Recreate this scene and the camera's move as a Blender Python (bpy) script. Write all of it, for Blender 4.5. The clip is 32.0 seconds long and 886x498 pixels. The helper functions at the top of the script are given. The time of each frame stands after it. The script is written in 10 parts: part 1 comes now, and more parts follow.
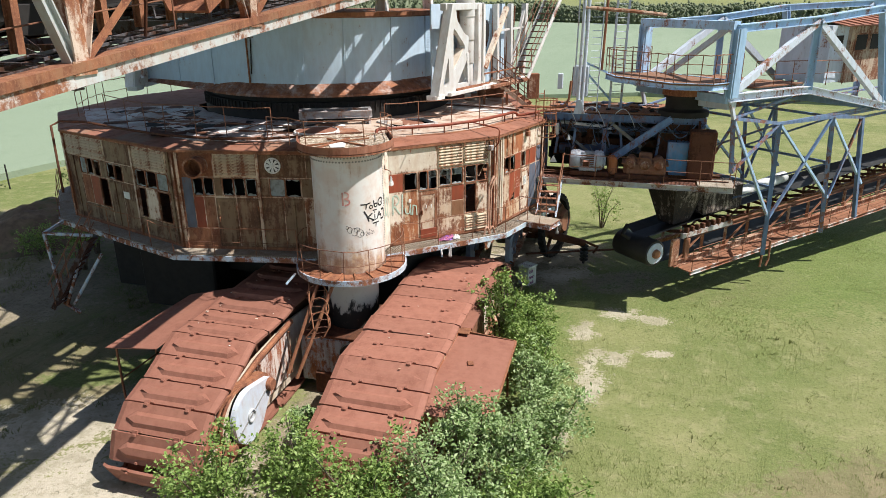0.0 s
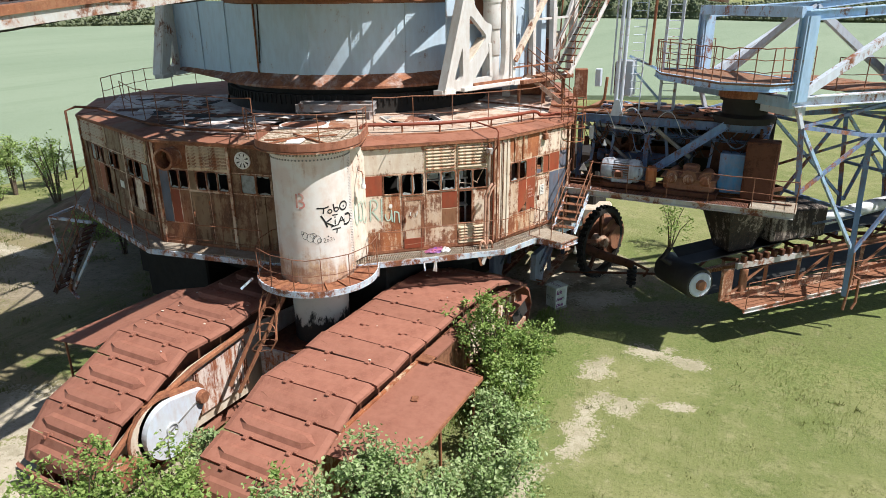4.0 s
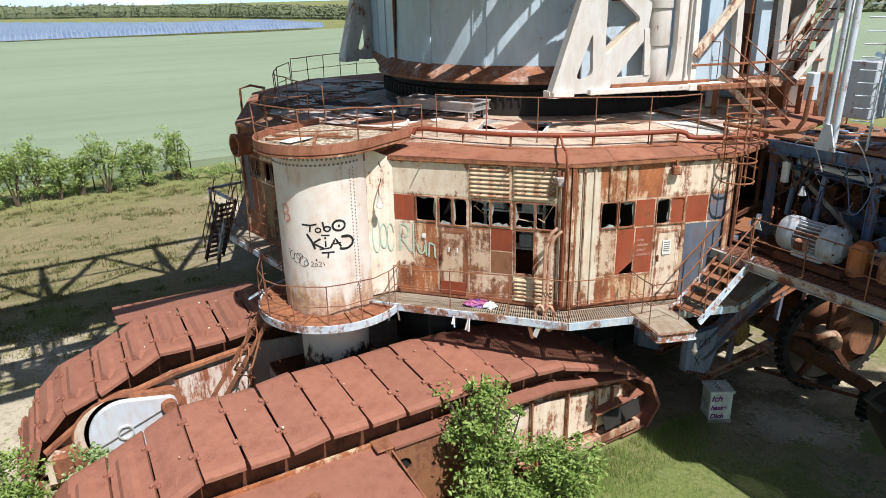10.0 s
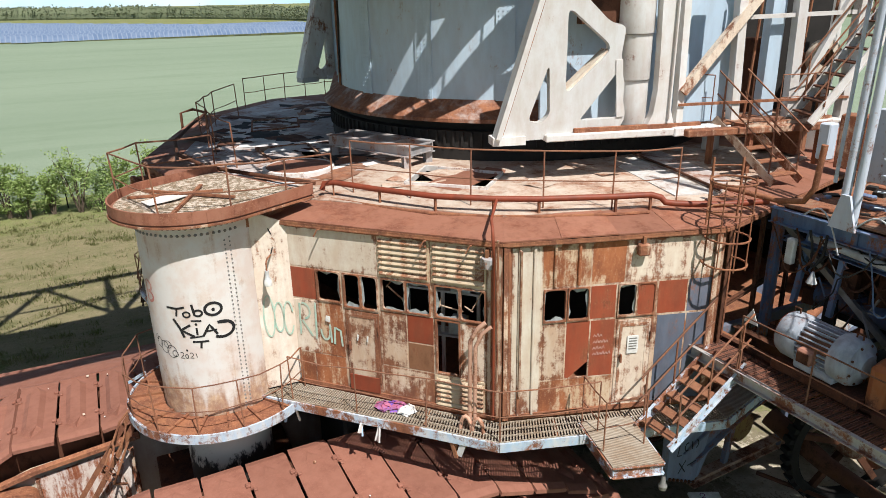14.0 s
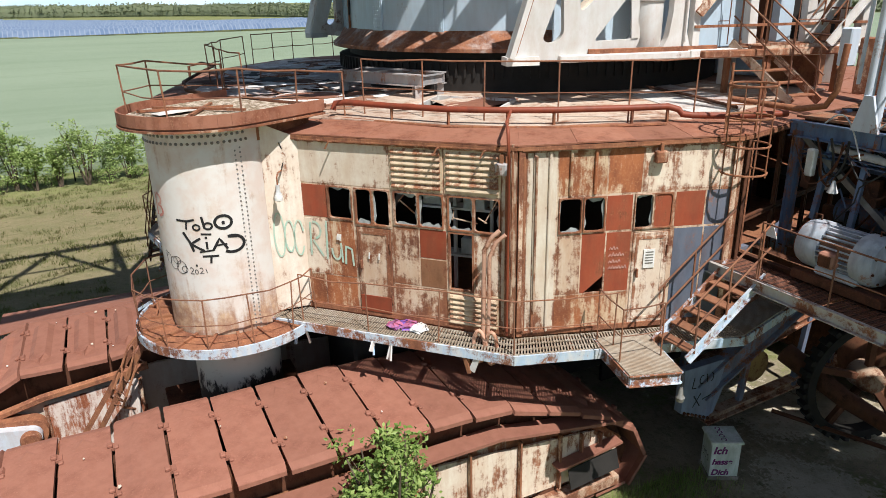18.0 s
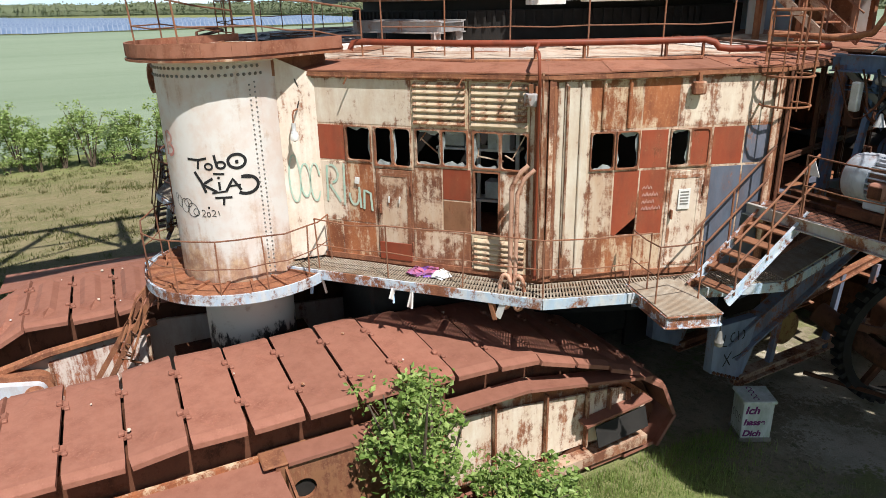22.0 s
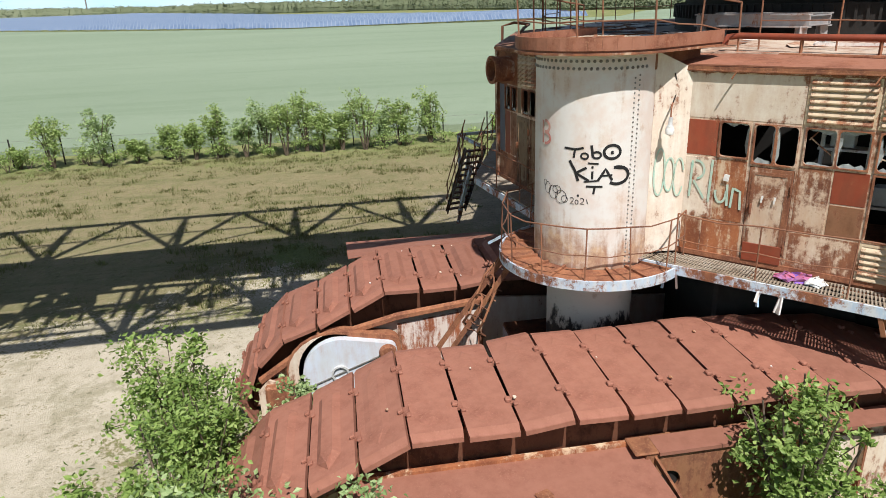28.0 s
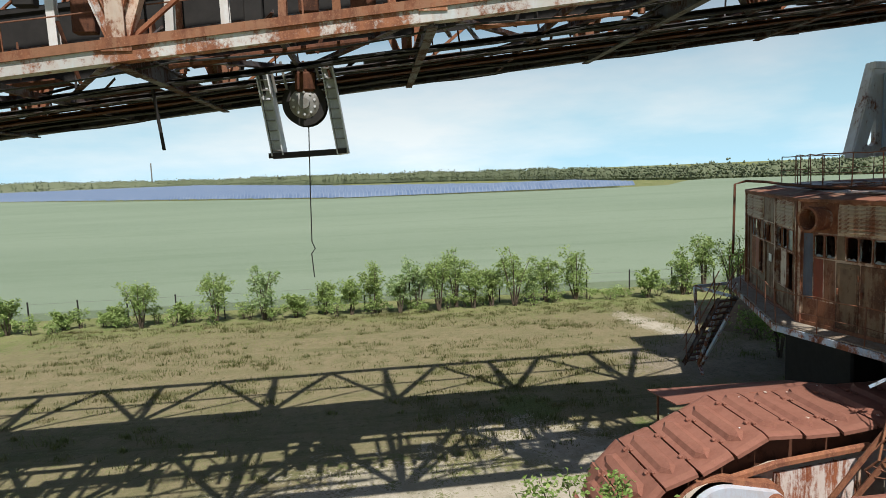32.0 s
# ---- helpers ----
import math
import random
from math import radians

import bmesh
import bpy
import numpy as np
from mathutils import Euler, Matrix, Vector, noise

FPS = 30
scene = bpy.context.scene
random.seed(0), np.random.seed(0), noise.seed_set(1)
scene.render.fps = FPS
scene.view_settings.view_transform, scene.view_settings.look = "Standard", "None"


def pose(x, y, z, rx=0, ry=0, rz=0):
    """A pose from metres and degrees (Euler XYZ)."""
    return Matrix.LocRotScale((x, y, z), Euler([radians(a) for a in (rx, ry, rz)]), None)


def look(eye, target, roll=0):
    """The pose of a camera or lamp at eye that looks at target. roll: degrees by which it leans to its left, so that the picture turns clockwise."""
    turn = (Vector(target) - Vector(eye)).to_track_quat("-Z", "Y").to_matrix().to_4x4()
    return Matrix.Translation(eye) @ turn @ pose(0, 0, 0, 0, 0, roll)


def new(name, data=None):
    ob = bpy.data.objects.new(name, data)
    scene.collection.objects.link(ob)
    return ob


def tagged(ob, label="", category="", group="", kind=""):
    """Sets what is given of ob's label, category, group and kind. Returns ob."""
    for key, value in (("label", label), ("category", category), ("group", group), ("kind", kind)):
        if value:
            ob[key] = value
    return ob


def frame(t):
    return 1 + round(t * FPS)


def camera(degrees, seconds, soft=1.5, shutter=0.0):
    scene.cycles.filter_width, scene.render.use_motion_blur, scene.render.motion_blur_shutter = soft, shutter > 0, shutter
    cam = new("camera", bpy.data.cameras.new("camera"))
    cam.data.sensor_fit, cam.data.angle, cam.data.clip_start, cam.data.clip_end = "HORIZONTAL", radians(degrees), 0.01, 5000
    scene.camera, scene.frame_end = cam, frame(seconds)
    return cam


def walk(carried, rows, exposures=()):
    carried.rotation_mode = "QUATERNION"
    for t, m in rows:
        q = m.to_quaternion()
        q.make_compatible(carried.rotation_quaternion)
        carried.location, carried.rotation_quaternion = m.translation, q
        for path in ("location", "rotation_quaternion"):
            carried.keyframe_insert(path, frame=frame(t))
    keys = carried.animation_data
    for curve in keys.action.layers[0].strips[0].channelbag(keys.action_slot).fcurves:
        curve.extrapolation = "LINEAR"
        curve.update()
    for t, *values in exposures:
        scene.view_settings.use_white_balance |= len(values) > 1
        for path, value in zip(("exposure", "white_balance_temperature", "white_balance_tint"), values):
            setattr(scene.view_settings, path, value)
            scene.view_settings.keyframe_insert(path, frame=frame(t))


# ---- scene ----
cam = camera(65.7, 32.0, soft=0.85)
METRES, EYE, TILT, LEAN, TURN = 34.0, 12.0, 0.0, 0.0, 15.7
ROWS = [
    (0.0, 0.0, 0.0, 0.0, -0.13, -20.16, 0.35),
    (0.5, 0.0072, 0.0055, -0.001, 1.45, -20.22, 0.37),
    (1.0, 0.0168, 0.0111, -0.0023, 2.38, -20.27, 0.39),
    (1.5, 0.0311, 0.0176, -0.0045, 3.13, -20.3, 0.4),
    (2.0, 0.0487, 0.0269, -0.0067, 3.77, -20.27, 0.43),
    (2.5, 0.0685, 0.0391, -0.0079, 4.59, -20.25, 0.44),
    (4.5, 0.1579, 0.1169, -0.0163, 15.8, -20.26, 0.61),
    (5.0, 0.1799, 0.1457, -0.0174, 19.62, -20.31, 0.71),
    (5.5, 0.2004, 0.1754, -0.0183, 22.19, -20.34, 0.76),
    (6.0, 0.2187, 0.2045, -0.0197, 24.14, -20.26, 0.78),
    (6.5, 0.2364, 0.2316, -0.0188, 25.99, -20.37, 0.82),
    (7.0, 0.2536, 0.2539, -0.0207, 28.03, -20.31, 0.87),
    (7.5, 0.2678, 0.2767, -0.023, 30.52, -20.28, 0.92),
    (8.0, 0.2791, 0.2962, -0.025, 33.83, -20.28, 1.05),
    (8.5, 0.2861, 0.3094, -0.0282, 37.47, -20.31, 1.11),
    (9.0, 0.2898, 0.322, -0.0314, 40.82, -20.35, 1.2),
    (9.5, 0.2912, 0.3357, -0.0336, 43.62, -20.31, 1.25),
    (10.0, 0.2929, 0.3494, -0.0347, 45.21, -20.25, 1.26),
    (10.5, 0.2955, 0.364, -0.035, 46.11, -20.26, 1.28),
    (11.0, 0.2948, 0.3842, -0.0351, 46.85, -20.28, 1.27),
    (11.5, 0.2903, 0.4097, -0.0336, 47.19, -20.24, 1.28),
    (12.0, 0.281, 0.437, -0.0296, 47.47, -20.2, 1.24),
    (12.5, 0.2722, 0.4602, -0.0241, 47.71, -20.11, 1.22),
    (13.0, 0.2674, 0.4708, -0.02, 47.79, -20.09, 1.2),
    (13.5, 0.2647, 0.4732, -0.0194, 47.89, -20.06, 1.16),
    (14.0, 0.2624, 0.4724, -0.0253, 47.99, -20.08, 1.14),
    (14.5, 0.2615, 0.4707, -0.0335, 48.08, -20.12, 1.18),
    (15.0, 0.2605, 0.4691, -0.0418, 48.12, -20.17, 1.21),
    (15.5, 0.2608, 0.4709, -0.049, 48.21, -20.16, 1.21),
    (17.5, 0.2652, 0.4631, -0.0652, 48.37, -20.1, 1.18),
    (18.0, 0.2666, 0.4619, -0.0683, 48.41, -20.11, 1.18),
    (18.5, 0.2665, 0.4614, -0.0733, 48.44, -20.12, 1.17),
    (19.0, 0.2644, 0.4609, -0.078, 48.45, -20.16, 1.2),
    (19.5, 0.263, 0.4601, -0.0839, 48.49, -20.15, 1.2),
    (20.0, 0.2603, 0.4573, -0.09, 48.52, -20.17, 1.19),
    (20.5, 0.2571, 0.4538, -0.096, 48.6, -20.14, 1.2),
    (21.0, 0.2563, 0.453, -0.0999, 48.63, -20.13, 1.19),
    (21.5, 0.256, 0.4559, -0.1003, 48.63, -20.11, 1.21),
    (22.0, 0.255, 0.4574, -0.1007, 48.63, -20.12, 1.23),
    (22.5, 0.2557, 0.4556, -0.1018, 48.66, -20.11, 1.24),
    (23.0, 0.257, 0.4544, -0.1025, 48.68, -20.1, 1.24),
    (23.5, 0.2572, 0.4535, -0.1028, 48.71, -20.08, 1.26),
    (24.0, 0.2564, 0.4531, -0.102, 48.74, -20.07, 1.28),
    (24.5, 0.2551, 0.4536, -0.1012, 48.78, -20.06, 1.29),
    (26.5, 0.2414, 0.4469, -0.0981, 60.06, -20.12, 1.79),
    (27.0, 0.2356, 0.4339, -0.0979, 62.58, -20.12, 1.86),
    (27.5, 0.2273, 0.4122, -0.0984, 64.77, -20.09, 1.93),
    (28.0, 0.2166, 0.3844, -0.0981, 65.75, -20.08, 2.0),
    (28.5, 0.2016, 0.3487, -0.0976, 66.44, -20.05, 2.09),
    (29.0, 0.1852, 0.3077, -0.0977, 67.16, -20.04, 2.13),
    (29.5, 0.1711, 0.2665, -0.0981, 67.54, -20.05, 2.18),
    (30.0, 0.1577, 0.2297, -0.0988, 67.77, -20.04, 2.26),
    (30.5, 0.1483, 0.2048, -0.1006, 68.01, -19.89, 2.34),
    (31.0, 0.1444, 0.195, -0.1022, 68.3, -15.54, 2.4),
    (31.5, 0.1443, 0.1902, -0.102, 68.46, -10.41, 2.32),
    (32.0, 0.1443, 0.1848, -0.102, 68.56, -6.37, 2.27),
]
walk(cam, [(t, pose(0, 0, EYE, TILT, LEAN, TURN) @ pose(METRES * x, METRES * y, METRES * z, 90 + pitch, roll, yaw)) for t, x, y, z, yaw, pitch, roll in ROWS],
     [(0.0, 0.45), (6.0, 0.48), (10.0, 0.38), (13.0, 0.25), (19.0, 0.28), (24.0, 0.34), (28.0, 0.26), (30.0, 0.13), (30.5, 0.12), (31.2, 0.08), (32.0, 0.03)])
from mathutils.geometry import tessellate_polygon

# ---- world and sun ----
SUN_AZ, SUN_EL = 5.0, 57.0
world = bpy.data.worlds.new("sky")
scene.world = world
world.use_nodes = True
wn, wl = world.node_tree.nodes, world.node_tree.links
wn.clear()
w_out = wn.new("ShaderNodeOutputWorld")
w_bg = wn.new("ShaderNodeBackground")
w_sky = wn.new("ShaderNodeTexSky")
w_sky.sky_type = "NISHITA"
w_sky.sun_disc = False
w_sky.sun_elevation = radians(SUN_EL)
w_sky.sun_rotation = radians(90 - SUN_AZ)
w_sky.air_density, w_sky.dust_density, w_sky.ozone_density = 1.0, 1.2, 1.0
w_bg.inputs["Strength"].default_value = 0.064
# thin high cloud over the blue
w_tc = wn.new("ShaderNodeTexCoord")
w_map = wn.new("ShaderNodeMapping")
w_map.inputs["Scale"].default_value = (1.6, 1.2, 5.0)
w_noise = wn.new("ShaderNodeTexNoise")
w_noise.inputs["Scale"].default_value, w_noise.inputs["Detail"].default_value, w_noise.inputs["Roughness"].default_value = 1.7, 7.0, 0.55
w_ramp = wn.new("ShaderNodeValToRGB")
w_ramp.color_ramp.elements[0].position, w_ramp.color_ramp.elements[1].position = 0.40, 0.68
w_ramp.color_ramp.elements[0].color, w_ramp.color_ramp.elements[1].color = (0, 0, 0, 1), (1, 1, 1, 1)
# pale haze that thickens towards the horizon
w_sep = wn.new("ShaderNodeSeparateXYZ")
w_low = wn.new("ShaderNodeMapRange")
w_low.inputs["From Min"].default_value, w_low.inputs["From Max"].default_value = 0.0, 0.30
w_low.inputs["To Min"].default_value, w_low.inputs["To Max"].default_value = 1.0, 0.0
w_haze = wn.new("ShaderNodeMixRGB")
w_haze.inputs[1].default_value, w_haze.inputs[2].default_value = (8.0, 12.9, 15.6, 1), (14.6, 16.1, 16.8, 1)
w_mix = wn.new("ShaderNodeMixRGB")
wl.new(w_tc.outputs["Generated"], w_sep.inputs[0])
wl.new(w_sep.outputs["Z"], w_low.inputs["Value"])
wl.new(w_ramp.outputs["Color"], w_haze.inputs[0])
wl.new(w_haze.outputs["Color"], w_mix.inputs[2])
wl.new(w_tc.outputs["Generated"], w_map.inputs["Vector"])
wl.new(w_map.outputs["Vector"], w_noise.inputs["Vector"])
wl.new(w_noise.outputs["Fac"], w_ramp.inputs["Fac"])
wl.new(w_low.outputs["Result"], w_mix.inputs[0])
wl.new(w_sky.outputs["Color"], w_mix.inputs[1])
wl.new(w_mix.outputs["Color"], w_bg.inputs["Color"])
wl.new(w_bg.outputs["Background"], w_out.inputs["Surface"])
sun_lamp = bpy.data.lights.new("sun", "SUN")
sun_lamp.energy, sun_lamp.angle, sun_lamp.color = 5.3, radians(0.55), (1.0, 0.97, 0.925)
sun = new("sun", sun_lamp)
sun_way = Vector((math.cos(radians(SUN_EL)) * math.cos(radians(SUN_AZ)), math.cos(radians(SUN_EL)) * math.sin(radians(SUN_AZ)), math.sin(radians(SUN_EL))))
sun.matrix_basis = look(sun_way * 80, (0, 0, 0))


# ---- materials ----
class Nodes:
    """Short names for making node materials."""

    def __init__(self, name):
        self.mat = bpy.data.materials.new(name)
        self.mat.use_nodes = True
        self.n, self.l = self.mat.node_tree.nodes, self.mat.node_tree.links
        self.bsdf = self.n["Principled BSDF"]
        self.tc = self.n.new("ShaderNodeTexCoord")

    def put(self, value, socket):
        if isinstance(value, bpy.types.NodeSocket):
            self.l.new(value, socket)
        elif isinstance(value, (tuple, list)) and len(value) == 3 and socket.type == "RGBA":
            socket.default_value = (*value, 1)
        else:
            socket.default_value = value

    def coords(self, scale=(1, 1, 1), loc=(0, 0, 0), rot=(0, 0, 0), source="Object"):
        m = self.n.new("ShaderNodeMapping")
        m.inputs["Scale"].default_value, m.inputs["Location"].default_value, m.inputs["Rotation"].default_value = scale, loc, rot
        self.l.new(self.tc.outputs[source], m.inputs["Vector"])
        return m.outputs["Vector"]

    def noise(self, scale, detail=5, rough=0.6, vector=None):
        t = self.n.new("ShaderNodeTexNoise")
        t.inputs["Scale"].default_value, t.inputs["Detail"].default_value, t.inputs["Roughness"].default_value = scale, detail, rough
        self.l.new(vector or self.tc.outputs["Object"], t.inputs["Vector"])
        return t.outputs["Fac"]

    def math(self, op, a, b=0.0):
        m = self.n.new("ShaderNodeMath")
        m.operation = op
        self.put(a, m.inputs[0])
        self.put(b, m.inputs[1])
        return m.outputs[0]

    def ramp(self, fac, a, b):
        m = self.n.new("ShaderNodeMapRange")
        m.clamp = True
        m.interpolation_type = "SMOOTHSTEP"
        m.inputs["From Min"].default_value, m.inputs["From Max"].default_value = a, b
        self.l.new(fac, m.inputs["Value"])
        return m.outputs["Result"]

    def mix(self, fac, a, b, how="MIX"):
        m = self.n.new("ShaderNodeMixRGB")
        m.blend_type = how
        self.put(fac, m.inputs[0])
        self.put(a, m.inputs[1])
        self.put(b, m.inputs[2])
        return m.outputs[0]

    def random(self):
        return self.n.new("ShaderNodeObjectInfo").outputs["Random"]

    def island(self):
        return self.n.new("ShaderNodeNewGeometry").outputs["Random Per Island"]

    def finish(self, colour, rough=0.7, metal=0.0, bump=None, strength=0.2, distance=0.02, specular=0.4):
        self.put(colour, self.bsdf.inputs["Base Color"])
        self.put(rough, self.bsdf.inputs["Roughness"])
        self.put(metal, self.bsdf.inputs["Metallic"])
        self.bsdf.inputs["Specular IOR Level"].default_value = specular
        if bump is not None:
            b = self.n.new("ShaderNodeBump")
            b.inputs["Strength"].default_value, b.inputs["Distance"].default_value = strength, distance
            self.l.new(bump, b.inputs["Height"])
            self.l.new(b.outputs["Normal"], self.bsdf.inputs["Normal"])
        return self.mat


RUST_A, RUST_B, RUST_C = (0.150, 0.056, 0.032), (0.285, 0.115, 0.058), (0.42, 0.21, 0.115)


def painted(name, base, amount=0.4, streak=0.5, rough=0.55, scale=1.0, base_b=None, rust=(RUST_A, RUST_B, RUST_C), vary=0.14, soft=0.12, specular=0.35, edges=0.0, blotch=0.22, halo_of=0.7):
    """Old paint on steel that rusts in patches and in runs down the sheet. amount: how much of it is rust."""
    m = Nodes(name)
    patch = m.noise(1.7 * scale, 9, 0.7)
    runs = m.noise(1.0 * scale, 8, 0.68, m.coords((6.0, 6.0, 0.75)))
    fine = m.noise(26 * scale, 4, 0.7)
    crumb = m.noise(9 * scale, 6, 0.75, m.coords((1, 1, 0.7), (2.7, 4.1, 6.6)))
    grime = m.noise(3.1 * scale, 5, 0.6, m.coords((1.6, 1.6, 0.5), (3.1, 7.7, 1.3)))
    f = m.math("ADD", m.math("MULTIPLY", patch, 1 - streak), m.math("MULTIPLY", runs, streak))
    f = m.math("ADD", f, m.math("MULTIPLY", m.math("SUBTRACT", fine, 0.5), 0.16))
    f = m.math("ADD", f, m.math("MULTIPLY", m.math("SUBTRACT", crumb, 0.5), 0.34))
    rnd = m.random()
    f = m.math("ADD", f, m.math("MULTIPLY", m.math("SUBTRACT", rnd, 0.5), 0.10))
    f = m.math("ADD", f, m.math("MULTIPLY", m.math("SUBTRACT", m.noise(0.75 * scale, 3, 0.55, m.coords((1, 1, 1), (5.3, 1.7, 8.1))), 0.5), blotch))
    edge = 0.68 - 0.36 * amount
    if edges:
        # paint fails first along the rim of each sheet, most of all at its foot
        sep = m.n.new("ShaderNodeSeparateXYZ")
        m.l.new(m.tc.outputs["Generated"], sep.inputs[0])
        gx, gz = sep.outputs["X"], sep.outputs["Z"]
        rim = m.math("MINIMUM", m.math("MINIMUM", gx, m.math("SUBTRACT", 1.0, gx)), m.math("MINIMUM", gz, m.math("MULTIPLY", m.math("SUBTRACT", 1.0, gz), 1.6)))
        f = m.math("ADD", f, m.math("MULTIPLY", m.math("SUBTRACT", 1.0, m.ramp(rim, 0.0, 0.16)), edges))
    mask = m.ramp(f, edge - soft * 0.5, edge + soft * 0.5)
    halo = m.ramp(f, edge - soft * 2.2, edge + soft * 0.2)
    rusty = m.mix(m.ramp(m.noise(2.3 * scale, 6, 0.65, m.coords((1.5, 1.5, 0.6), (9, 2, 4))), 0.35, 0.68), rust[0], rust[1])
    rusty = m.mix(m.ramp(fine, 0.5, 0.8), rusty, rust[2])
    paint = m.mix(m.ramp(grime, 0.35, 0.7), base, base_b or tuple(c * 0.72 for c in base))
    stain = m.ramp(m.noise(1.3 * scale, 7, 0.66, m.coords((2.2, 2.2, 0.8), (7.9, 3.3, 0.4))), 0.44, 0.72)
    paint = m.mix(m.math("MULTIPLY", stain, 0.55 * halo_of), paint, tuple(0.55 * b + 0.45 * r for b, r in zip(base_b or base, rust[2])))
    paint = m.mix(m.math("MULTIPLY", halo, halo_of), paint, tuple(0.5 * b + 0.5 * r for b, r in zip(base, rust[2])))
    tone = m.math("ADD", 1.0 - vary, m.math("MULTIPLY", rnd, 2 * vary))
    colour = m.mix(mask, paint, rusty)
    gray = m.n.new("ShaderNodeCombineXYZ")
    for k in range(3):
        m.l.new(tone, gray.inputs[k])
    colour = m.mix(1.0, colour, gray.outputs[0], "MULTIPLY")
    r = m.math("ADD", rough, m.math("MULTIPLY", mask, 0.9 - rough))
    relief = m.math("ADD", m.math("MULTIPLY", mask, -0.6), m.math("MULTIPLY", fine, 0.5))
    return m.finish(colour, r, 0.0, relief, 0.35, 0.012, specular)


def plain(name, base, base_b=None, scale=3.0, rough=0.7, metal=0.0, strength=0.2, fine=25.0):
    m = Nodes(name)
    a = m.noise(scale, 6, 0.65)
    f = m.noise(fine, 4, 0.7)
    c = m.mix(m.ramp(a, 0.32, 0.7), base, base_b or tuple(x * 0.6 for x in base))
    c = m.mix(m.math("MULTIPLY", m.ramp(f, 0.45, 0.8), 0.35), c, tuple(x * 0.55 for x in base))
    return m.finish(c, rough, metal, f, strength, 0.01)


CREAM = painted("weathered_cream_paint", (0.72, 0.665, 0.565), 0.25, 0.45, base_b=(0.63, 0.53, 0.41), edges=0.08)
CREAM_RUSTY = painted("rusty_cream_paint", (0.66, 0.565, 0.45), 0.48, 0.42, base_b=(0.52, 0.34, 0.22), edges=0.09)
# stained tan, darkened further because these walls stand in shade
TAN_SHEET = painted("shaded_stained_tan_sheet", (0.225, 0.155, 0.092), 0.42, 0.5, base_b=(0.11, 0.066, 0.038), rust=((0.085, 0.042, 0.027), (0.155, 0.078, 0.045), (0.27, 0.16, 0.09)), blotch=0.4, edges=0.07)
RED_SHEET = painted("red_oxide_sheet", (0.265, 0.052, 0.024), 0.18, 0.4, base_b=(0.19, 0.045, 0.024), halo_of=0.25, rust=((0.16, 0.05, 0.025), (0.3, 0.1, 0.045), (0.4, 0.18, 0.09)))
BROWN_SHEET = painted("brown_rusted_sheet", (0.22, 0.098, 0.05), 0.6, 0.4)
LOUVER = painted("cream_louver_paint", (0.66, 0.56, 0.40), 0.36, 0.3)
GREYBLUE_SHEET = painted("grey_blue_sheet", (0.12, 0.15, 0.205), 0.22, 0.5, halo_of=0.2, base_b=(0.085, 0.10, 0.135))
PLATE = painted("rusted_track_plate", (0.285, 0.120, 0.082), 0.3, 0.1, rough=0.72, base_b=(0.235, 0.094, 0.062), rust=((0.185, 0.068, 0.044), (0.27, 0.108, 0.072), (0.36, 0.18, 0.125)), vary=0.13, soft=0.5, halo_of=0.3)
ROOF_RED = painted("red_roof_sheet", (0.25, 0.092, 0.062), 0.36, 0.2, rough=0.75, base_b=(0.195, 0.068, 0.044), rust=((0.14, 0.045, 0.025), (0.25, 0.09, 0.05), (0.38, 0.2, 0.12)), soft=0.3)
ROOF_PALE = painted("pale_roof_felt", (0.60, 0.545, 0.47), 0.4, 0.1, rough=0.8, base_b=(0.40, 0.29, 0.21), soft=0.25, rust=((0.2, 0.08, 0.04), (0.36, 0.17, 0.1), (0.5, 0.3, 0.2)))
ROOF_GREY = painted("torn_grey_roof_sheet", (0.54, 0.55, 0.56), 0.3, 0.1, rough=0.6, base_b=(0.30, 0.29, 0.29), soft=0.2)
DRUM_BLUE = painted("pale_blue_grey_paint", (0.475, 0.595, 0.70), 0.03, 0.4, rough=0.5, base_b=(0.43, 0.53, 0.62), vary=0.03, halo_of=0.15, blotch=0.3)
WHITE_STEEL = painted("off_white_steel_paint", (0.68, 0.68, 0.67), 0.10, 0.35, base_b=(0.60, 0.58, 0.54), halo_of=0.45, blotch=0.35)
BLOTCHED = painted("blotched_rust_sheet", (0.62, 0.52, 0.38), 0.62, 0.55, base_b=(0.50, 0.34, 0.2), blotch=0.5, rust=((0.20, 0.065, 0.03), (0.34, 0.12, 0.05), (0.45, 0.22, 0.11)))
STREAKED = painted("streaked_cream_steel", (0.66, 0.61, 0.52), 0.24, 0.5, base_b=(0.56, 0.47, 0.36), blotch=0.3)
COVER_BLUE = painted("pale_blue_white_enamel", (0.60, 0.67, 0.77), 0.10, 0.5, base_b=(0.58, 0.62, 0.66))
GEAR_BROWN = painted("greasy_brown_casting", (0.21, 0.088, 0.05), 0.3, 0.2, base_b=(0.11, 0.048, 0.03), rough=0.6)
# steel colour darkened to stand in for shade
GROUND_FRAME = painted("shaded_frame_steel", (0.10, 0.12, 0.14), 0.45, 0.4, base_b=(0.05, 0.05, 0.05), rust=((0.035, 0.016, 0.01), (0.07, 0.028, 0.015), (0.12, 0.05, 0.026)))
EDGE_BLUE = painted("flaking_blue_edge", (0.40, 0.56, 0.72), 0.5, 0.2, base_b=(0.62, 0.65, 0.66), halo_of=0.3, blotch=0.4, scale=1.6)
CREAM_CLEAN = painted("pale_cream_paint", (0.72, 0.68, 0.60), 0.10, 0.5, base_b=(0.66, 0.58, 0.48))
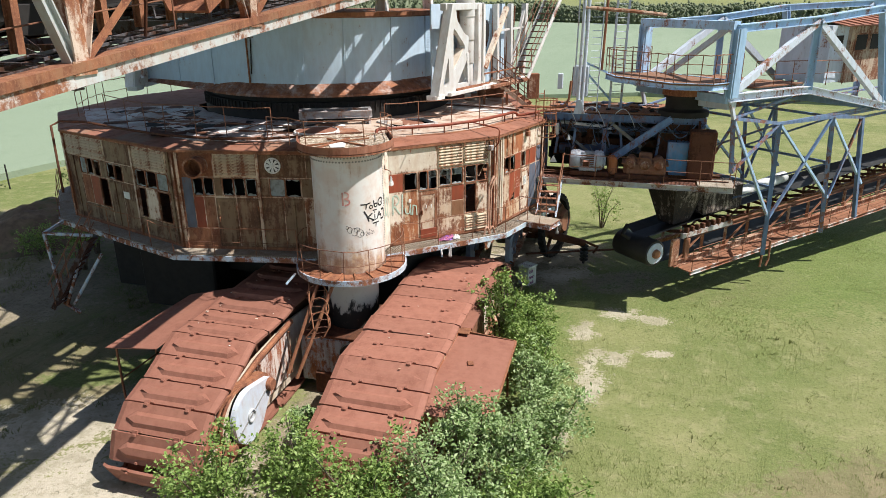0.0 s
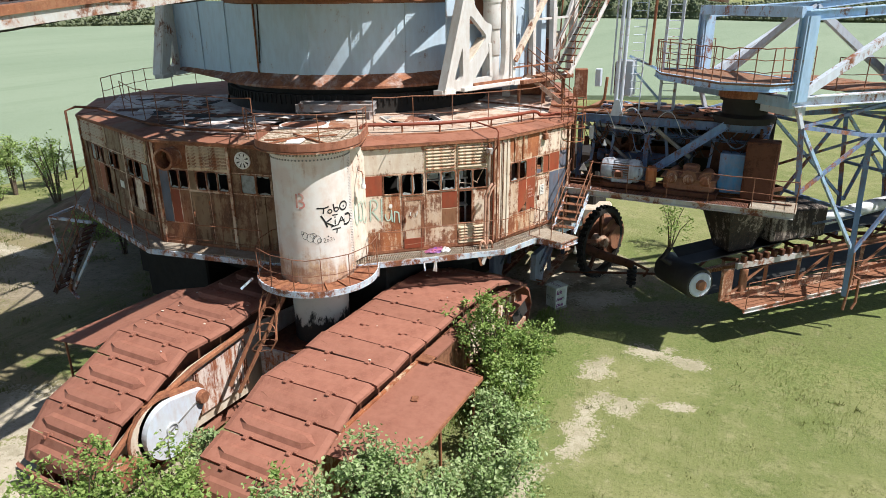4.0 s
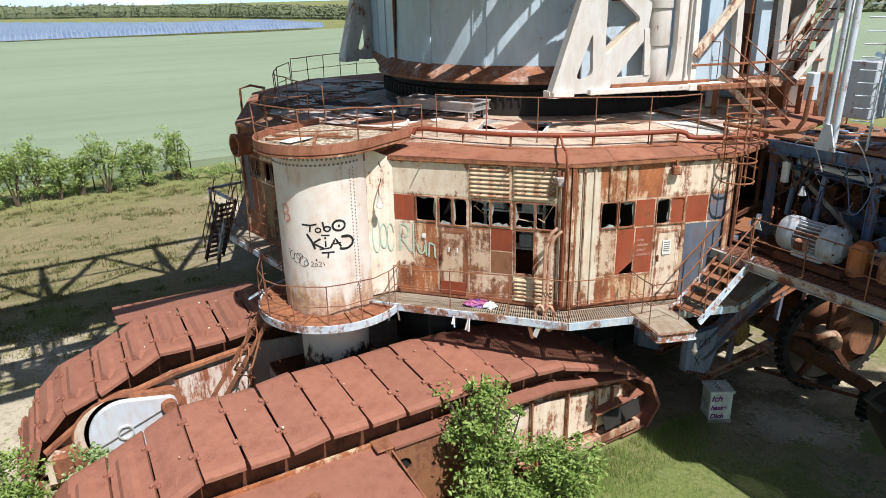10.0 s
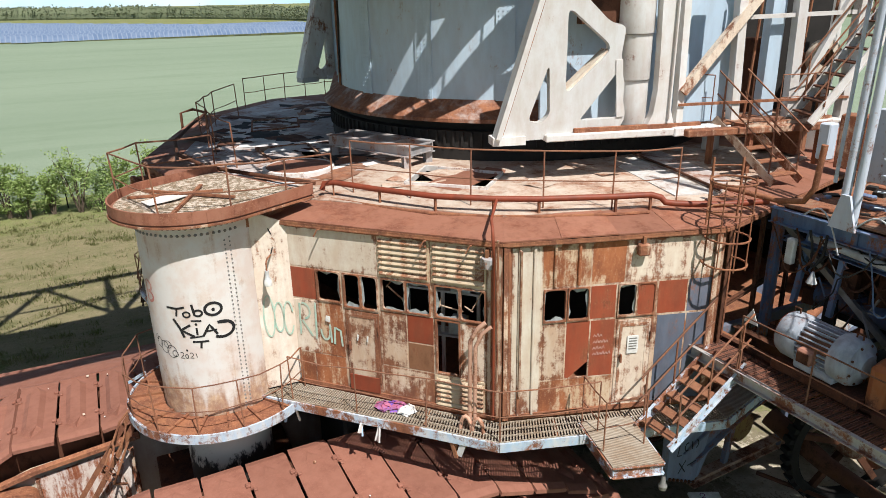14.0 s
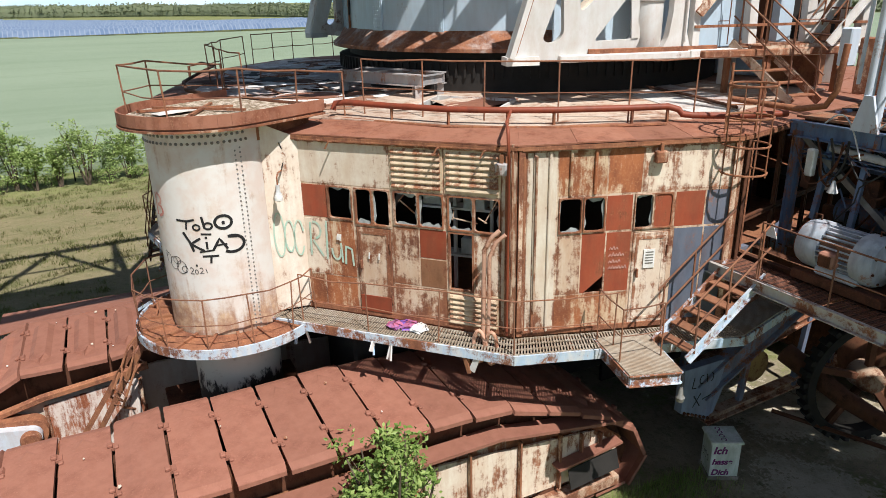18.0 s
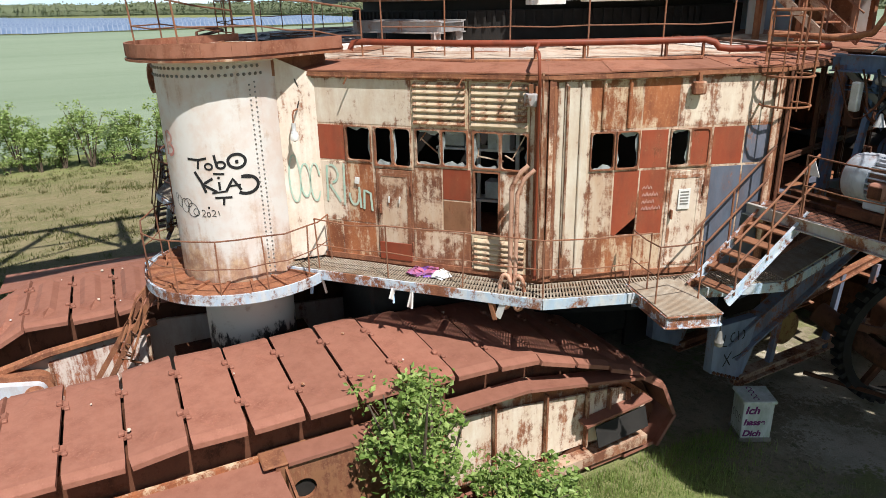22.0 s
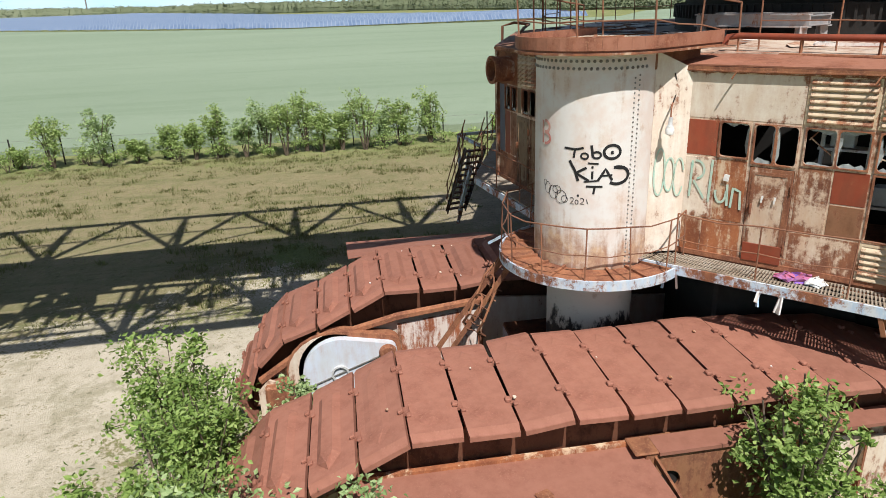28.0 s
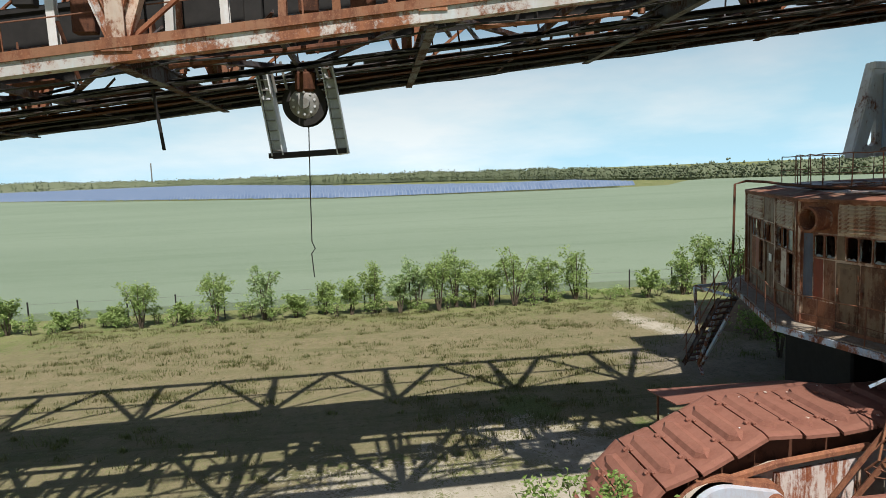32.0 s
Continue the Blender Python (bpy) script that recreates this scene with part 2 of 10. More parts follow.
MOTOR_PAINT = painted("dirty_pale_grey_paint", (0.42, 0.485, 0.56), 0.22, 0.4, base_b=(0.24, 0.28, 0.33), halo_of=0.3)
SKY_BLUE = painted("faded_light_blue_paint", (0.36, 0.54, 0.74), 0.24, 0.35, base_b=(0.28, 0.43, 0.6), halo_of=0.2)
PALE_BLUE = painted("pale_blue_steel", (0.54, 0.61, 0.70), 0.24, 0.35, base_b=(0.46, 0.52, 0.60), halo_of=0.2)
DEEP_BLUE = painted("dirty_deep_blue_paint", (0.085, 0.15, 0.27), 0.36, 0.4, base_b=(0.05, 0.085, 0.15), halo_of=0.2)
MID_BLUE = painted("worn_mid_blue_paint", (0.135, 0.235, 0.40), 0.32, 0.35, base_b=(0.075, 0.13, 0.235), halo_of=0.2)
RUST = painted("bare_rust", (0.23, 0.085, 0.036), 0.6, 0.4, rough=0.85)
RUST_PALE = painted("pale_painted_rust", (0.52, 0.40, 0.30), 0.62, 0.4, rough=0.8)
RAIL_RUST = painted("rusty_rail", (0.15, 0.062, 0.040), 0.35, 0.2, rough=0.8)
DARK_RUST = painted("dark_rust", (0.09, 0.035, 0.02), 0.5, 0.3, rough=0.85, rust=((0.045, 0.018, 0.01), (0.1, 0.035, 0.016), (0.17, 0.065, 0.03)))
# near-black for grease and dirt, and for painted shade in voids and openings
DARK = plain("black_grease_dirt_and_shade", (0.022, 0.019, 0.017), rough=0.8)
RUBBER = plain("black_rubber", (0.03, 0.029, 0.028), rough=0.6)
GREY_STEEL = plain("dull_grey_steel", (0.27, 0.27, 0.26), (0.17, 0.15, 0.13), rough=0.5, metal=0.3)
LIGHT_GREY = plain("light_grey_paint", (0.62, 0.64, 0.66), (0.42, 0.42, 0.41), rough=0.5)
WHITE = plain("white_enamel", (0.8, 0.8, 0.78), (0.62, 0.6, 0.56), rough=0.4)
CONCRETE = plain("stained_concrete", (0.34, 0.31, 0.27), (0.2, 0.17, 0.14), rough=0.9)
GRAFFITI_BLACK = plain("black_spray_paint", (0.015, 0.015, 0.017), rough=0.6)
PINK_CHALK = plain("pale_pink_chalk", (0.62, 0.38, 0.32), rough=0.9)
GRAFFITI_GREEN = plain("green_spray_paint", (0.34, 0.54, 0.44), (0.52, 0.56, 0.47), rough=0.6, scale=9.0)
GRAFFITI_RED = plain("red_spray_paint", (0.55, 0.20, 0.17), (0.6, 0.36, 0.3), rough=0.6)
GRAFFITI_VIOLET = plain("violet_spray_paint", (0.19, 0.03, 0.14), (0.15, 0.03, 0.12), rough=0.6)


def glass_material():
    m = Nodes("dirty_window_glass")
    d = m.noise(7, 5, 0.6)
    m.bsdf.inputs["Transmission Weight"].default_value = 0.35
    m.bsdf.inputs["IOR"].default_value = 1.2
    return m.finish(m.mix(m.ramp(d, 0.4, 0.75), (0.46, 0.50, 0.50), (0.24, 0.25, 0.24)), m.math("MULTIPLY", d, 0.25))


GLASS = glass_material()


def leaf_material(name, a, b, c):
    m = Nodes(name)
    r = m.island()
    col = m.mix(m.math("POWER", r, 1.5), a, b)
    col = m.mix(m.ramp(m.noise(0.9, 3, 0.5), 0.5, 0.75), col, c)
    m.bsdf.inputs["Subsurface Weight"].default_value = 0.0
    mat = m.finish(col, 0.5, 0.0, None, specular=0.3)
    # light that comes through the leaf
    tr = m.n.new("ShaderNodeBsdfTranslucent")
    m.l.new(m.mix(0.5, col, (0.2, 0.3, 0.03)), tr.inputs["Color"])
    mx = m.n.new("ShaderNodeMixShader")
    mx.inputs[0].default_value = 0.3
    m.l.new(m.bsdf.outputs[0], mx.inputs[1])
    m.l.new(tr.outputs[0], mx.inputs[2])
    m.l.new(mx.outputs[0], m.n["Material Output"].inputs["Surface"])
    return mat


LEAF = leaf_material("fresh_green_leaf", (0.13, 0.215, 0.045), (0.36, 0.46, 0.15), (0.21, 0.31, 0.075))
LEAF_SILVER = leaf_material("silvery_green_leaf", (0.19, 0.29, 0.10), (0.46, 0.55, 0.29), (0.26, 0.37, 0.14))
LEAF_FAR = leaf_material("far_woods_leaf", (0.135, 0.165, 0.095), (0.20, 0.235, 0.14), (0.19, 0.19, 0.125))
LEAF_ROW = leaf_material("pale_spring_leaf", (0.19, 0.28, 0.075), (0.43, 0.52, 0.21), (0.27, 0.37, 0.11))
FRESH = leaf_material("fresh_grass_blade", (0.16, 0.23, 0.06), (0.30, 0.37, 0.12), (0.23, 0.29, 0.09))
WEED = leaf_material("dark_yard_weed", (0.115, 0.12, 0.045), (0.19, 0.185, 0.08), (0.22, 0.175, 0.095))
GRASS = leaf_material("grass_blade", (0.22, 0.25, 0.085), (0.31, 0.32, 0.135), (0.36, 0.33, 0.17))
BARK = plain("grey_brown_bark", (0.14, 0.105, 0.075), rough=0.9, scale=8)


def field_material():
    m = Nodes("green_wheat")
    big = m.noise(0.022, 4, 0.5, m.coords((1, 0.35, 1)))
    mid = m.noise(0.5, 6, 0.7)
    fine = m.noise(5.0, 4, 0.75)
    c = m.mix(m.ramp(big, 0.35, 0.66), (0.205, 0.260, 0.178), (0.235, 0.290, 0.203))
    c = m.mix(m.math("MULTIPLY", m.ramp(m.noise(1.0, 6, 0.7, m.coords((0.16, 0.022, 1))), 0.5, 0.66), 0.4), c, (0.16, 0.215, 0.135))
    c = m.mix(m.math("MULTIPLY", m.ramp(mid, 0.5, 0.8), 0.36), c, (0.155, 0.205, 0.13))
    c = m.mix(m.math("MULTIPLY", m.ramp(fine, 0.45, 0.8), 0.35), c, (0.27, 0.325, 0.225))
    return m.finish(c, 0.8, 0, fine, 0.6, 0.15, 0.2)


def ground_material(sand, spots, mud, dry, lush):
    """Grass with sandy and muddy patches: (x, y, half length, half width, turn in degrees) each."""
    m = Nodes("ground_grass_and_sand")
    big = m.noise(0.16, 5, 0.6)
    mid = m.noise(1.1, 7, 0.7)
    fine = m.noise(9.0, 5, 0.75)
    grit = m.noise(38.0, 3, 0.7)
    grass = m.mix(m.ramp(big, 0.36, 0.64), (0.135, 0.165, 0.055), (0.222, 0.225, 0.098))
    grass = m.mix(m.math("MULTIPLY", m.ramp(mid, 0.46, 0.72), 0.75), grass, (0.30, 0.275, 0.15))
    grass = m.mix(m.math("MULTIPLY", m.ramp(fine, 0.5, 0.68), 0.75), grass, (0.085, 0.11, 0.034))
    grass = m.mix(m.math("MULTIPLY", m.ramp(grit, 0.5, 0.68), 0.5), grass, (0.29, 0.31, 0.11))
    bare = m.mix(m.ramp(mid, 0.35, 0.7), (0.50, 0.445, 0.355), (0.40, 0.35, 0.265))
    bare = m.mix(m.math("MULTIPLY", m.ramp(m.noise(0.55, 7, 0.75), 0.47, 0.62), 0.62), bare, (0.27, 0.25, 0.165))
    bare = m.mix(m.math("MULTIPLY", m.ramp(m.noise(3.6, 5, 0.75), 0.57, 0.66), 0.7), bare, (0.13, 0.125, 0.07))
    bare = m.mix(m.math("MULTIPLY", m.ramp(fine, 0.5, 0.8), 0.4), bare, (0.30, 0.235, 0.155))
    earth = m.mix(m.ramp(mid, 0.35, 0.7), (0.235, 0.195, 0.14), (0.33, 0.275, 0.20))
    earth = m.mix(m.math("MULTIPLY", m.ramp(m.noise(5.0, 6, 0.8), 0.5, 0.62), 0.6), earth, (0.12, 0.10, 0.06))

    def patches(rows, wobble):
        total = None
        for x, y, a, b, turn in rows:
            mp = m.n.new("ShaderNodeMapping")
            mp.vector_type = "TEXTURE"
            mp.inputs["Location"].default_value = (x, y, 0)
            mp.inputs["Rotation"].default_value = (0, 0, radians(turn))
            mp.inputs["Scale"].default_value = (a, b, 1000)
            m.l.new(m.tc.outputs["Object"], mp.inputs["Vector"])
            ln = m.n.new("ShaderNodeVectorMath")
            ln.operation = "LENGTH"
            m.l.new(mp.outputs["Vector"], ln.inputs[0])
            one = m.math("SUBTRACT", 1.0, ln.outputs["Value"])
            total = one if total is None else m.math("MAXIMUM", total, one)
        w = m.math("ADD", m.math("MULTIPLY", m.math("SUBTRACT", mid, 0.5), wobble), m.math("MULTIPLY", m.math("SUBTRACT", fine, 0.5), wobble * 0.8))
        return m.ramp(m.math("ADD", total, w), 0.0, 0.34)

    # mown strips and tufts run along the field's edge
    strip = m.noise(1.0, 6, 0.7, m.coords((0.9, 0.13, 1)))
    worn = m.mix(m.ramp(mid, 0.4, 0.65), (0.255, 0.205, 0.125), (0.185, 0.165, 0.085))
    worn = m.mix(m.math("MULTIPLY", m.ramp(strip, 0.5, 0.64), 0.6), worn, (0.115, 0.12, 0.05))
    worn = m.mix(m.math("MULTIPLY", m.ramp(m.noise(3.0, 5, 0.75), 0.56, 0.7), 0.7), worn, (0.09, 0.085, 0.04))
    c = m.mix(m.math("MULTIPLY", patches(dry, 1.6), 0.85), grass, worn)
    c = m.mix(m.math("MULTIPLY", patches(mud, 1.4), 0.9), c, earth)
    c = m.mix(m.math("MULTIPLY", patches(lush, 2.2), 0.7), c, m.mix(m.ramp(fine, 0.4, 0.65), (0.15, 0.20, 0.055), (0.085, 0.125, 0.032)))
    # droppings of darker weeds, dead straw and small bare scuffs all over
    weed = m.noise(2.1, 7, 0.8, m.coords((1, 1, 1), (4.4, 8.8, 0)))
    c = m.mix(m.math("MULTIPLY", m.ramp(weed, 0.55, 0.66), 0.62), c, (0.075, 0.09, 0.03))
    straw = m.noise(3.3, 7, 0.8, m.coords((1, 1, 1), (14.4, 3.8, 0)))
    c = m.mix(m.math("MULTIPLY", m.ramp(straw, 0.56, 0.68), 0.5), c, (0.34, 0.31, 0.19))
    c = m.mix(patches(sand, 3.0), c, bare)
    c = m.mix(m.math("MULTIPLY", patches(spots, 5.5), 0.85), c, bare)
    relief = m.math("ADD", m.math("MULTIPLY", mid, 0.7), m.math("ADD", fine, m.math("MULTIPLY", grit, 0.5)))
    return m.finish(c, 0.92, 0, relief, 0.7, 0.06, 0.15)


# ---- making meshes ----
class Geo:
    """Collects vertices and faces in world metres."""

    def __init__(self):
        self.v, self.f = [], []

    def add(self, verts, faces):
        k = len(self.v)
        self.v += [tuple(p) for p in verts]
        self.f += [tuple(i + k for i in f) for f in faces]
        return self

    def box(self, c, s, turn=0.0, m=None, bevel=0.0):
        x, y, z = (0.5 * k for k in s)
        m = m or (Matrix.Translation(c) @ Matrix.Rotation(radians(turn), 4, "Z"))
        if bevel <= 0:
            pts = [(i, j, k) for i in (-x, x) for j in (-y, y) for k in (-z, z)]
            fs = [(0, 1, 3, 2), (4, 6, 7, 5), (0, 4, 5, 1), (2, 3, 7, 6), (0, 2, 6, 4), (1, 5, 7, 3)]
            return self.add([m @ Vector(p) for p in pts], fs)
        b = min(bevel, 0.45 * min(s))
        pts, idx = [], {}
        for i in (-1, 1):
            for j in (-1, 1):
                for k in (-1, 1):
                    for ax, p in enumerate(((i * x, j * (y - b), k * (z - b)), (i * (x - b), j * y, k * (z - b)), (i * (x - b), j * (y - b), k * z))):
                        idx[i, j, k, ax] = len(pts)
                        pts.append(m @ Vector(p))
        fs = []
        for s0 in (-1, 1):
            fs.append([idx[s0, j, k, 0] for j, k in ((-1, -1), (1, -1), (1, 1), (-1, 1))][::s0])
            fs.append([idx[i, s0, k, 1] for i, k in ((-1, -1), (1, -1), (1, 1), (-1, 1))][::-s0])
            fs.append([idx[i, j, s0, 2] for i, j in ((-1, -1), (1, -1), (1, 1), (-1, 1))][::s0])
            for s1 in (-1, 1):
                q = s0 * s1
                fs.append([idx[s0, s1, -1, 0], idx[s0, s1, -1, 1], idx[s0, s1, 1, 1], idx[s0, s1, 1, 0]][::q])
                fs.append([idx[s0, -1, s1, 0], idx[s0, 1, s1, 0], idx[s0, 1, s1, 2], idx[s0, -1, s1, 2]][::q])
                fs.append([idx[-1, s0, s1, 1], idx[-1, s0, s1, 2], idx[1, s0, s1, 2], idx[1, s0, s1, 1]][::q])
                for s2 in (-1, 1):
                    fs.append([idx[s0, s1, s2, ax] for ax in range(3)][:: s0 * s1 * s2])
        return self.add(pts, fs)

    def profile(self, a, b, shape, up=(0, 0, 1)):
        """A bar from a to b whose section is the closed outline shape [(side, up)...]."""
        a, b = Vector(a), Vector(b)
        d = (b - a).normalized()
        u = Vector(up)
        if abs(d.dot(u)) > 0.98:
            u = Vector((1, 0, 0)) if abs(d.x) < 0.9 else Vector((0, 1, 0))
        s = d.cross(u).normalized()
        u = s.cross(d)
        n = len(shape)
        pts = [p + s * x + u * y for p in (a, b) for x, y in shape]
        fs = [(i, (i + 1) % n, n + (i + 1) % n, n + i) for i in range(n)]
        return self.add(pts, fs + [tuple(range(n))[::-1], tuple(range(n, 2 * n))])

    def beam(self, a, b, w, h, up=(0, 0, 1)):
        return self.profile(a, b, [(-w / 2, -h / 2), (w / 2, -h / 2), (w / 2, h / 2), (-w / 2, h / 2)], up)

    def ibeam(self, a, b, w, h, t=0.03, up=(0, 0, 1)):
        x, y, k = w / 2, h / 2, t / 2
        return self.profile(a, b, [(-x, -y), (x, -y), (x, -y + t), (k, -y + t), (k, y - t), (x, y - t), (x, y), (-x, y), (-x, y - t), (-k, y - t), (-k, -y + t), (-x, -y + t)], up)

    def channel(self, a, b, w, h, t=0.02, up=(0, 0, 1), flip=1):
        x, y = w / 2 * flip, h / 2
        s = [(-x, -y), (x, -y), (x, -y + t), (-x + t * flip, -y + t), (-x + t * flip, y - t), (x, y - t), (x, y), (-x, y)]
        return self.profile(a, b, s[::flip], up)

    def angle(self, a, b, w, h, t=0.015, up=(0, 0, 1)):
        return self.profile(a, b, [(0, 0), (w, 0), (w, t), (t, t), (t, h), (0, h)], up)

    def tube(self, pts, r, n=7, caps=True):
        pts = [Vector(p) for p in pts]
        rs = r if isinstance(r, (list, tuple)) else [r] * len(pts)
        rings, side = [], None
        for i, p in enumerate(pts):
            d = (pts[min(i + 1, len(pts) - 1)] - pts[max(i - 1, 0)]).normalized()
            ref = side if side is not None else (Vector((0, 0, 1)) if abs(d.z) < 0.9 else Vector((1, 0, 0)))
            s = (ref - d * ref.dot(d)).normalized()
            side = s
            t = d.cross(s)
            rings.append([p + (s * math.cos(2 * math.pi * k / n) + t * math.sin(2 * math.pi * k / n)) * rs[i] for k in range(n)])
        fs = [(i * n + k, i * n + (k + 1) % n, (i + 1) * n + (k + 1) % n, (i + 1) * n + k) for i in range(len(pts) - 1) for k in range(n)]
        if caps:
            fs += [tuple(range(n))[::-1], tuple(range((len(pts) - 1) * n, len(pts) * n))]
        return self.add([p for ring in rings for p in ring], fs)

    def lathe(self, rows, n=32, at=(0, 0, 0), a0=0.0, a1=360.0, m=None):
        """rows: (radius, height) turned round the vertical axis at at."""
        full = abs(a1 - a0) > 359.9
        k = n if full else n + 1
        m = m or Matrix.Translation(at)
        pts = []
        for r, z in rows:
            for i in range(k):
                a = radians(a0 + (a1 - a0) * i / n)
                pts.append(m @ Vector((r * math.cos(a), r * math.sin(a), z)))
        fs = []
        for j in range(len(rows) - 1):
            for i in range(n):
                i2 = (i + 1) % k
                fs.append((j * k + i, j * k + i2, (j + 1) * k + i2, (j + 1) * k + i))
        return self.add(pts, fs)

    def prism(self, poly, z0, z1):
        """An upright prism over the outline poly, which runs counter-clockwise."""
        n = len(poly)
        pts = [(x, y, z0) for x, y in poly] + [(x, y, z1) for x, y in poly]
        return self.add(pts, [tuple(range(n))[::-1], tuple(range(n, 2 * n))] + [(i, (i + 1) % n, n + (i + 1) % n, n + i) for i in range(n)])

    def plate(self, pts, thick):
        """A flat plate of that thickness behind the outline pts."""
        pts = [Vector(p) for p in pts]
        nrm = (pts[1] - pts[0]).cross(pts[-1] - pts[0]).normalized()
        n = len(pts)
        return self.add(pts + [p - nrm * thick for p in pts], [tuple(range(n)), tuple(range(n, 2 * n))[::-1]] + [(i, n + i, n + (i + 1) % n, (i + 1) % n) for i in range(n)])

    def pierced(self, outer, holes, y0, y1):
        """A plate in the xz plane between two depths, with holes; every outline is a list of (x, z)."""
        loops = [[Vector((x, 0.0, z)) for x, z in o] for o in [outer] + list(holes)]
        flat = [p for o in loops for p in o]
        tris = tessellate_polygon(loops)
        n = len(flat)
        fs = [tuple(f) for f in tris] + [tuple(i + n for i in f[::-1]) for f in tris]
        k = 0
        for o in loops:
            c = len(o)
            fs += [(k + i, k + (i + 1) % c, n + k + (i + 1) % c, n + k + i) for i in range(c)]
            k += c
        return self.add([(p.x, y0, p.z) for p in flat] + [(p.x, y1, p.z) for p in flat], fs)

    def frame_plate(self, outer, inner, thick):
        """A four-cornered plate with a four-cornered hole."""
        o, h = [Vector(p) for p in outer], [Vector(p) for p in inner]
        nrm = (o[1] - o[0]).cross(o[3] - o[0]).normalized() * thick
        pts = o + h + [p - nrm for p in o] + [p - nrm for p in h]
        fs = []
        for i in range(4):
            j = (i + 1) % 4
            fs += [(i, j, 4 + j, 4 + i), (8 + j, 8 + i, 12 + i, 12 + j), (i, 8 + i, 8 + j, j), (4 + i, 4 + j, 12 + j, 12 + i)]
        return self.add(pts, fs)


def rounded(corners, r, n=4):
    """The outline of a polygon with its corners rounded."""
    out = []
    c = len(corners)
    for i in range(c):
        p, q, w = Vector(corners[i - 1]), Vector(corners[i]), Vector(corners[(i + 1) % c])
        a, b = (p - q), (w - q)
        k = min(r, a.length * 0.45, b.length * 0.45)
        a, b = q + a.normalized() * k, q + b.normalized() * k
        for s in range(n + 1):
            u = s / n
            out.append(tuple(a * (1 - u) ** 2 + q * (2 * u * (1 - u)) + b * u * u))
    return out


def root_of(ob):
    while ob.parent:
        ob = ob.parent
    return ob


def mesh_of(name, g, material, smooth=0.0, shift=None):
    me = bpy.data.meshes.new(name)
    if shift is not None:
        me.from_pydata([tuple(shift @ Vector(p)) for p in g.v], [], g.f)
    else:
        me.from_pydata(g.v, [], g.f)
    me.materials.append(material)
    if smooth:
        me.polygons.foreach_set("use_smooth", [True] * len(me.polygons))
        me.set_sharp_from_angle(angle=radians(smooth))
    me.update()
    return me


def thing(name, at=(0, 0, 0), label="", category="", group="", kind="", turn=0.0):
    ob = new(name)
    ob.empty_display_size = 0.3
    ob.matrix_basis = pose(*at, 0, 0, turn)
    return tagged(ob, label, category, group, kind)


def part(name, g, material, parent, label="", smooth=0.0):
    """One mesh under a thing or under a part; g is in world metres."""
    root = root_of(parent)
    ob = new(name, mesh_of(name, g, material, smooth, root.matrix_basis.inverted()))
    ob.parent = parent
    return tagged(ob, label)


def piece(name, mesh, parent, m):
    """One more object on a shared mesh, at the world pose m."""
    ob = new(name, mesh)
    ob.parent = parent
    ob.matrix_basis = root_of(parent).matrix_basis.inverted() @ m
    return ob


def solid(name, g, material, label, category, group="", kind="", smooth=0.0):
    """A thing that is one mesh, with its origin at its base."""
    lo = [min(p[k] for p in g.v) for k in range(3)]
    hi = [max(p[k] for p in g.v) for k in range(3)]
    at = Vector(((lo[0] + hi[0]) / 2, (lo[1] + hi[1]) / 2, lo[2]))
    ob = new(name, mesh_of(name, g, material, smooth, Matrix.Translation(-at)))
    ob.matrix_basis = Matrix.Translation(at)
    return tagged(ob, label, category, group, kind)


def v3(p, z):
    return Vector((p[0], p[1], z))


def lerp(a, b, k):
    return a + (b - a) * k


def rails(parent, pts, height=1.0, step=1.5, r=0.022, material=None, mids=(0.5,), wobble=0.02, seed=0):
    """Posts and rails along the foot points pts; a little bent."""
    rnd = random.Random(seed)
    material = material or RAIL_RUST
    r *= 0.82
    foot = []
    for a, b in zip(pts, pts[1:]):
        a, b = Vector(a), Vector(b)
        n = max(1, round((b - a).length / step))
        foot += [a.lerp(b, i / n) for i in range(n)]
    foot.append(Vector(pts[-1]))
    tops = [p + Vector((rnd.uniform(-1, 1) * wobble, rnd.uniform(-1, 1) * wobble, height)) for p in foot]
    for p, q in zip(foot, tops):
        part("post", Geo().tube([p, q], r, 6), material, parent)
    for k in (1.0, *mids):
        line = []
        for i, (p, q) in enumerate(zip(foot, tops)):
            line.append(p.lerp(q, k))
            if i + 1 < len(foot):
                nxt = foot[i + 1].lerp(tops[i + 1], k)
                line.append(line[-1].lerp(nxt, 0.5) + Vector((0, 0, -rnd.uniform(0, wobble))))
        part("top_rail" if k == 1.0 else "mid_rail", Geo().tube(line, r * (1 if k == 1.0 else 0.75), 6), material, parent)


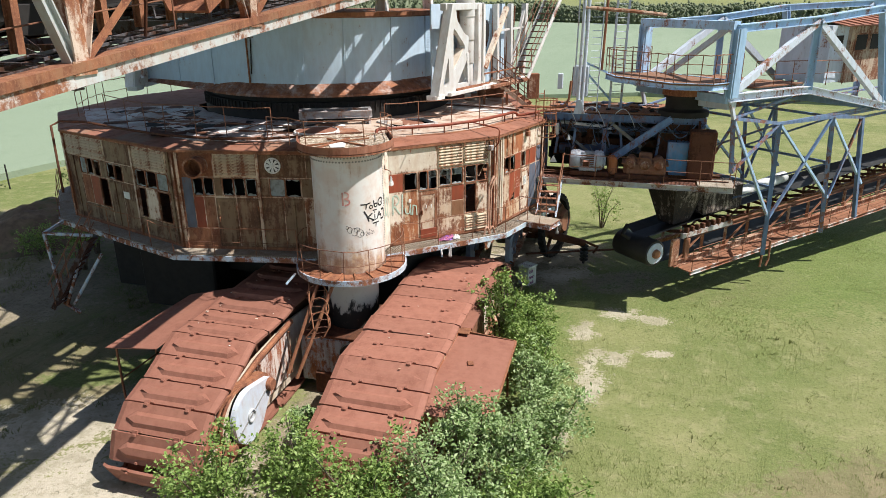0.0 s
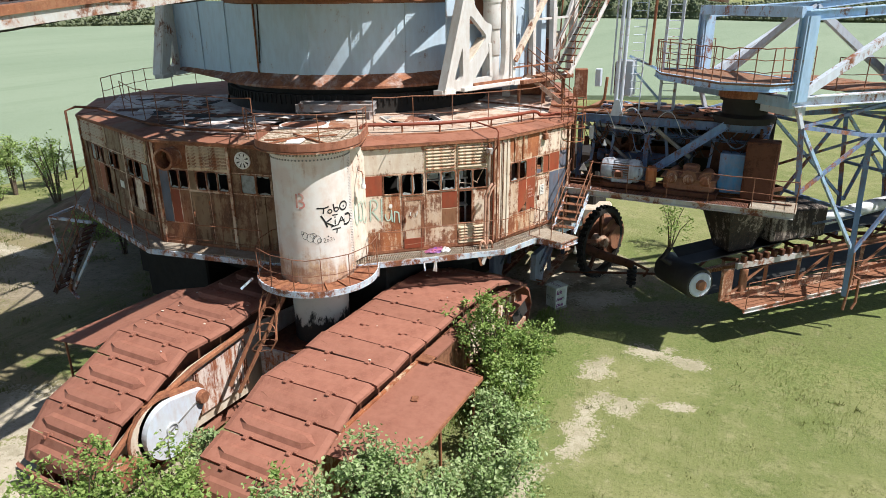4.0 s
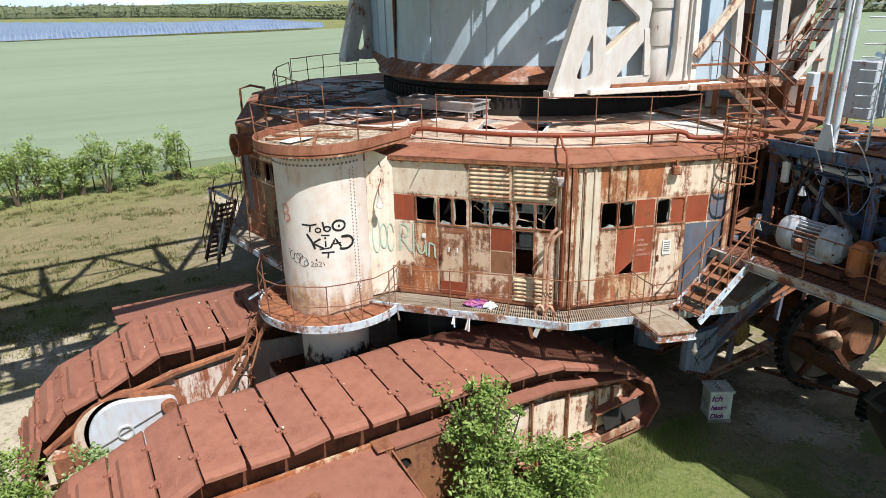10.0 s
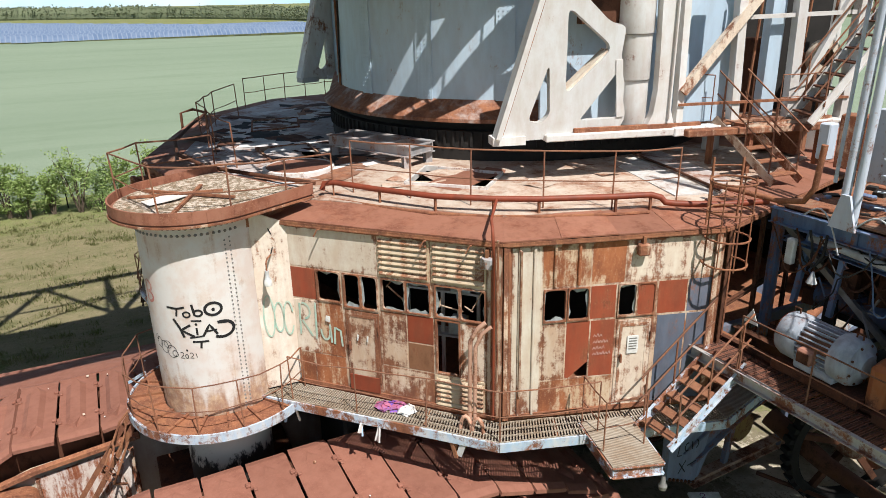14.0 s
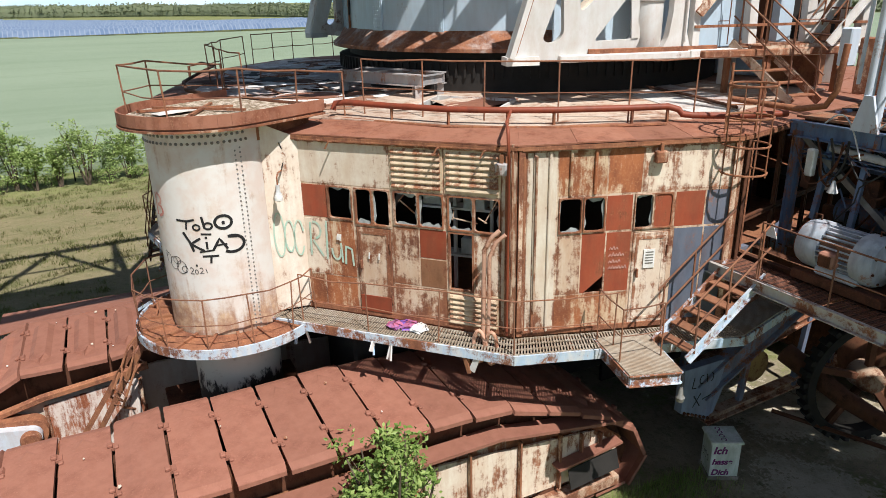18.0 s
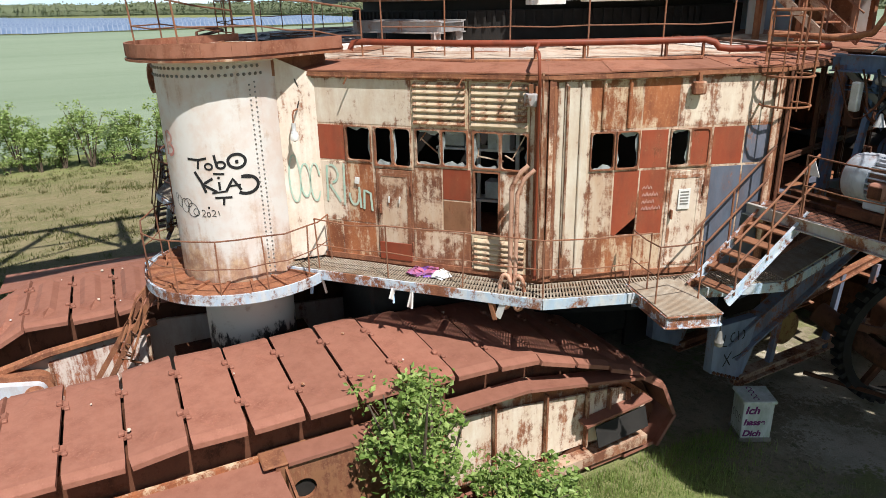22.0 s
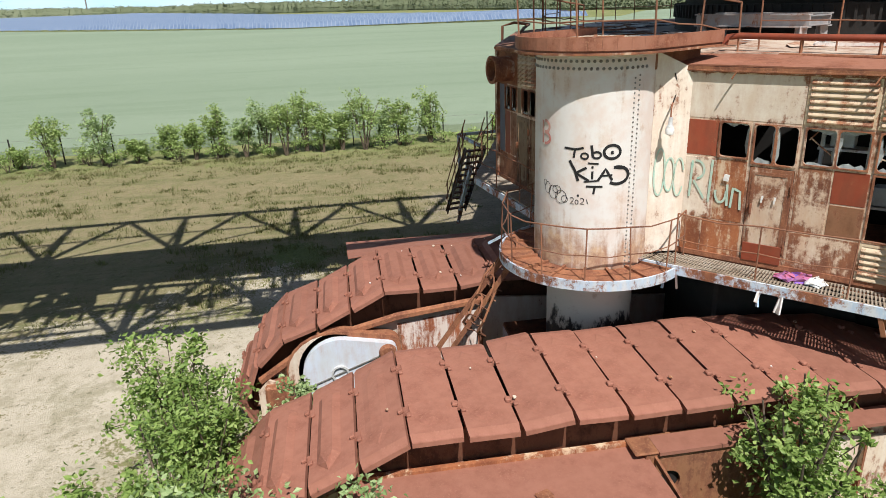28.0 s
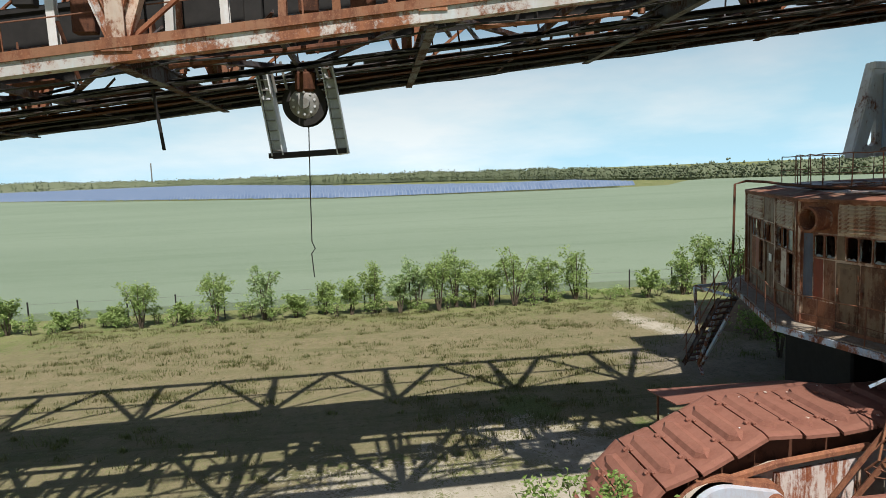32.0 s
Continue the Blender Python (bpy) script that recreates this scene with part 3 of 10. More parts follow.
def stairs(name, foot, head, side, width, steps, material, tread_material, label, category="stairs", rail=True, group=""):
    """A flight from foot to head; side is the level direction across it."""
    foot, head, side = Vector(foot), Vector(head), Vector(side).normalized()
    t = thing(name, foot, label, category, group)
    for k in (-0.5, 0.5):
        o = side * width * k
        part("stringer", Geo().channel(foot + o, head + o, 0.05, 0.16, 0.012), material, t)
    tread = mesh_of("tread", Geo().box((0, 0, 0), (width - 0.04, 0.22, 0.035), bevel=0.008), tread_material)
    ang = math.atan2(side.y, side.x)
    for i in range(steps):
        p = foot.lerp(head, (i + 0.6) / steps)
        piece("tread", tread, t, Matrix.Translation(p) @ Matrix.Rotation(ang, 4, "Z"))
    if rail:
        for k in (-0.5, 0.5):
            o = side * width * k
            for i in range(3):
                p = foot.lerp(head, (i + 0.2) / 2.5) + o
                part("post", Geo().tube([p, p + Vector((0, 0, 0.95))], 0.018, 6), RAIL_RUST, t)
            for h in (0.5, 0.95):
                part("handrail", Geo().tube([foot + o + Vector((0, 0, h)), head + o + Vector((0, 0, h))], 0.018, 6), RAIL_RUST, t)
    return t

# ---- ground, field and distance ----
SAND = [
    (-12.4, 8.6, 6.0, 4.4, 78), (-9.6, 6.6, 4.2, 3.6, 30), (-12.8, 11.5, 3.6, 3.0, 60), (-16.2, 13.3, 4.5, 1.8, 40), (-31.5, 21.8, 4.0, 0.9, 12),
    # sandy soil below the station, also brightening it for a sunlit strip
    (-4.9, 31.2, 2.4, 1.5, 40), (-4.2, 32.3, 1.8, 1.1, 30), (-2.6, 29.6, 1.8, 0.9, 40),
]
SPOTS = [
    (-1.2, 23.9, 0.8, 0.45, 75), (0.1, 25.9, 0.7, 0.5, 30), (1.2, 25.75, 0.9, 0.4, -12), (-0.75, 21.5, 1.2, 0.4, 80), (0.0, 22.1, 0.7, 0.35, 60),
    (-0.6, 20.0, 1.0, 0.35, 70), (1.5, 22.9, 0.5, 0.3, 30), (-1.4, 17.4, 0.8, 0.35, 70),
]
MUD = [(-8.4, 16.2, 1.5, 4.5, 0), (-14.2, 28.0, 10.4, 9.6, 0), (-4.6, 28.6, 3.0, 2.8, 0), (-4.0, 32.0, 4.0, 3.0, 20), (0.2, 29.4, 2.6, 1.4, 30), (-31.0, 29.0, 7.0, 6.0, 30), (-25.0, 22.0, 4.0, 5.0, 0)]
DRY = [(-10.2, 2.0, 12.0, 11.0, 88), (-26.0, 4.0, 14.0, 34.0, 0), (-29.0, 16.0, 9.0, 14.0, 10), (-18.0, 16.0, 7.0, 6.0, 30), (8.0, 16.0, 5.0, 3.0, 20), (5.0, 30.0, 4.0, 2.0, 40)]
LUSH = [(-13.4, -0.6, 4.2, 1.3, 80), (-14.6, -3.4, 4.0, 1.5, 84), (-20.6, 12.5, 1.8, 1.2, 20), (8.5, 33.5, 11.0, 5.4, 42), (-2.6, 22.5, 1.3, 5.0, 0), (-16.5, 16.8, 2.2, 1.2, 30)]
GROUND = ground_material(SAND, SPOTS, MUD, DRY, LUSH)
WHEAT = field_material()


def ground_height(x, y):
    return 0.05 * noise.noise((x * 0.21, y * 0.21, 3.3)) + 0.025 * noise.noise((x * 0.9, y * 0.9, 7.1))


def build_ground():
    n = 150
    axis = [-60 + 120 * i / n for i in range(n + 1)]
    far = [-4000, -1500, -700, -350, -180, -100]
    xs = far + [a - 8 for a in axis] + [-k for k in far[::-1]]
    ys = far + [a + 14 for a in axis] + [-k for k in far[::-1]]
    vs = [(x, y, ground_height(x, y) if abs(x + 8) < 59 and abs(y - 14) < 59 else 0.0) for y in ys for x in xs]
    w = len(xs)
    fs = [(j * w + i, j * w + i + 1, (j + 1) * w + i + 1, (j + 1) * w + i) for j in range(len(ys) - 1) for i in range(w - 1)]
    g = Geo().add(vs, fs)
    ob = new("ground", mesh_of("ground", g, GROUND, smooth=60))
    tagged(ob, "short grass with bare sandy patches and tracks", "ground", kind="structure")
    # the crop stands half a metre high beyond the fence and behind the machine
    g = Geo()
    edge = [(-43.0, -600.0), (-480.0, -245.0), (-320.0, -86.0), (-254.0, -7.0), (-240.0, 76.0), (-244.0, 116.0), (-300.0, 150.0), (-312.0, 168.0), (-290.0, 204.0), (-121.0, 360.0), (-57.0, 354.0), (-10.0, 324.0), (200.0, 300.0), (200.0, 60.0), (30.0, 88.0), (0.0, 92.0), (-24.0, 82.0), (-38.0, 60.0), (-43.0, 36.0)]
    g.prism(edge[::-1], -0.1, 0.5)
    ob = new("wheat_field", mesh_of("wheat_field", g, WHEAT))
    tagged(ob, "even field of young green wheat", "field", kind="stuff")


build_ground()


# ---- crawler tracks ----
LOOP = [(11.9, 0.35), (11.95, 0.75), (12.2, 1.42), (12.85, 2.02), (13.6, 2.28), (14.35, 2.6), (15.1, 2.95), (16.6, 2.92), (17.5, 3.03), (19.0, 2.98), (20.6, 3.02), (21.6, 2.96), (23.1, 2.85), (24.6, 2.33), (25.35, 2.0), (26.05, 1.5), (26.35, 0.9), (26.2, 0.32), (25.7, 0.1), (12.3, 0.1)]


def along(loop, s):
    """The place and direction at s metres along the closed loop."""
    n = len(loop)
    for i in range(n):
        a, b = Vector(loop[i]), Vector(loop[(i + 1) % n])
        d = (b - a).length
        if s <= d:
            return a.lerp(b, s / d), (b - a) / d
        s -= d
    return Vector(loop[0]), (Vector(loop[1]) - Vector(loop[0])).normalized()


def plate_mesh(width, pitch, rise=0.075):
    """A track plate: bent-down ends, a raised hexagonal pressing and two lugs; x across, y along, z out."""
    g = Geo()
    h, e, th = width / 2, 0.16, 0.075
    ys = (-pitch / 2 + 0.027, pitch / 2 - 0.027)
    rows = [(-h, -0.05, 0.96), (-h + e, 0.0, 1.0), (h - e, 0.0, 1.0), (h, -0.05, 0.96)]
    top = [(x, y * k, z) for x, z, k in rows for y in ys]
    low = [(x, y * k, z - th) for x, z, k in rows for y in ys]
    fs = []
    for i in range(3):
        a = 2 * i
        fs += [(a, a + 2, a + 3, a + 1), (8 + a, 8 + a + 1, 8 + a + 3, 8 + a + 2), (a, 8 + a, 8 + a + 2, a + 2), (a + 1, a + 3, 8 + a + 3, 8 + a + 1)]
    fs += [(0, 1, 9, 8), (6, 14, 15, 7)]
    g.add(top + low, fs)
    q = h - e - 0.12
    hexa = [(-q, 0.0), (-q + 0.26, -0.2), (q - 0.26, -0.2), (q, 0.0), (q - 0.26, 0.2), (-q + 0.26, 0.2)]
    inner = [(x * 0.92, y * 0.48) for x, y in hexa]
    pts = [(x, y - 0.05, 0.0) for x, y in hexa] + [(x, y - 0.05, rise) for x, y in inner]
    g.add(pts, [(i, (i + 1) % 6, 6 + (i + 1) % 6, 6 + i) for i in range(6)] + [tuple(range(6, 12))])
    for k in (-0.62, 0.62):
        g.box((k, pitch / 2 - 0.045, 0.03), (0.11, 0.09, 0.06), bevel=0.015)
        g.box((k + 0.13, -pitch / 2 + 0.06, 0.02), (0.08, 0.07, 0.04), bevel=0.01)
        g.box((k - 0.02, pitch / 2 + 0.02, -0.03), (0.16, 0.1, 0.05))
    for k in (-1, 1):
        g.box((k * (h - 0.02), 0, -0.08), (0.03, pitch * 0.9, 0.07))
    return mesh_of("track_plate", g, PLATE)


def crawler(x0, x1, label, seed):
    rnd = random.Random(seed)
    xc, w = (x0 + x1) / 2, x1 - x0
    t = thing("crawler_track", (xc, 19.0, 0), label, "crawler track", "crawler tracks")
    mesh, flat = plate_mesh(w, 0.81), plate_mesh(w, 0.81, 0.014)
    total = sum((Vector(LOOP[(i + 1) % len(LOOP)]) - Vector(LOOP[i])).length for i in range(len(LOOP)))
    count = int(total / 0.805)
    first = sum((Vector(LOOP[i + 1]) - Vector(LOOP[i])).length for i in range(6))
    for i in range(count):
        p, d = along(LOOP, (first + (i + 0.5) * total / count) % total)
        q, e = along(LOOP, (first + (i + 0.95) * total / count) % total)
        o, e = along(LOOP, (first + (i + 0.05) * total / count) % total)
        d = (q - o).normalized()
        m = Matrix(((1, 0, 0, 0), (0, d.x, -d.y, 0), (0, d.y, d.x, 0), (0, 0, 0, 1)))
        m = Matrix.Translation((xc + rnd.uniform(-0.025, 0.025), p.x, p.y)) @ m @ pose(0, 0, 0, 1.6 + rnd.uniform(-1.8, 1.8), rnd.uniform(-0.6, 0.6), rnd.uniform(-0.5, 0.5))
        piece("track_plate", flat if p.y > 2.7 and x0 > -8 else mesh, t, m)
    # the dark links under the plates
    inner = [(y + (0.16 if y < 19 else -0.16) * (1 if abs(y - 19) > 5 else 0), max(0.22, z - 0.2)) for y, z in LOOP]
    g = Geo()
    n = len(inner)
    for xa, xb in ((x0 + 0.45, x0 + 0.95), (x1 - 0.95, x1 - 0.45)):
        g.add([(xa, y, z) for y, z in inner] + [(xb, y, z) for y, z in inner], [tuple(range(n))[::-1], tuple(range(n, 2 * n))] + [(i, (i + 1) % n, n + (i + 1) % n, n + i) for i in range(n)])
    part("link_chain", g, DARK_RUST, t)
    return t


near_track = crawler(-7.16, -4.42, "rust-red steel crawler track with broad worn plates beside a bush", 3)
far_track = crawler(-12.46, -9.75, "rust-red steel crawler track ending on bare sand", 4)


def side_panel(t, x, out, poly, material, thick=0.06, name="side_panel"):
    """A plate in an upright plane at x; poly is (y, z) as seen with y to the right."""
    pts = [(x, y, z) for y, z in poly]
    if out < 0:
        pts = pts[::-1]
    return part(name, Geo().plate(pts, thick), material, t)


RUNS = painted("white_paint_with_rust_runs", (0.72, 0.71, 0.69), 0.46, 0.9, base_b=(0.66, 0.60, 0.55), soft=0.16, blotch=0.3, rust=((0.22, 0.065, 0.03), (0.33, 0.11, 0.05), (0.45, 0.22, 0.12)))


def track_sides():
    # outer side of the near track
    t = near_track
    side_panel(t, -4.72, 1, [(12.6, 0.45), (25.6, 0.45), (25.9, 1.15), (25.2, 1.72), (23.0, 2.3), (14.5, 2.2), (12.9, 1.6)], BLOTCHED, 0.08)
    side_panel(t, -4.60, 1, [(21.45, 0.62), (25.5, 0.62), (25.7, 1.1), (25.1, 1.62), (21.45, 2.0)], STREAKED, 0.05)
    part("ledge", Geo().beam((-4.55, 18.76, 2.26), (-4.55, 22.9, 2.30), 0.42, 0.06), PLATE, t)
    part("ledge", Geo().beam((-4.55, 22.9, 2.29), (-4.55, 25.6, 1.82), 0.42, 0.06), PLATE, t)
    for y, z1 in ((22.3, 2.1), (23.35, 2.0), (24.25, 1.85), (24.75, 1.7), (25.2, 1.6)):
        part("rib", Geo().beam((-4.53, y, 0.62), (-4.53, y, z1), 0.04, 0.1, up=(1, 0, 0)), CREAM_RUSTY, t)
    part("shelf", Geo().beam((-4.44, 24.1, 1.20), (-4.44, 25.6, 1.36), 0.26, 0.05), PLATE, t)
    part("guard_sheet", Geo().plate([(-4.25, 24.35, 0.72), (-4.25, 25.5, 0.84), (-4.38, 25.5, 1.22), (-4.38, 24.35, 1.10)], 0.02), DARK, t, "curled black guard sheet")
    part("skid_beam", Geo().beam((-4.5, 22.0, 0.32), (-4.5, 25.6, 0.45), 0.3, 0.2), RUST_PALE, t)
    for y in (22.3, 23.2, 24.1, 25.0):
        part("roller", Geo().lathe([(0, -0.12), (0.27, -0.12), (0.27, 0.12), (0, 0.12)], 20, m=Matrix.Translation((-4.75, y, 0.32)) @ Matrix.Rotation(radians(90), 4, "Y")), DARK_RUST, t, smooth=40)
    part("roller", Geo().lathe([(0, -0.9), (0.62, -0.9), (0.62, 0.9), (0, 0.9)], 26, m=Matrix.Translation((-5.8, 25.35, 1.0)) @ Matrix.Rotation(radians(90), 4, "Y")), RUST, t, smooth=40)
    # housing with a round hole
    h = Geo()
    ring = 20
    yc, zc, r = 18.97, 1.72, 0.18
    outer = []
    for i in range(ring):
        a = 2 * math.pi * i / ring
        c, s = math.cos(a), math.sin(a)
        k = min((1.85 if c > 0 else 0.42) / max(abs(c), 1e-6), (0.52 if s > 0 else 1.2) / max(abs(s), 1e-6))
        outer.append((yc + c * k, zc + s * k))
    vs = [(-4.40, yc + r * math.cos(2 * math.pi * i / ring), zc + r * math.sin(2 * math.pi * i / ring)) for i in range(ring)] + [(-4.40, y, z) for y, z in outer]
    vs += [(x - 0.06, y, z) for x, y, z in vs[:ring]] + [(x - 0.06, y, z) for x, y, z in vs[ring:2 * ring]]
    fs = []
    for i in range(ring):
        j = (i + 1) % ring
        fs += [(ring + i, ring + j, j, i), (i, j, 2 * ring + j, 2 * ring + i), (ring + j, ring + i, 3 * ring + i, 3 * ring + j)]
    h.add(vs, fs)
    part("housing", h, BROWN_SHEET, t, "rusted housing plate with a round hole")
    part("housing_top", Geo().box((-4.6, 19.6, 2.26), (0.46, 2.4, 0.05), bevel=0.02), RUST, t)
    part("hatch_box", Geo().box((-4.62, 19.0, 1.55), (0.3, 0.7, 1.2)), DARK, t)
    # lean-to cover beside the near track
    c = Geo().plate([(-5.05, 14.05, 2.17), (-2.85, 14.3, 2.0), (-2.95, 18.72, 2.05), (-5.05, 18.6, 2.2)], 0.03)
    part("cover_sheet", c, PLATE, t, "flat rust-red cover sheet")
    part("cover_edge", Geo().beam((-2.84, 14.3, 1.98), (-2.94, 18.72, 2.02), 0.04, 0.09), RUST, t)
    part("cover_edge", Geo().beam((-4.7, 18.73, 2.17), (-2.94, 18.73, 2.02), 0.04, 0.09), RUST, t)
    part("lifting_lug", Geo().box((-3.95, 16.9, 2.14), (0.18, 0.22, 0.05), 20, bevel=0.015), RUST, t)
    for y in (14.6, 16.7, 18.6):
        part("prop", Geo().beam((-3.15, y, 0.0), (-3.15, y, 2.0), 0.06, 0.06), RUST, t)
        part("brace", Geo().beam((-4.5, y, 1.3), (-3.15, y, 1.98), 0.05, 0.05), RUST, t)
    part("hinge", Geo().tube([(-4.42, 18.72, 2.1), (-4.36, 18.74, 0.9)], 0.035, 6), RUST, t)
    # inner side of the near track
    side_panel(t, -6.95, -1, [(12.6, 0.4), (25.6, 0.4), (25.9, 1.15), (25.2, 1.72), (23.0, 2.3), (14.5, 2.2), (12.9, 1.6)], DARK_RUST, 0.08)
    # the far track: panel, gear cover and rails
    t = far_track
    side_panel(t, -9.98, 1, [(12.2, 0.4), (25.6, 0.4), (25.9, 1.15), (25.0, 1.8), (17.6, 2.45), (15.3, 2.25), (13.6, 1.72), (12.5, 1.15)], STREAKED, 0.08)
    side_panel(t, -9.90, 1, [(15.35, 0.75), (17.25, 0.75), (17.25, 2.25), (15.35, 2.05)], RUNS, 0.05)
    for y in (15.4, 17.2):
        part("rib", Geo().beam((-9.86, y, 0.8), (-9.86, y, 2.05 + 0.1 * (y - 15.4)), 0.06, 0.05, up=(1, 0, 0)), CREAM_RUSTY, t)
    part("ledge", Geo().tube([(-9.85, 12.35, 1.05), (-9.85, 13.3, 1.68), (-9.85, 14.4, 2.05), (-9.85, 15.4, 2.28), (-9.85, 17.4, 2.5)], 0.09, 6), RUST, t)
    big, small = (14.07, 1.27, 0.78), (15.1, 1.66, 0.2)
    d = Vector((small[0] - big[0], small[1] - big[1]))
    base = math.atan2(d.y, d.x)
    off = math.acos((big[2] - small[2]) / d.length)

    def drop(grow):
        out = []
        for i in range(25):
            a = base + off + (2 * math.pi - 2 * off) * i / 24
            out.append((big[0] + (big[2] + grow) * math.cos(a), big[1] + (big[2] + grow) * math.sin(a)))
        for i in range(9):
            a = base - off + 2 * off * i / 8
            out.append((small[0] + (small[2] + grow) * math.cos(a), small[1] + (small[2] + grow) * math.sin(a)))
        return out

    side_panel(t, -9.62, 1, drop(0.1), RUST, 0.3, "gear_rim")
    cover = side_panel(t, -9.44, 1, drop(0.0), COVER_BLUE, 0.22, "gear_cover")
    tagged(cover, "pale blue-white teardrop gear cover")
    part("cover_ring", Geo().lathe([(0.15, 0.0), (0.15, 0.05), (0.19, 0.05), (0.19, 0.0)], 24, m=Matrix.Translation((-9.44, 14.07, 1.27)) @ Matrix.Rotation(radians(90), 4, "Y")), LIGHT_GREY, cover, smooth=40)
    part("seam", Geo().beam((-9.43, 13.3, 0.98), (-9.43, 15.1, 1.66), 0.02, 0.04, up=(1, 0, 0)), GREY_STEEL, cover)
    part("hub_cap", Geo().lathe([(0, 0.1), (0.16, 0.1), (0.19, 0.04), (0.19, -0.1)], 20, m=Matrix.Translation((-9.4, 15.1, 1.66)) @ Matrix.Rotation(radians(90), 4, "Y")), CREAM_RUSTY, cover, smooth=40)
    guard = [(13.95 + 0.98 * math.cos(radians(a)), 1.25 + 0.86 * math.sin(radians(a))) for a in range(70, 250, 15)]
    side_panel(t, -9.72, 1, guard[::-1], STREAKED, 0.1, "wheel_guard")
    part("guard_rim", Geo().tube([(-9.68, y, z) for y, z in guard], 0.05, 7), RUST, t, smooth=50)
    side_panel(t, -9.66, 1, [(12.3, 0.3), (13.0, 0.25), (12.95, 0.95), (12.55, 1.15), (12.3, 0.9)], STREAKED, 0.06, "nose_plate")
    part("axle_box", Geo().box((-9.75, 12.75, 0.75), (0.5, 0.6, 0.6), bevel=0.05), CREAM_RUSTY, t)
    part("axle_cap", Geo().lathe([(0, 0.16), (0.14, 0.16), (0.18, 0.08), (0.18, -0.1)], 18, m=Matrix.Translation((-9.5, 13.05, 0.85)) @ Matrix.Rotation(radians(90), 4, "Y")), RUST, t, smooth=40)
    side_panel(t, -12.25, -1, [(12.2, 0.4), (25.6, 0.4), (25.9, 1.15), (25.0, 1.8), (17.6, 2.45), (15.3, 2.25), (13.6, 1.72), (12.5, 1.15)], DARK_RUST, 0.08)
    c = Geo().plate([(-14.2, 14.36, 2.55), (-12.5, 14.4, 2.72), (-12.3, 16.2, 2.95), (-12.3, 18.4, 2.98), (-14.0, 18.2, 2.6)], 0.03)
    part("cover_sheet", c, PLATE, t, "warped rust-red cover sheet")
    for y in (14.6, 16.2, 18.0):
        part("prop", Geo().beam((-14.05, y, 0.0), (-14.05, y, 2.55), 0.05, 0.05), RUST, t)
    part("prop_rail", Geo().tube([(-14.05, 14.6, 1.4), (-14.05, 18.0, 1.4)], 0.025, 6), RUST, t)


track_sides()


# ---- turntable house: twelve walls round a round deck ----
CENTRE = Vector((-13.3, 28.8))
RING = [(-3.45, 26.9), (-4.63, 23.25), (-8.5, 19.63), (-14.2, 18.6), (-20.6, 20.75), (-23.7, 24.0), (-24.2, 29.0), (-22.4, 34.2), (-18.2, 38.0), (-12.6, 39.0), (-7.4, 37.3), (-5.0, 32.4)]
DECK_Z, EAVE_Z = 4.15, 7.42
COL = Vector((-8.42, 19.1))


def outward(p, d):
    """The ring point p moved d metres away from the centre."""
    v = Vector(p) - CENTRE
    return CENTRE + v * ((v.length + d) / v.length)


def ring_polygon(d):
    return [tuple(outward(p, d)) for p in RING][::-1]


house = thing("turntable_house", (*CENTRE, 0), "rusted cream twelve-sided machine house with broken windows", "machine house")


def wall_frame(a, b):
    """The pose of a wall whose local x runs from a to b, y into the house and z up from the deck."""
    d = Vector(b) - Vector(a)
    return pose(a[0], a[1], 0, 0, 0, math.degrees(math.atan2(d.y, d.x))), d.length


def in_wall(g, m):
    g.v = [tuple(m @ Vector(p)) for p in g.v]
    return g


PANELS = {"cream": CREAM, "rusty": CREAM_RUSTY, "tan": TAN_SHEET, "red": RED_SHEET, "brown": BROWN_SHEET, "blue": GREYBLUE_SHEET, "blotched": BLOTCHED, "white": WHITE_STEEL}


def louver_cell(wall, m, u0, u1, z0, z1, material=LOUVER):
    box = part("louver_frame", in_wall(Geo().frame_plate([(u0, -0.02, z0), (u1, -0.02, z0), (u1, -0.02, z1), (u0, -0.02, z1)], [(u0 + 0.04, -0.02, z0 + 0.04), (u1 - 0.04, -0.02, z0 + 0.04), (u1 - 0.04, -0.02, z1 - 0.04), (u0 + 0.04, -0.02, z1 - 0.04)], 0.08), m), material, wall)
    n = max(4, round((z1 - z0) / 0.105))
    h = (z1 - z0 - 0.08) / n
    slat = mesh_of("slat", Geo().profile((0, 0, 0), (u1 - u0 - 0.08, 0, 0), [(-0.03, -h * 0.5), (0.03, -h * 0.5), (0.052, -h * 0.4), (0.056, -h * 0.22), (0.035, h * 0.12), (0.0, h * 0.5), (-0.03, h * 0.5)]), material)
    for i in range(n):
        piece("slat", slat, box, m @ Matrix.Translation((u0 + 0.04, 0.0, z0 + 0.04 + (i + 0.5) * h)) @ pose(0, 0, 0, 0, random.uniform(-0.4, 0.4), 0))


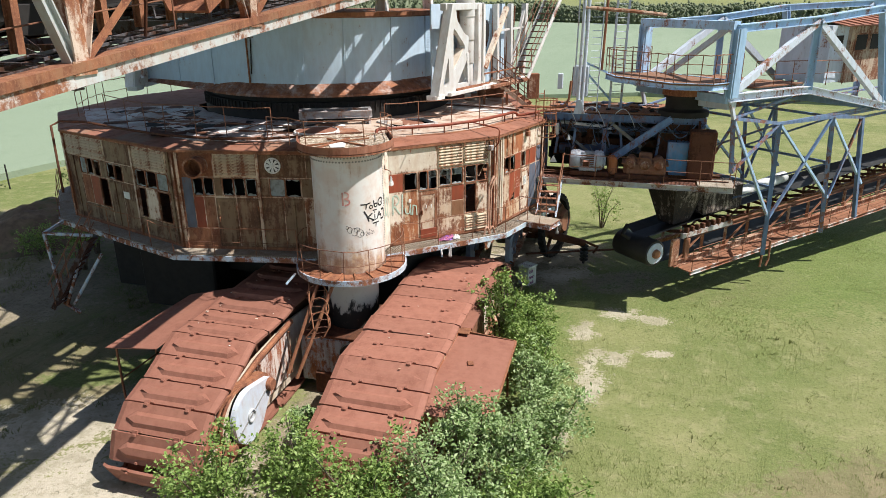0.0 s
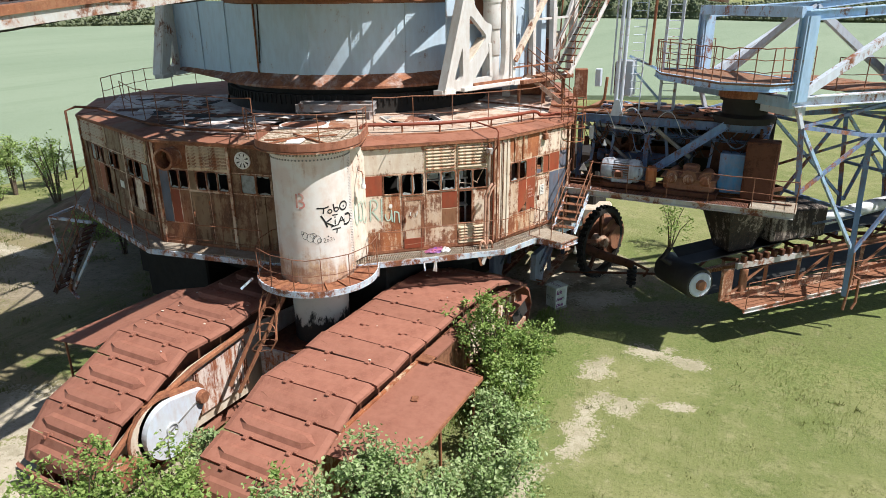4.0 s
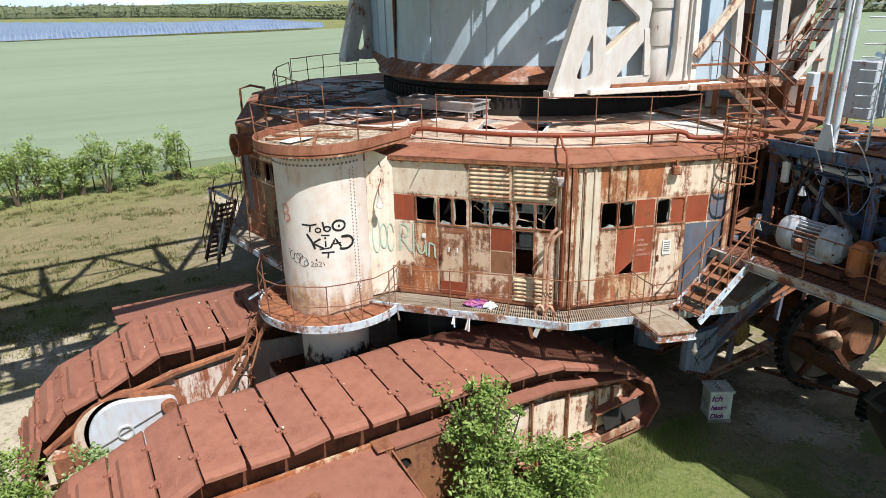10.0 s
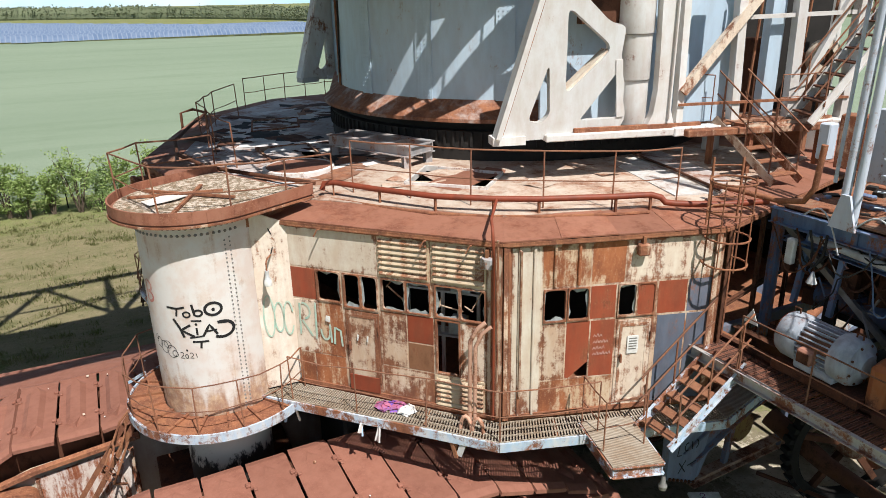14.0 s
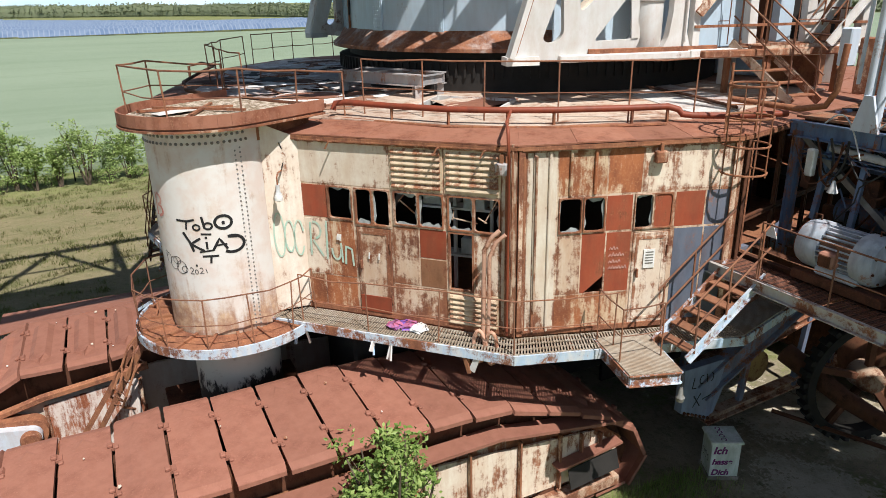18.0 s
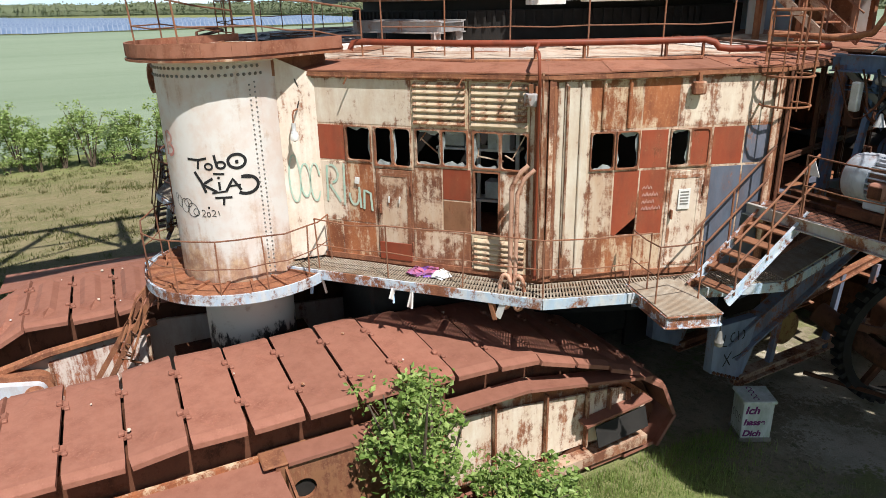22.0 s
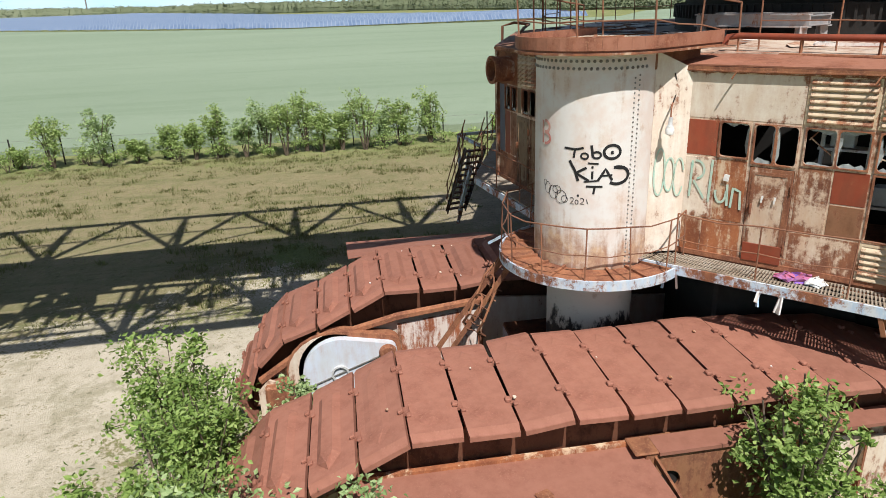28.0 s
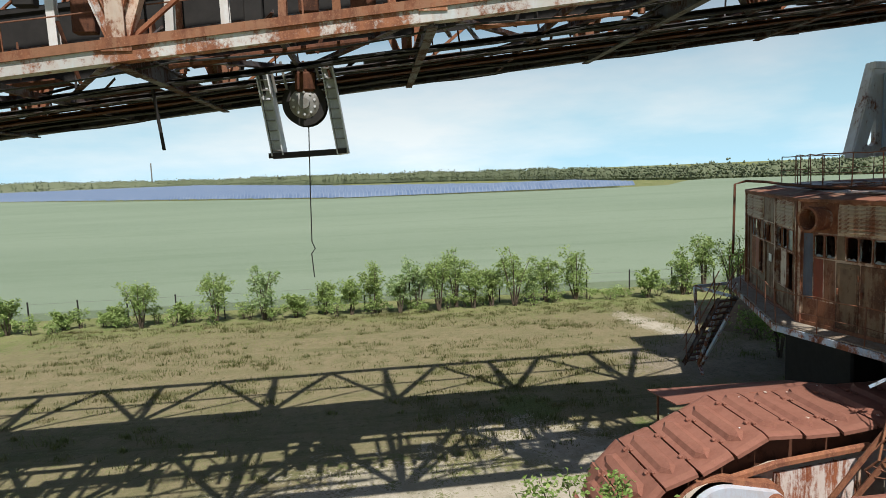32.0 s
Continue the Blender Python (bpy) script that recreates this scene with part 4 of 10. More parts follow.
def window_cell(wall, m, u0, u1, z0, z1, panes, rnd, material=CREAM_RUSTY, boards=(), broken=1.0):
    o = [(u0, -0.03, z0), (u1, -0.03, z0), (u1, -0.03, z1), (u0, -0.03, z1)]
    step = (u1 - u0) / panes
    win = None
    for i in range(panes):
        a, b = u0 + i * step, u0 + (i + 1) * step
        oo = [(a, -0.03, z0), (b, -0.03, z0), (b, -0.03, z1), (a, -0.03, z1)]
        k = 0.02
        ii = [(a + k, -0.03, z0 + k), (b - k, -0.03, z0 + k), (b - k, -0.03, z1 - k), (a + k, -0.03, z1 - k)]
        hole = rounded([(p[0], p[2]) for p in ii], 0.07)
        win = part("window_frame", in_wall(Geo().pierced([(p[0], p[2]) for p in oo], [hole], -0.03, 0.035), m), material, wall)
        if i in boards:
            part("board", in_wall(Geo().box(((a + b) / 2, 0.0, (z0 + z1) / 2), (step - 2 * k, 0.02, z1 - z0 - 2 * k)), m), RED_SHEET, win)
            continue
        # what is left of the pane: a ragged rim, or the whole sheet
        c = Vector(((a + b) / 2, 0.02, (z0 + z1) / 2))
        if rnd.random() > broken:
            part("pane", in_wall(Geo().plate([Vector(p) + Vector((0, 0.04, 0)) for p in ii], 0.006), m), GLASS, win)
            continue
        for j in range(4):
            p, q = Vector(ii[j]), Vector(ii[(j + 1) % 4])
            if rnd.random() < 0.35:
                continue
            p, q = p + Vector((0, 0.04, 0)), q + Vector((0, 0.04, 0))
            inner = [q.lerp(p, s).lerp(c + Vector((0, 0.02, 0)), rnd.uniform(0.03, 0.3)) for s in (0.12, 0.4, 0.66, 0.9)]
            part("shard", in_wall(Geo().plate([p, q] + inner, 0.005), m), GLASS, win)


def build_wall(index, a, b, cells, posts=(), seed=0, low=DECK_Z, high=EAVE_Z):
    rnd = random.Random(seed)
    m, length = wall_frame(a, b)
    sheet = DARK_RUST if index == "11" else CREAM_RUSTY
    wall = thing("house_wall", (*((Vector(a) + Vector(b)) / 2), low), "rust-streaked sheet steel wall of the machine house", "wall", "house walls", "structure", math.degrees(math.atan2(b[1] - a[1], b[0] - a[0])))
    part("sill_beam", in_wall(Geo().box((length / 2, 0.03, low + 0.03), (length - 0.02, 0.12, 0.09)), m), RUST, wall)
    part("head_beam", in_wall(Geo().box((length / 2, 0.03, high - 0.02), (length - 0.02, 0.13, 0.1)), m), sheet, wall)
    for u0, u1, z0, z1, kind, *more in cells:
        g = 0.003
        if kind == "hole":
            part("frame", in_wall(Geo().frame_plate([(u0, -0.02, z0), (u1, -0.02, z0), (u1, -0.02, z1), (u0, -0.02, z1)], [(u0 + 0.03, -0.02, z0 + 0.03), (u1 - 0.03, -0.02, z0 + 0.03), (u1 - 0.03, -0.02, z1 - 0.03), (u0 + 0.03, -0.02, z1 - 0.03)], 0.06), m), sheet, wall)
        elif kind == "louver":
            louver_cell(wall, m, u0, u1, z0, z1)
        elif kind == "window":
            window_cell(wall, m, u0, u1, z0, z1, more[0], rnd, boards=more[1] if len(more) > 1 else (), broken=more[2] if len(more) > 2 else 1.0)
        elif kind == "torn":
            outline = [(u0, z0 + 0.02), (u0 + 0.06, z0), (u1 - 0.01, z0 + 0.3), (u1, z1), (u0, z1)]
            part("torn_sheet", in_wall(Geo().pierced(outline, [], -0.004, 0.016), m), RED_SHEET, wall, "red sheet with a torn corner")
        elif kind == "door":
            mat = PANELS[more[0]]
            door = part("door", in_wall(Geo().box(((u0 + u1) / 2, 0.012, (z0 + z1) / 2), (u1 - u0 - 0.02, 0.05, z1 - z0 - 0.02), bevel=0.008), m), mat, wall)
            part("door_panel", in_wall(Geo().frame_plate([(u0 + 0.06, -0.022, z0 + 0.1), (u1 - 0.06, -0.022, z0 + 0.1), (u1 - 0.06, -0.022, z1 - 0.08), (u0 + 0.06, -0.022, z1 - 0.08)], [(u0 + 0.11, -0.022, z0 + 0.15), (u1 - 0.11, -0.022, z0 + 0.15), (u1 - 0.11, -0.022, z1 - 0.13), (u0 + 0.11, -0.022, z1 - 0.13)], 0.02), m), mat, door)
            part("door_handle", in_wall(Geo().box((u0 + 0.1, -0.06, (z0 * 0.42 + z1 * 0.58)), (0.03, 0.06, 0.16), bevel=0.008), m), RUST_PALE, door)
            part("hinge", in_wall(Geo().tube([(u1 - 0.02, -0.03, z0 + 0.25), (u1 - 0.02, -0.03, z0 + 0.4)], 0.018, 6), m), RUST, door)
            part("hinge", in_wall(Geo().tube([(u1 - 0.02, -0.03, z1 - 0.4), (u1 - 0.02, -0.03, z1 - 0.25)], 0.018, 6), m), RUST, door)
        else:
            part("panel", in_wall(Geo().box(((u0 + u1) / 2, rnd.uniform(0.006, 0.014), (z0 + z1) / 2), (u1 - u0 - g, 0.03, z1 - z0 - g), bevel=0.005), m), PANELS[kind], wall)
            for k in range(more[0] if more else 0):
                u = lerp(u0, u1, (k + 0.5) / more[0])
                part("rib", in_wall(Geo().box((u, -0.02, (z0 + z1) / 2), (0.05, 0.05, z1 - z0 - 0.02), bevel=0.012), m), PANELS[kind], wall)
    # light framing that shows in the joints between the sheets
    us = sorted({0.0, length} | {round(v, 3) for c in cells for v in c[:2]})
    zs = sorted({low, high} | {round(v, 3) for c in cells for v in c[2:4]})
    fill = Geo()
    for i in range(len(zs) - 1):
        run = None
        zc = (zs[i] + zs[i + 1]) / 2
        for j in range(len(us)):
            uc = (us[j] + us[j + 1]) / 2 if j + 1 < len(us) else length + 1
            free = uc <= length and not any(c[0] < uc < c[1] and c[2] < zc < c[3] for c in cells)
            if free and run is None:
                run = us[j]
            if not free and run is not None:
                fill.box(((run + us[j]) / 2, 0.014, zc), (us[j] - run + 0.006, 0.034, zs[i + 1] - zs[i] + 0.006))
                run = None
    part("framing", in_wall(fill, m), sheet, wall)
    for u in posts:
        part("pilaster", in_wall(Geo().channel((u, 0.0, low), (u, 0.0, high), 0.1, 0.14, 0.015, up=(0, 1, 0)), m), sheet, wall)
    return wall, m


L, M0, M1, W0, W1, T0, T1 = DECK_Z + 0.03, 4.85, 5.93, 5.96, 6.57, 6.60, 7.37
CELLS_B = [
    (0.9, 3.03, T0, T1, "cream"), (3.05, 4.02, T0, T1, "louver"), (4.05, 5.03, T0, T1, "louver"), (5.04, 5.28, L, T1, "cream"),
    (0.9, 1.76, W0, W1, "red"), (1.78, 2.28, W0, W1, "window", 1), (2.33, 3.02, W0 - 0.06, W1, "window", 2), (3.09, 4.02, W0, W1, "window", 2), (4.10, 5.02, W0, W1, "window", 2, (), 1.0),
    (0.9, 1.76, M0, M1, "cream"), (1.78, 2.28, M0, M1, "blotched"), (2.32, 3.02, L, 5.86, "door", "rusty"), (3.06, 3.55, M0, M1, "rusty"), (3.57, 4.06, 5.40, M1, "red"), (3.57, 4.06, M0, 5.38, "brown"), (4.10, 4.56, M0, M1, "hole"), (4.58, 5.02, M0, M1, "cream"),
    (0.9, 1.6, L, M0 - 0.02, "blotched"), (1.62, 2.28, L, M0 - 0.02, "blotched"), (3.06, 4.06, L, M0 - 0.02, "rusty"), (4.08, 5.02, L, M0 - 0.02, "louver"),
]
CELLS_C = [
    (0.16, 0.66, L, T1, "cream", 2), (0.68, 1.50, T0, T1, "blotched", 2), (1.52, 2.10, T0, T1, "blotched"), (2.12, 3.7, T0, T1, "cream"),
    (0.70, 1.10, W0, W1, "window", 1, (), 1.0), (1.12, 1.50, W0, W1, "window", 1, (), 1.0), (1.52, 1.97, W0, W1, "red"), (2.0, 2.67, W0, W1, "window", 2, (1,)), (2.72, 3.24, W0, W1, "red"), (3.26, 3.68, W0, W1, "blue"),
    (0.70, 1.10, M0, M1, "rusty"), (1.12, 1.53, M0, M1, "torn"), (1.55, 1.98, M0, M1, "red"), (2.01, 2.66, L, 5.9, "door", "cream"), (2.74, 3.26, L, M1, "blue"), (3.28, 3.68, L, M1, "blue"),
    (0.68, 1.98, L, M0 - 0.02, "blotched"), 
]
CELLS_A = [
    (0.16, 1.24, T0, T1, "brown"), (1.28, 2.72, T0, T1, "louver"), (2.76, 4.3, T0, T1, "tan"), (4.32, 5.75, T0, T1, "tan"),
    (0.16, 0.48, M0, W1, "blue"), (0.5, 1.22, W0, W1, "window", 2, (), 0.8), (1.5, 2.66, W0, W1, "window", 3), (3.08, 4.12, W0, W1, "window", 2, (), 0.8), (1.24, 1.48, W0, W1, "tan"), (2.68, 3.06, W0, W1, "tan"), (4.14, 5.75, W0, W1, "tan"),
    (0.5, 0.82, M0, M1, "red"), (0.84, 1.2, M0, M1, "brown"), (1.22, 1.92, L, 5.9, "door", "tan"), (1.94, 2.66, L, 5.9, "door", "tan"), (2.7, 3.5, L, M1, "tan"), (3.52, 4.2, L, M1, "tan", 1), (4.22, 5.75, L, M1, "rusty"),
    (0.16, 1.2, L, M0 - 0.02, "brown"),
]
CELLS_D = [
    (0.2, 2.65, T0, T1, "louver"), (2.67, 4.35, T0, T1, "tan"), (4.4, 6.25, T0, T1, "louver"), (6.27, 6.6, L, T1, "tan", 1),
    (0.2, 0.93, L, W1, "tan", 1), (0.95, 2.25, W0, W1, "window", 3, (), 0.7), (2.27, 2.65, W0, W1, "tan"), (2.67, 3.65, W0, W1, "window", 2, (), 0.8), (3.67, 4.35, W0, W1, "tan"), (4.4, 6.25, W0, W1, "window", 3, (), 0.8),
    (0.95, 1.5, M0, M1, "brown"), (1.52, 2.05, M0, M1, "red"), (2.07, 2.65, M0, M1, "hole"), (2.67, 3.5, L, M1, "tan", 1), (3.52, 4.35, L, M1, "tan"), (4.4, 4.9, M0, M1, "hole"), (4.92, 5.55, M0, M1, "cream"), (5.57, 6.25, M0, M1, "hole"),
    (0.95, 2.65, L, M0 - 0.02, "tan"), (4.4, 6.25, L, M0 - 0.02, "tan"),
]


def plain_cells(length):
    out = []
    n = max(3, round(length / 1.3))
    for i in range(n):
        a, b = 0.12 + (length - 0.24) * i / n, 0.12 + (length - 0.24) * (i + 1) / n
        out += [(a, b, T0, T1, "tan"), (a, b, W0, W1, "window", 2), (a, b, L, M1, random.choice(("tan", "brown", "rusty")))]
    return out


WALLS = {}
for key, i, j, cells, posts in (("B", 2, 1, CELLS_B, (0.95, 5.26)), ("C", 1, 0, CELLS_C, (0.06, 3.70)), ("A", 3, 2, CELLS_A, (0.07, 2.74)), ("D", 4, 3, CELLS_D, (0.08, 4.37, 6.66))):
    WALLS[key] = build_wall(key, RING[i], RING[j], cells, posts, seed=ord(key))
for i in range(4, 12):
    a, b = RING[(i + 1) % 12], RING[i]
    if i == 11:
        # the side towards the transfer station has lost its sheets
        wide = (Vector(b) - Vector(a)).length
        build_wall(str(i), a, b, [(wide * k / 4 + 0.05, wide * (k + 1) / 4, z0, z1, "hole") for k in range(4) for z0, z1 in ((L, M1), (W0, T1))], (0.05,), seed=i)
        continue
    build_wall(str(i), a, b, plain_cells((Vector(b) - Vector(a)).length), (0.05,), seed=i)


def house_shell():
    # floor, edge beam and what lies under the deck
    t = house
    part("floor_plate", Geo().prism(ring_polygon(-0.02), DECK_Z - 0.16, DECK_Z - 0.005), RUST, t)
    # black drum, ring girder and race paint in the shade inside and below
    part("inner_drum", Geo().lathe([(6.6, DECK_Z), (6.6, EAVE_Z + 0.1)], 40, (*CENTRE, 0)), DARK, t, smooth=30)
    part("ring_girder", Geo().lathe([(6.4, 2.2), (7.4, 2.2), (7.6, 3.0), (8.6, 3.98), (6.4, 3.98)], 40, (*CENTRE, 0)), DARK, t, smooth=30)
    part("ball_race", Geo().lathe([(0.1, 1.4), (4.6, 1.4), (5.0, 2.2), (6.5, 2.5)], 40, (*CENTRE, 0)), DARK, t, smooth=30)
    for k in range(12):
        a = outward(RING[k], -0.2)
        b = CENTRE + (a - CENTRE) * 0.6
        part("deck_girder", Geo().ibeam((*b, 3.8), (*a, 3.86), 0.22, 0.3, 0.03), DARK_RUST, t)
    # chassis boxes under the deck, coloured black for the shade there
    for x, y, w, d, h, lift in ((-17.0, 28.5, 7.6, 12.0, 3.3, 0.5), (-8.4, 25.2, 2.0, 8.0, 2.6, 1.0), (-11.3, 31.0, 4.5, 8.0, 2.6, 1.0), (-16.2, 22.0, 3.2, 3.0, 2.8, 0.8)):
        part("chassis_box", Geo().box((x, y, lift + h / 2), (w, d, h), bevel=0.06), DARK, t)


house_shell()


# ---- roof of the house ----
ROOF_BROWN = painted("brown_grey_roof_edge", (0.22, 0.15, 0.12), 0.45, 0.2, rough=0.8, base_b=(0.14, 0.09, 0.07), soft=0.3)


def roof():
    t = thing("house_roof", (*CENTRE, EAVE_Z), "rusty flat roof with open hatches and torn pale sheets", "roof", kind="structure")
    n = len(RING)
    holes = {
        1: [(-7.02, 24.3), (-7.9, 25.2), (-9.3, 24.08), (-8.2, 23.1)],
        2: [(-10.95, 21.2), (-10.9, 22.35), (-13.2, 22.5), (-13.35, 21.2)],
        3: [(-15.8, 21.6), (-15.9, 23.0), (-17.6, 23.4), (-17.7, 22.0)],
    }
    mats = {0: ROOF_PALE, 1: ROOF_PALE, 2: ROOF_GREY, 3: ROOF_GREY, 4: ROOF_GREY, 11: ROOF_PALE}
    for i in range(n):
        j = (i + 1) % n
        a, b = RING[i], RING[j]
        e0, e1, k0, k1 = outward(a, 0.07), outward(b, 0.07), outward(a, -0.95), outward(b, -0.95)
        # sloping red band along the eave, in bays
        for s in range(4):
            p, q, r, w = e0.lerp(e1, s / 4), e0.lerp(e1, (s + 1) / 4), k0.lerp(k1, s / 4), k0.lerp(k1, (s + 1) / 4)
            lift = random.uniform(-0.01, 0.012)
            part("eave_sheet", Geo().plate([v3(w, 7.555 + lift), v3(q, 7.46 + lift), v3(p, 7.46 + lift), v3(r, 7.555 + lift)][::-1], 0.025), (ROOF_BROWN if s % 2 else ROOF_RED) if 2 <= i <= 8 else ROOF_RED, t)
        part("fascia", Geo().beam(v3(e0, 7.43), v3(e1, 7.43), 0.03, 0.05), RUST, t)
        part("gutter", Geo().tube([v3(e0.lerp(e1, f), 7.40 + 0.01 * math.sin(9 * f)) for f in (0.02, 0.3, 0.6, 0.98)], 0.022, 6), RUST, t)
        # inner sheets
        i0, i1 = CENTRE + (Vector(a) - CENTRE) * 0.5, CENTRE + (Vector(b) - CENTRE) * 0.5
        quad = [v3(k0, 7.57), v3(i0, 7.61), v3(i1, 7.61), v3(k1, 7.57)][::-1]
        if i in holes:
            h = [v3(p, 7.59) for p in holes[i]]
            # corners in the order of the quad: outer b, inner b, inner a, outer a
            part("roof_sheet", Geo().frame_plate(quad, [h[3], h[2], h[1], h[0]], 0.03), mats.get(i, ROOF_GREY), t)
            for c, d in zip(h, h[1:] + h[:1]):
                part("hatch_curb", Geo().beam(c + Vector((0, 0, 0.03)), d + Vector((0, 0, 0.03)), 0.05, 0.12), WHITE_STEEL if i == 1 else RUST_PALE, t)
        else:
            part("roof_sheet", Geo().plate(quad, 0.03), mats.get(i, ROOF_RED), t)
    return t


house_roof = roof()


# ---- round corner column with its cap and gallery ----
def column():
    t = thing("corner_column", (*COL, 0), "white riveted steel column with black and red graffiti", "column")
    cx, cy = COL
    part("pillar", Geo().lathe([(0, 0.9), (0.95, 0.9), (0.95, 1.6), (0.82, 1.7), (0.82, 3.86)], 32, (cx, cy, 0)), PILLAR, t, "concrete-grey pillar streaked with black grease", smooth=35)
    shell = part("shell", Geo().lathe([(0.0, 3.9), (1.08, 3.9), (1.08, 7.67), (1.11, 7.70), (1.11, 7.77)], 48, (cx, cy, 0)), COLUMN_SKIN, t, smooth=35)
    # link sheets from the column to both walls
    part("link_sheet", Geo().plate([(-7.62, 19.83, 4.15), (-7.58, 20.5, 4.15), (-7.58, 20.5, 7.4), (-7.62, 19.83, 7.72)], 0.04), CREAM_CLEAN, t)
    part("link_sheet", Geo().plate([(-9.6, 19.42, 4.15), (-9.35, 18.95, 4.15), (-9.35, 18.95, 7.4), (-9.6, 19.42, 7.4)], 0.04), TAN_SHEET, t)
    # rivets: two rows under the cap, double rows down the seam
    g = Geo()

    def rivet(a, z, r=0.03):
        d = Vector((math.cos(a), math.sin(a), 0))
        m = Matrix.Translation(Vector((cx, cy, z)) + d * 1.08) @ d.to_track_quat("Z", "Y").to_matrix().to_4x4()
        g.lathe([(r, 0), (r * 0.75, r * 0.6), (0.001, r * 0.8)], 6, m=m)

    for k in range(44):
        rivet(radians(-200 + k * 5.2), 7.62)
        rivet(radians(-197.4 + k * 5.2), 7.50)
    for k in range(42):
        rivet(radians(14), 4.05 + k * 0.08, 0.018)
        rivet(radians(19), 4.09 + k * 0.08, 0.018)
    tagged(part("rivets", g, GREY_STEEL, t, smooth=60), kind="stuff")
    # cap: a rounded tray that runs back to the roof
    way = (COL - CENTRE).normalized()
    back = Vector((-way.y, way.x))

    def cap_line(r, k=0.0):
        out = [COL + (way * math.cos(a) + back * math.sin(a)) * r for a in [radians(-90 + 180 * i / 20) for i in range(21)]]
        return [tuple(p) for p in out] + [tuple(COL + back * r - way * (1.5 - k)), tuple(COL - back * r - way * (1.5 - k))]

    cap = part("cap", Geo().prism(cap_line(1.42), 7.77, 7.85), ROOF_RED, t)
    part("cap_gutter", Geo().prism(cap_line(1.47), 7.735, 7.77), RUST_PALE, cap)
    part("cap_web", Geo().prism([tuple(COL + back * s * 1.05 - way * d) for s, d in ((1, 0.2), (1, 1.45), (-1, 1.45), (-1, 0.2))], 7.42, 7.735), RUST, cap)
    rim = Geo()
    o, q = cap_line(1.44), cap_line(1.41)
    m2 = len(o) - 2
    for i in range(-1, m2):
        a, b = Vector(o[i]), Vector(o[i + 1])
        rim.beam(v3(a, 7.905), v3(b, 7.905), 0.03, 0.2)
    part("cap_rim", rim, ROOF_RED, cap)
    part("cap_litter", Geo().prism(cap_line(1.36, 0.1), 7.85, 7.87), LITTER, cap, "flaking moss and paint litter")
    for a, b in (((-9.3, 18.3), (-7.9, 19.7)), ((-8.9, 18.0), (-8.5, 19.6)), ((-7.4, 18.6), (-9.1, 19.3))):
        part("cap_bar", Geo().beam((*a, 7.90), (*b, 7.92), 0.06, 0.04), RUST, cap)
    part("cap_sheet", Geo().plate([(-8.5, 18.2, 7.90), (-8.1, 18.3, 7.92), (-8.25, 18.75, 7.93), (-8.5, 19.0, 7.91), (-8.75, 18.6, 7.90)], 0.012), WHITE_STEEL, cap, "torn white sheet")
    # gallery
    gal = part("gallery", Geo().lathe([(1.1, 4.0), (1.72, 4.0), (1.72, 3.96), (1.1, 3.96)], 40, (cx, cy, 0), -205, 55), RUST, t)
    edge = Geo().lathe([(1.72, 3.86), (1.76, 3.86), (1.76, 4.04), (1.72, 4.04), (1.72, 3.86)], 40, (cx, cy, 0), -205, 55)
    part("edge_beam", edge, EDGE_BLUE, gal)
    for k in range(14):
        a = radians(-200 + k * 19.5)
        d = Vector((math.cos(a), math.sin(a), 0))
        c = Vector((cx, cy, 0))
        part("gallery_rib", Geo().beam(c + d * 1.1 + Vector((0, 0, 4.02)), c + d * 1.72 + Vector((0, 0, 4.02)), 0.05, 0.05), RUST, gal)
        part("bracket", Geo().beam(c + d * 1.05 + Vector((0, 0, 3.72)), c + d * 1.66 + Vector((0, 0, 3.9)), 0.05, 0.06), RUST, gal)
    ring = [(cx + 1.72 * math.cos(radians(a)), cy + 1.72 * math.sin(radians(a)), 4.02) for a in range(-205, 56, 26)]
    rail = thing("gallery_railing", ring[0], "bent rusty tube railing round the column gallery", "railing", "railings")
    rails(rail, ring, 0.95, 5, 0.017, mids=(0.5,), wobble=0.05, seed=5)
    return t, shell


def pillar_material():
    m = Nodes("greasy_pillar")
    z = m.n.new("ShaderNodeSeparateXYZ")
    m.l.new(m.tc.outputs["Object"], z.inputs[0])
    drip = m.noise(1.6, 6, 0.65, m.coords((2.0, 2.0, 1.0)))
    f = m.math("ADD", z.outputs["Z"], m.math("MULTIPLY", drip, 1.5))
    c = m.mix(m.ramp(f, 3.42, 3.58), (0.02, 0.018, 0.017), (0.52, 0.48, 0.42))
    c = m.mix(m.ramp(m.noise(4, 6, 0.7), 0.55, 0.85), c, (0.26, 0.18, 0.12))
    return m.finish(c, 0.75, 0, drip, 0.2)


